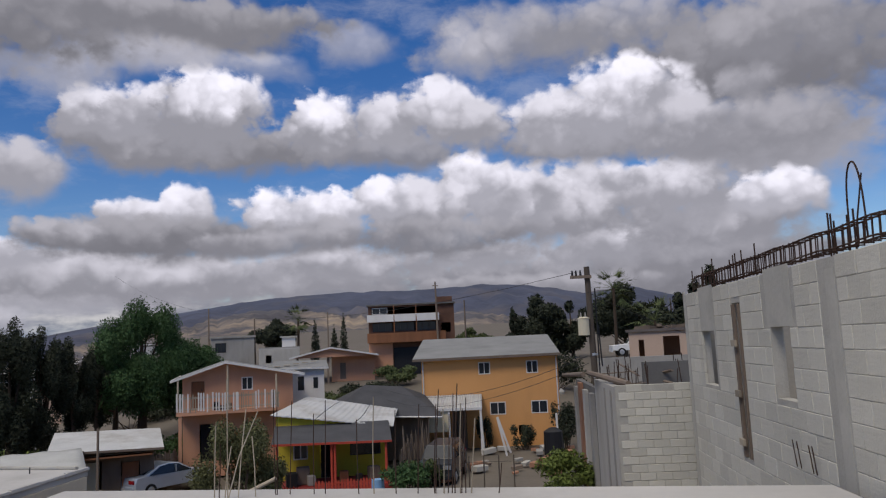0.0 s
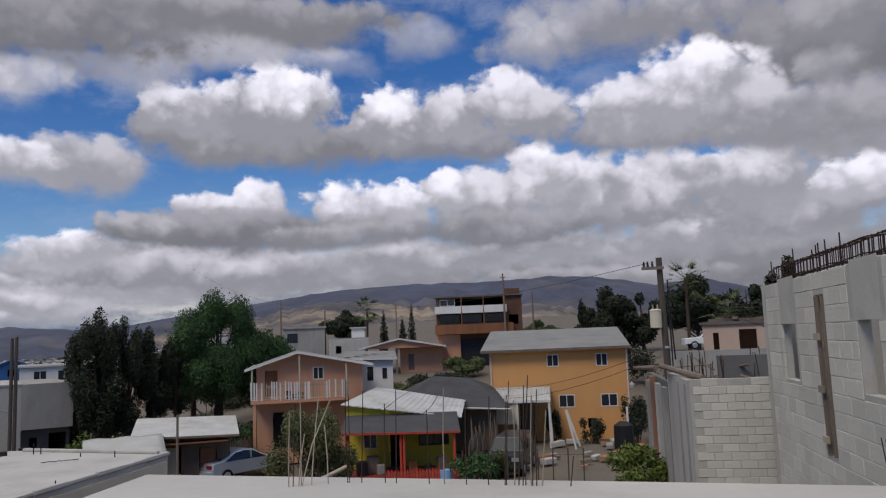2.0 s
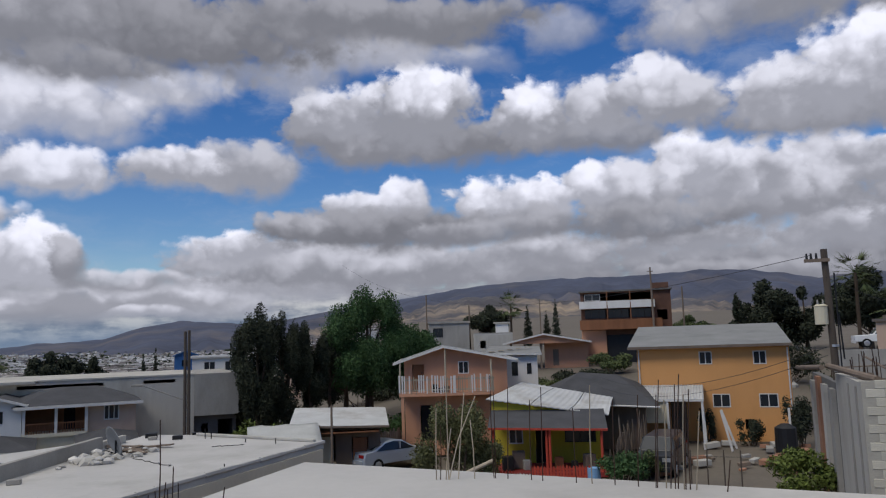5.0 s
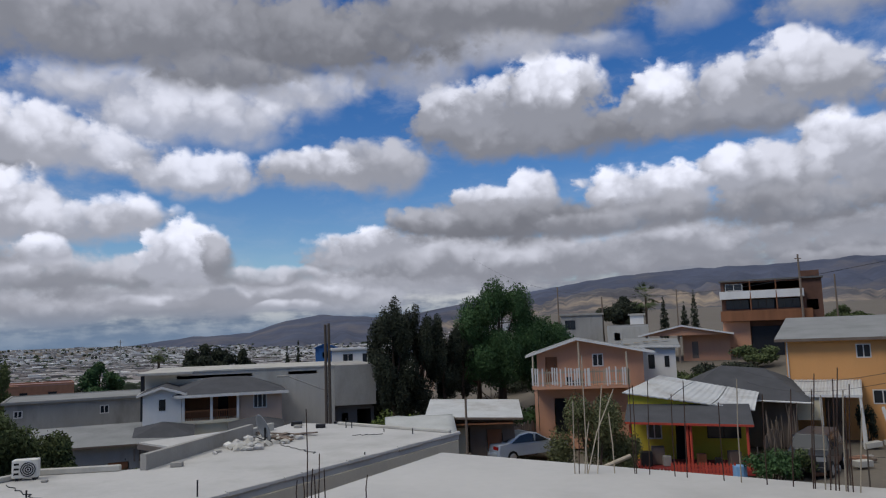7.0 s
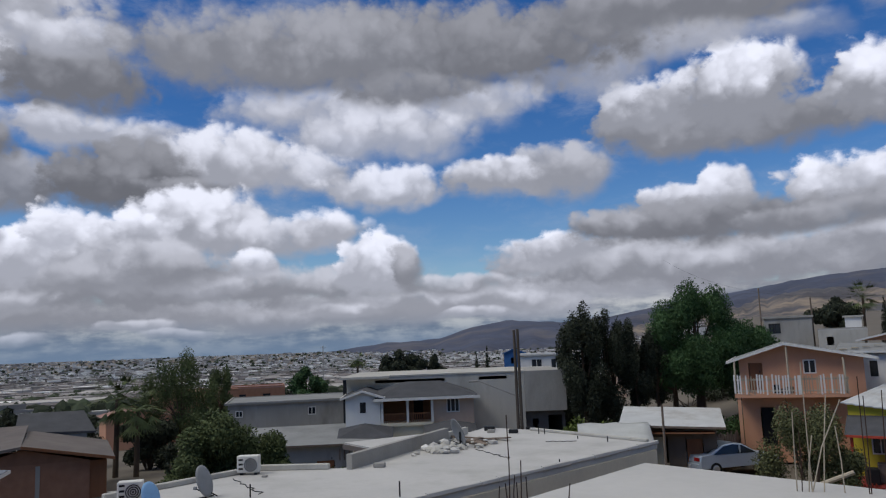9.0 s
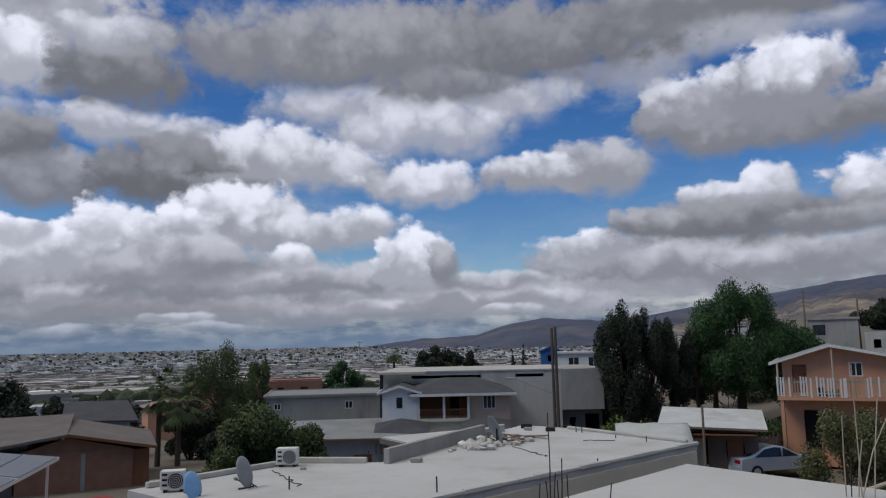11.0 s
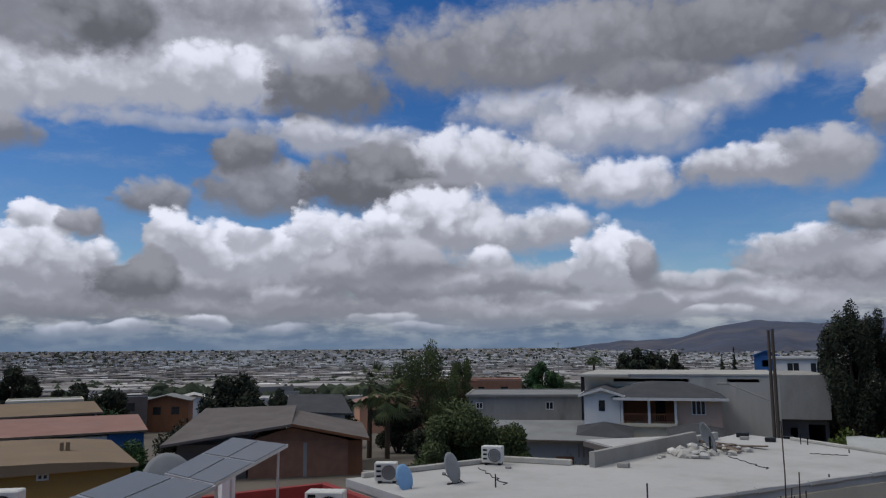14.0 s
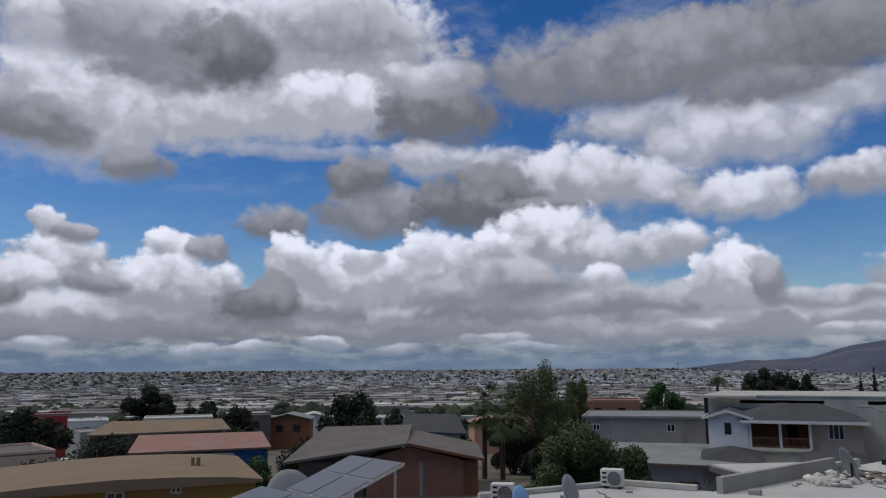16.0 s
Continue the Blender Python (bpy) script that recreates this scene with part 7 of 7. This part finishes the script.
tree(56.0, 66, -3, 8.2, 3.8, "leaf_olive", "slim wispy grey-green tree", 72, 0.18, 0.3, 12, 4400, 0.1, droop=2.0, spread=0.75)
tree(56.4, 30.5, -1.0, 4.9, 4.4, "leaf_olive", "broad dense olive-green tree beside the white roof", 73, 0.3, 0.1, 26, 24000, 0.085, spread=1.1)
tree(53.0, 31.5, -1.0, 4.0, 3.2, "leaf_olive", "broad dense olive-green tree beside the white roof", 74, 0.25, 0.1, 16, 13000, 0.085, spread=1.1)
tree(59.4, 31.0, -1.0, 3.7, 2.4, "leaf_dark", "dark shrubby tree behind the roof units", 75, 0.25, 0.15, 12, 6000, 0.09)
bush(46.5, 31.5, -0.6, 4.4, 2.3, "leaf_olive", "clump of low green shrubs below the white house", 76, 2600, 0.13)
palm(62.9, 56, -3, 6.4, 77, 2.0)
palm(61.6, 55, -3, 5.8, 78, 1.9)
palm(46.3, 110, -4, 8.6, 79, 1.6)
tree(50.0, 115, -4, 7.4, 8.0, "leaf_green", "rounded dark green tree among the roofs", 80, 0.3, 0.1, 16, 4200, 0.3)
tree(52.2, 112, -4, 5.6, 6.0, "leaf_dark", "rounded dark green tree among the roofs", 81, 0.3, 0.1, 12, 2800, 0.3)
tree(42.8, 130, -4, 10.4, 9.0, "leaf_dark", "dark spreading tree on the skyline", 82, 0.35, 0.3, 16, 4600, 0.34)
tree(40.6, 132, -4, 8.6, 5.0, "leaf_dark", "dark spreading tree on the skyline", 83, 0.3, 0.3, 10, 2400, 0.34)
tree(73.0, 60, -3.4, 8.6, 5.0, "leaf_dark", "tall dark pine-like tree with a narrow ragged top", 84, 0.28, 0.1, 24, 5200, 0.2)
tree(71.4, 62, -3.6, 6.4, 5.0, "leaf_dark", "dark bushy tree down the slope", 85, 0.28, 0.1, 12, 3000, 0.2)
tree(66.3, 66, -3.6, 6.2, 6.0, "leaf_dark", "row of dark trees behind the brick house", 86, 0.25, 0.05, 16, 3800, 0.22)
tree(64.4, 66, -3.6, 5.4, 3.4, "leaf_dark", "row of dark trees behind the brick house", 87, 0.25, 0.05, 10, 2200, 0.22)
tree(93.5, 70, -4.5, 8.0, 7.0, "leaf_dark", "large dark tree beside the descending street", 88, 0.35, 0.15, 18, 5200, 0.24)
tree(98.0, 62, -4.5, 7.0, 5.0, "leaf_dark", "large dark tree beside the descending street", 89, 0.35, 0.15, 12, 3400, 0.24)
tree(86.5, 115, -5, 8.6, 9.0, "leaf_dark", "dark tree among the lower roofs", 90, 0.35, 0.1, 14, 3600, 0.32)
tree(83.0, 118, -5, 6.6, 8.0, "leaf_dark", "dark tree among the lower roofs", 91, 0.35, 0.1, 12, 3000, 0.32)
bush(90.5, 46, -2.6, 5.5, 4.0, "leaf_green", "loose green shrubs beside the ochre house", 92, 3600, 0.16)
bush(79.5, 50, -2.8, 3.0, 3.6, "leaf_green", "green shrubs beside the blue house", 93, 2400, 0.15)
bush(82.0, 70, -3, 6.0, 4.6, "leaf_green", "bright green shrubs behind the blue house", 94, 3200, 0.18)


bush(29.8, 60, -2, 9.0, 4.2, "leaf_dark", "dark hedge behind the street trees", 95, 4200, 0.2, "hedge", 3)
bush(92.5, 44, -2.2, 5.0, 4.2, "leaf_dark", "dark shrubs beside the descending street", 96, 3000, 0.16)
bush(88.0, 62, -3, 6.0, 4.6, "leaf_dark", "dark shrubs between the lower houses", 97, 3000, 0.18)
bush(76.0, 60, -3.2, 4.0, 4.2, "leaf_dark", "dark shrubs behind the large dish", 98, 2400, 0.17)
tree(69.0, 92, -4.5, 6.0, 5.0, "leaf_dark", "dark tree among the lower roofs", 99, 0.25, 0.1, 12, 2600, 0.24)
tree(80.6, 90, -4.5, 6.6, 6.0, "leaf_dark", "dark tree among the lower roofs", 100, 0.25, 0.1, 12, 3000, 0.24)
tree(60.8, 60, -3, 5.4, 4.4, "leaf_dark", "dark tree behind the brick house yard", 101, 0.25, 0.1, 12, 3000, 0.2)


for k, (az, r, w, h_, m_) in enumerate(((14.2, 68, 6, 2.6, "leaf_dark"), (11.6, 64, 4, 1.6, "leaf_olive"), (8.6, 62, 4, 1.8, "leaf_olive"), (6.0, 66, 5, 1.6, "leaf_dark"), (4.0, 72, 4, 1.8, "leaf_olive"), (-1.5, 70, 6, 3.2, "leaf_olive"), (-4.6, 74, 6, 3.4, "leaf_olive"), (-8.0, 66, 5, 3.6, "leaf_dark"), (-11.5, 60, 5, 2.4, "leaf_olive"), (17.2, 62, 6, 3.0, "leaf_dark"), (22.4, 66, 7, 2.4, "leaf_dark"))):
    c = spot(az, r).translation
    bush(az, r, ground_z(c.x, c.y), w, h_, m_, "dry scrubby bush on the bare slope", 110 + k, 1800, 0.18, "bush", 3)


# ---- vehicles ----
def car(m, paint, label, name="car", length=4.4, suv=False, pickup=False):
    c = thing(name, m, label, "car")
    L, W = length / 2, 0.88
    if suv:
        prof = [(-L, 0.45), (-L, 1.05), (-L + 1.0, 1.12), (-L + 1.45, 1.72), (L - 0.25, 1.76), (L - 0.02, 1.05), (L, 0.45)]
        glass = [(-L + 1.15, 1.14), (-L + 1.5, 1.64), (L - 0.4, 1.66), (L - 0.25, 1.14)]
    elif pickup:
        prof = [(-L, 0.5), (-L, 0.95), (-L + 1.3, 1.02), (-L + 1.8, 1.55), (0.55, 1.58), (0.75, 1.0), (L, 1.0), (L, 0.5)]
        glass = [(-L + 1.45, 1.05), (-L + 1.85, 1.48), (0.4, 1.5), (0.55, 1.05)]
    else:
        prof = [(-L, 0.35), (-L + 0.02, 0.62), (-L + 0.15, 0.78), (-L + 1.15, 0.92), (-L + 1.95, 1.36), (-L + 2.5, 1.42), (L - 1.35, 1.36), (L - 0.55, 1.0), (L - 0.08, 0.96), (L, 0.7), (L - 0.02, 0.35)]
        glass = [(-L + 1.3, 0.94), (-L + 2.0, 1.3), (-L + 2.5, 1.36), (L - 1.4, 1.3), (L - 0.75, 0.97)]
    bm = bmesh.new()
    n = len(prof)
    rings = []
    for y, s, tuck in ((-W, 0.97, 0.12), (-W * 0.9, 1.0, 0.03), (W * 0.9, 1.0, 0.03), (W, 0.97, 0.12)):
        ring = []
        for x, z in prof:
            inward = max(0, z - 0.95) * 0.35
            yy = y * (1 - inward) if abs(y) > 0.1 else y
            ring.append(bm.verts.new((x * s, yy, z - (0.02 if s < 1 and z > 0.6 else 0))))
        rings.append(ring)
    for a, b in zip(rings, rings[1:]):
        for k in range(n):
            bm.faces.new((a[k], a[(k + 1) % n], b[(k + 1) % n], b[k]))
    bm.faces.new(rings[0][::-1])
    bm.faces.new(rings[-1])
    bmesh.ops.recalc_face_normals(bm, faces=bm.faces)
    part("body", bm, M[paint], c, bevel=0.015)
    for s in (-1, 1):
        bm = bmesh.new()
        pts = []
        for x, z in glass:
            yy = s * (W * (1 - max(0, z - 0.95) * 0.35) + 0.004)
            pts.append((x, yy, z))
        vs = [bm.verts.new(p) for p in pts]
        f = bm.faces.new(vs)
        e = bmesh.ops.extrude_face_region(bm, geom=[f])
        bmesh.ops.translate(bm, verts=[v for v in e["geom"] if isinstance(v, bmesh.types.BMVert)], vec=(0, s * 0.008, 0))
        bmesh.ops.recalc_face_normals(bm, faces=bm.faces)
        part("side_window", bm, M["glass"], c)
        part("pillar", boxes((-0.05, 0.02, min(s * W * 0.93, s * (W + 0.0)), max(s * W * 0.93, s * (W + 0.0)), 0.95 if not suv else 1.15, 1.3 if not suv else 1.6)), M[paint], c)
    ws = [(prof[4], prof[3]), (prof[-5], prof[-4])] if not (suv or pickup) else [(prof[3], prof[2]), (prof[-3], prof[-2])]
    for (x1, z1), (x0, z0) in ws:
        bm = bmesh.new()
        up = 0.014
        sg = -1 if x0 < x1 else 1
        p = [(x0 + (x1 - x0) * 0.08 + sg * up, -W * 0.8, z0 + (z1 - z0) * 0.08 + up), (x0 + (x1 - x0) * 0.08 + sg * up, W * 0.8, z0 + (z1 - z0) * 0.08 + up), (x0 + (x1 - x0) * 0.92 + sg * up, W * 0.68, z0 + (z1 - z0) * 0.92 + up), (x0 + (x1 - x0) * 0.92 + sg * up, -W * 0.68, z0 + (z1 - z0) * 0.92 + up)]
        f = bm.faces.new([bm.verts.new(q) for q in p])
        e = bmesh.ops.extrude_face_region(bm, geom=[f])
        bmesh.ops.translate(bm, verts=[v for v in e["geom"] if isinstance(v, bmesh.types.BMVert)], vec=(sg * 0.006, 0, 0.006))
        bmesh.ops.recalc_face_normals(bm, faces=bm.faces)
        part("windscreen", bm, M["glass"], c)
    R = 0.36 if suv or pickup else 0.31
    for x in (-L + 0.85, L - 0.85):
        for s in (-1, 1):
            bm = bmesh.new()
            rod(bm, (x, s * (W - 0.16), R), (x, s * (W + 0.02), R), R, R, 18)
            wh = part("wheel", bm, M["tyre"], c)
            bm = bmesh.new()
            rod(bm, (x, s * (W + 0.021), R), (x, s * (W + 0.035), R), R * 0.62, R * 0.5, 12)
            part("rim", bm, M["aluminium"], wh)
    for s in (-1, 1):
        y0, y1 = sorted((s * 0.45, s * 0.82))
        part("tail_light", boxes((L - 0.04, L + 0.012, y0, y1, 0.72 if not suv else 0.95, 0.88 if not suv else 1.2)), M["tail_red"], c)
        part("headlight", boxes((-L - 0.01, -L + 0.1, y0, y1, 0.6 if not suv else 0.8, 0.74 if not suv else 0.98)), M["aluminium"], c)
    part("bumper", boxes((L - 0.1, L + 0.04, -W * 0.9, W * 0.9, 0.36, 0.6)), M[paint], c, bevel=0.02)
    part("bumper", boxes((-L - 0.04, -L + 0.1, -W * 0.9, W * 0.9, 0.36, 0.58)), M[paint], c, bevel=0.02)
    part("number_plate", boxes((-L - 0.055, -L - 0.042, -0.2, 0.2, 0.44, 0.55)), M["white"], c)
    part("number_plate", boxes((L + 0.042, L + 0.055, -0.2, 0.2, 0.42, 0.53)), M["white"], c)
    return c


M["tyre"] = material("tyre_rubber", (0.015, 0.015, 0.015), 0.9, 0.2, 5, 30, 0.2)
M["tail_red"] = material("red_lamp_lens", (0.25, 0.01, 0.01), 0.25, 0.1, 5, 30, 0, spec=0.5)
M["silver_paint"] = material("silver_blue_car_paint", (0.46, 0.51, 0.58), 0.32, 0.05, 2, 20, 0.02, metal=0.35, spec=0.5)
M["black_paint"] = material("black_car_paint", (0.02, 0.022, 0.028), 0.3, 0.1, 2, 20, 0.02, spec=0.5)
M["white_car"] = material("white_car_paint", (0.7, 0.7, 0.69), 0.35, 0.05, 2, 20, 0.02, spec=0.5)
car(spot(20.2, 39.8, -0.38, 216), "silver_paint", "silver-blue saloon car parked in the dusty yard")
car(spot(0.6, 38.0, -0.55, 78), "black_paint", "black off-road car parked nose-out in the yard", suv=True, length=4.2)
car(spot(-14.1, 70, 4.2, 10), "white_car", "white pickup parked up the slope", "pickup", pickup=True, length=4.8)
car(spot(26.2, 62, -1.0, 40), "silver_paint", "grey saloon car parked under the street trees")
car(spot(92.0, 88, -4.6, 80), "white_car", "white car parked on the descending street", length=4.3)
car(spot(91.3, 96, -4.8, 80), "white_car", "white car parked on the descending street", length=4.3)


# ---- the town in the valley ----
M["town"] = material("town_walls_and_roofs", (0.32, 0.295, 0.275), 0.85, 0.1, 0.02, 0.3, 0, island=0.4)
M["town_white"] = material("white_and_sunlit_roofs", (0.66, 0.64, 0.61), 0.8, 0.08, 0.02, 0.3, 0, island=0.3)
M["town_dark"] = material("dark_roofs", (0.15, 0.13, 0.12), 0.9, 0.2, 0.02, 0.3, 0, island=0.4)
M["far_trees"] = material("far_tree_crowns", (0.035, 0.045, 0.025), 0.95, 0.4, 0.05, 0.5, 0, island=0.4)


def stuff(name, verts, faces, mat, label):
    data = bpy.data.meshes.new(name)
    data.from_pydata(verts, [], faces)
    data.materials.append(M[mat])
    return tagged(new(name, data), label, "town", kind="stuff")


def build_town():
    rng = random.Random(77)
    bins = {k: ([], []) for k in ("town", "town_white", "town_dark", "far_trees")}

    def block(kind, az, r, w, d, h, turn):
        vs, fs = bins[kind]
        m = spot(az, r, 0, turn)
        x, y = m.translation.x, m.translation.y
        z = ground_z(x, y)
        n = len(vs)
        for px, py in ((-w, -d), (w, -d), (w, d), (-w, d)):
            p = m @ Vector((px / 2, py / 2, 0))
            vs.append((p.x, p.y, z - 2))
        for px, py in ((-w, -d), (w, -d), (w, d), (-w, d)):
            p = m @ Vector((px / 2, py / 2, 0))
            vs.append((p.x, p.y, z + h))
        for q in ((4, 5, 6, 7), (0, 1, 5, 4), (1, 2, 6, 5), (2, 3, 7, 6), (3, 0, 4, 7)):
            fs.append([n + i for i in q])

    def crown(az, r, s):
        vs, fs = bins["far_trees"]
        c = spot(az, r).translation
        z = ground_z(c.x, c.y)
        near = r < 420
        for b in range(6 if near else 2):
            q = s * (rng.uniform(0.28, 0.5) if near else rng.uniform(0.45, 0.7))
            x, y, h = c.x + rng.gauss(0, 0.38) * s, c.y + rng.gauss(0, 0.38) * s, z + s * (rng.uniform(0.3, 1.0) if near else rng.uniform(0.35, 0.7))
            n = len(vs)
            for e, w in ((-0.8, 0.55), (0.0, 1.0), (0.7, 0.7)):
                for k in range(7):
                    a = (k + 0.5 * (e == 0)) * math.tau / 7
                    j = rng.uniform(0.7, 1.3)
                    vs.append((x + math.cos(a) * q * w * j, y + math.sin(a) * q * w * j, h + e * q * rng.uniform(0.8, 1.2)))
            vs.append((x, y, h + q * rng.uniform(0.9, 1.3)))
            for lv in (0, 7):
                for k in range(7):
                    fs.append([n + lv + k, n + lv + (k + 1) % 7, n + lv + 7 + (k + 1) % 7, n + lv + 7 + k])
            for k in range(7):
                fs.append([n + 14 + k, n + 14 + (k + 1) % 7, n + 21])

    # dwellings, denser near the viewpoint; big sheds far out
    for k in range(15000):
        az = rng.uniform(21, 104)
        u = rng.random()
        r = 140 * (4700 / 140) ** (u ** 0.8)
        if az < 34 and r < 500:
            continue
        far = r / 4700
        if r < 420:
            w, d, h = rng.uniform(6, 12), rng.uniform(6, 10), rng.uniform(2.6, 5.0)
        else:
            w, d, h = rng.uniform(6, 12) + 30 * far * rng.random() ** 3, rng.uniform(7, 14), rng.uniform(2.6, 5.5) + 3 * far * rng.random()
        q = rng.random()
        # extra white roofs far out and to the right stand in for sunlight there
        lit = 0.03 + 0.46 * max(0, min(1, (r - 700) / 900)) * (1 if az < 78 else 0.45)
        kind = "town_white" if q < lit else ("town" if q < lit + 0.5 else "town_dark")
        block(kind, az, r, w, d, h, rng.uniform(-20, 20) + rng.choice((0, 0, 90)))
    for k in range(3600):
        az = rng.uniform(21, 104)
        r = 120 * (4400 / 120) ** (rng.random() ** 0.9)
        if az < 34 and r < 400:
            continue
        crown(az, r, rng.uniform(1.6, 3.6) + r * 0.0014)
    for k in range(3200):
        az = rng.uniform(38, 104)
        crown(az, 130 * (1100 / 130) ** rng.random(), rng.uniform(1.6, 4.0))
    names = {"town": "houses of the town spread over the valley floor", "town_white": "white sheds and roofs, multiplied to stand for sun on the valley floor", "town_dark": "brown and dark roofs spread over the valley floor", "far_trees": "dark tree crowns scattered through the town"}
    for kind, (vs, fs) in bins.items():
        stuff("town_trees" if kind == "far_trees" else "town_roofs", vs, fs, kind, names[kind])


def small_house(az, r, w, d, h, wall, roof, turn=0, pitched=False, label="small flat-roofed house down the slope"):
    m = spot(az, r, 0, turn)
    z = ground_z(m.translation.x, m.translation.y)
    house = thing("house", Matrix.Translation((0, 0, z)) @ m, label, "house", group="houses down the slope")
    wins = [(-w * 0.3, -w * 0.3 + 0.9, h - 1.6, h - 0.7), (w * 0.12, w * 0.12 + 0.9, h - 1.6, h - 0.7)]
    shell(house, -w / 2, w / 2, d, -2, h, wall, wins)
    for q in wins:
        window(house, *q, lights=1, frame="black_metal")
    if pitched:
        gable(house, -w / 2, w / 2, 0, d, h, h + w * 0.12, wall, roof, over=0.3, trim="wood")
    else:
        flat_roof(house, -w / 2, w / 2, d, h, roof, 0.15, wall)


def build_slope_houses():
    rng = random.Random(19)
    spots = [(57.5, 92, 9, 7, 5.2, "brick", "brick", 10), (53.6, 98, 7, 6, 5.4, "brick", "dull_pink_roof", 0), (61.5, 85, 6, 6, 3.2, "pink", "tile_pink", 8),
             (77.0, 98, 5, 5, 3.6, "wood_warm", "felt_roof", -8), (80.0, 96, 6, 6, 4.2, "brown_roof", "white_roof", 5), (84.5, 100, 8, 6, 3.8, "cream", "white_roof", 0),
             (88.6, 84, 6, 6, 3.0, "concrete", "felt_roof", 12), (92.6, 100, 4, 5, 4.6, "red_edge", "felt_roof", 0), (95.2, 52, 6, 6, 2.6, "peach", "brown_roof", 10),
             (75.2, 112, 7, 7, 3.2, "white", "white_roof", 0), (70.4, 120, 14, 8, 3.0, "pale_concrete", "white_roof", 0), (66.0, 126, 12, 8, 3.0, "pale_concrete", "white_roof", 0),
             (79.2, 128, 9, 8, 3.4, "white", "felt_roof", 0), (87.5, 134, 10, 8, 3.6, "cream", "white_roof", 6), (91.0, 126, 9, 8, 3.4, "white", "white_roof", 0),
             (44.0, 100, 9, 7, 3.4, "pale_concrete", "white_roof", 4), (40.5, 98, 8, 7, 3.8, "white", "white_roof", 0), (29.0, 96, 8, 6, 4.2, "peach", "dull_pink_roof", 0)]
    for k, (az, r, w, d, h, wall, roof, turn) in enumerate(spots):
        small_house(az, r, w, d, h, wall, roof, turn, pitched=k in (2, 3, 9), label={"brick": "unfinished brown brick house down the slope", "wood_warm": "brown gabled house with a pale chimney", "red_edge": "dark red painted house by the street"}.get(wall, "small flat-roofed house down the slope"))
    for az, r, top in ((48.75, 200, 7.5), (44.0, 260, 5.5), (76.5, 240, 4.5), (68.5, 280, 4.0), (72.2, 180, 5.8)):
        bm = bmesh.new()
        rod(bm, (0, 0, -12), (0, 0, top), 0.16, 0.1, 6)
        rod(bm, (-0.8, 0, top - 0.5), (0.8, 0, top - 0.5), 0.07, n=4)
        solid("utility_pole", bm, M["concrete"], "slender pole among the lower roofs", "utility pole", group="far poles", at=spot(az, r))
    sign = thing("roadside_sign", spot(71.4, 900, -25), "large plain red sign board above the town", "sign")
    part("board", boxes((-8, 8, 0, 1, -3, 3)), M["red_edge"], sign)
    for x in (-6, 5.5):
        part("leg", boxes((x, x + 0.6, 0.1, 0.9, -22, -4)), M["concrete"], sign)
    street = bmesh.new()
    rows = []
    for k in range(16):
        y = 58 + 7 * k
        c = spot(27.0 + 0.02 * k, y).translation
        rows.append([street.verts.new((c.x + s, c.y, ground_z(c.x, c.y) + 0.06)) for s in (-3, 3)])
    for a, b in zip(rows, rows[1:]):
        street.faces.new((a[0], a[1], b[1], b[0]))
    solid("road", street, M["asphalt"], "pale worn street climbing between the trees", "road", "structure")


M["asphalt"] = material("worn_pale_asphalt", (0.12, 0.118, 0.115), 0.95, 0.12, 0.3, 8, 0.2, dirt_or_sun=(0.18, 0.165, 0.14))
build_town()
build_slope_houses()
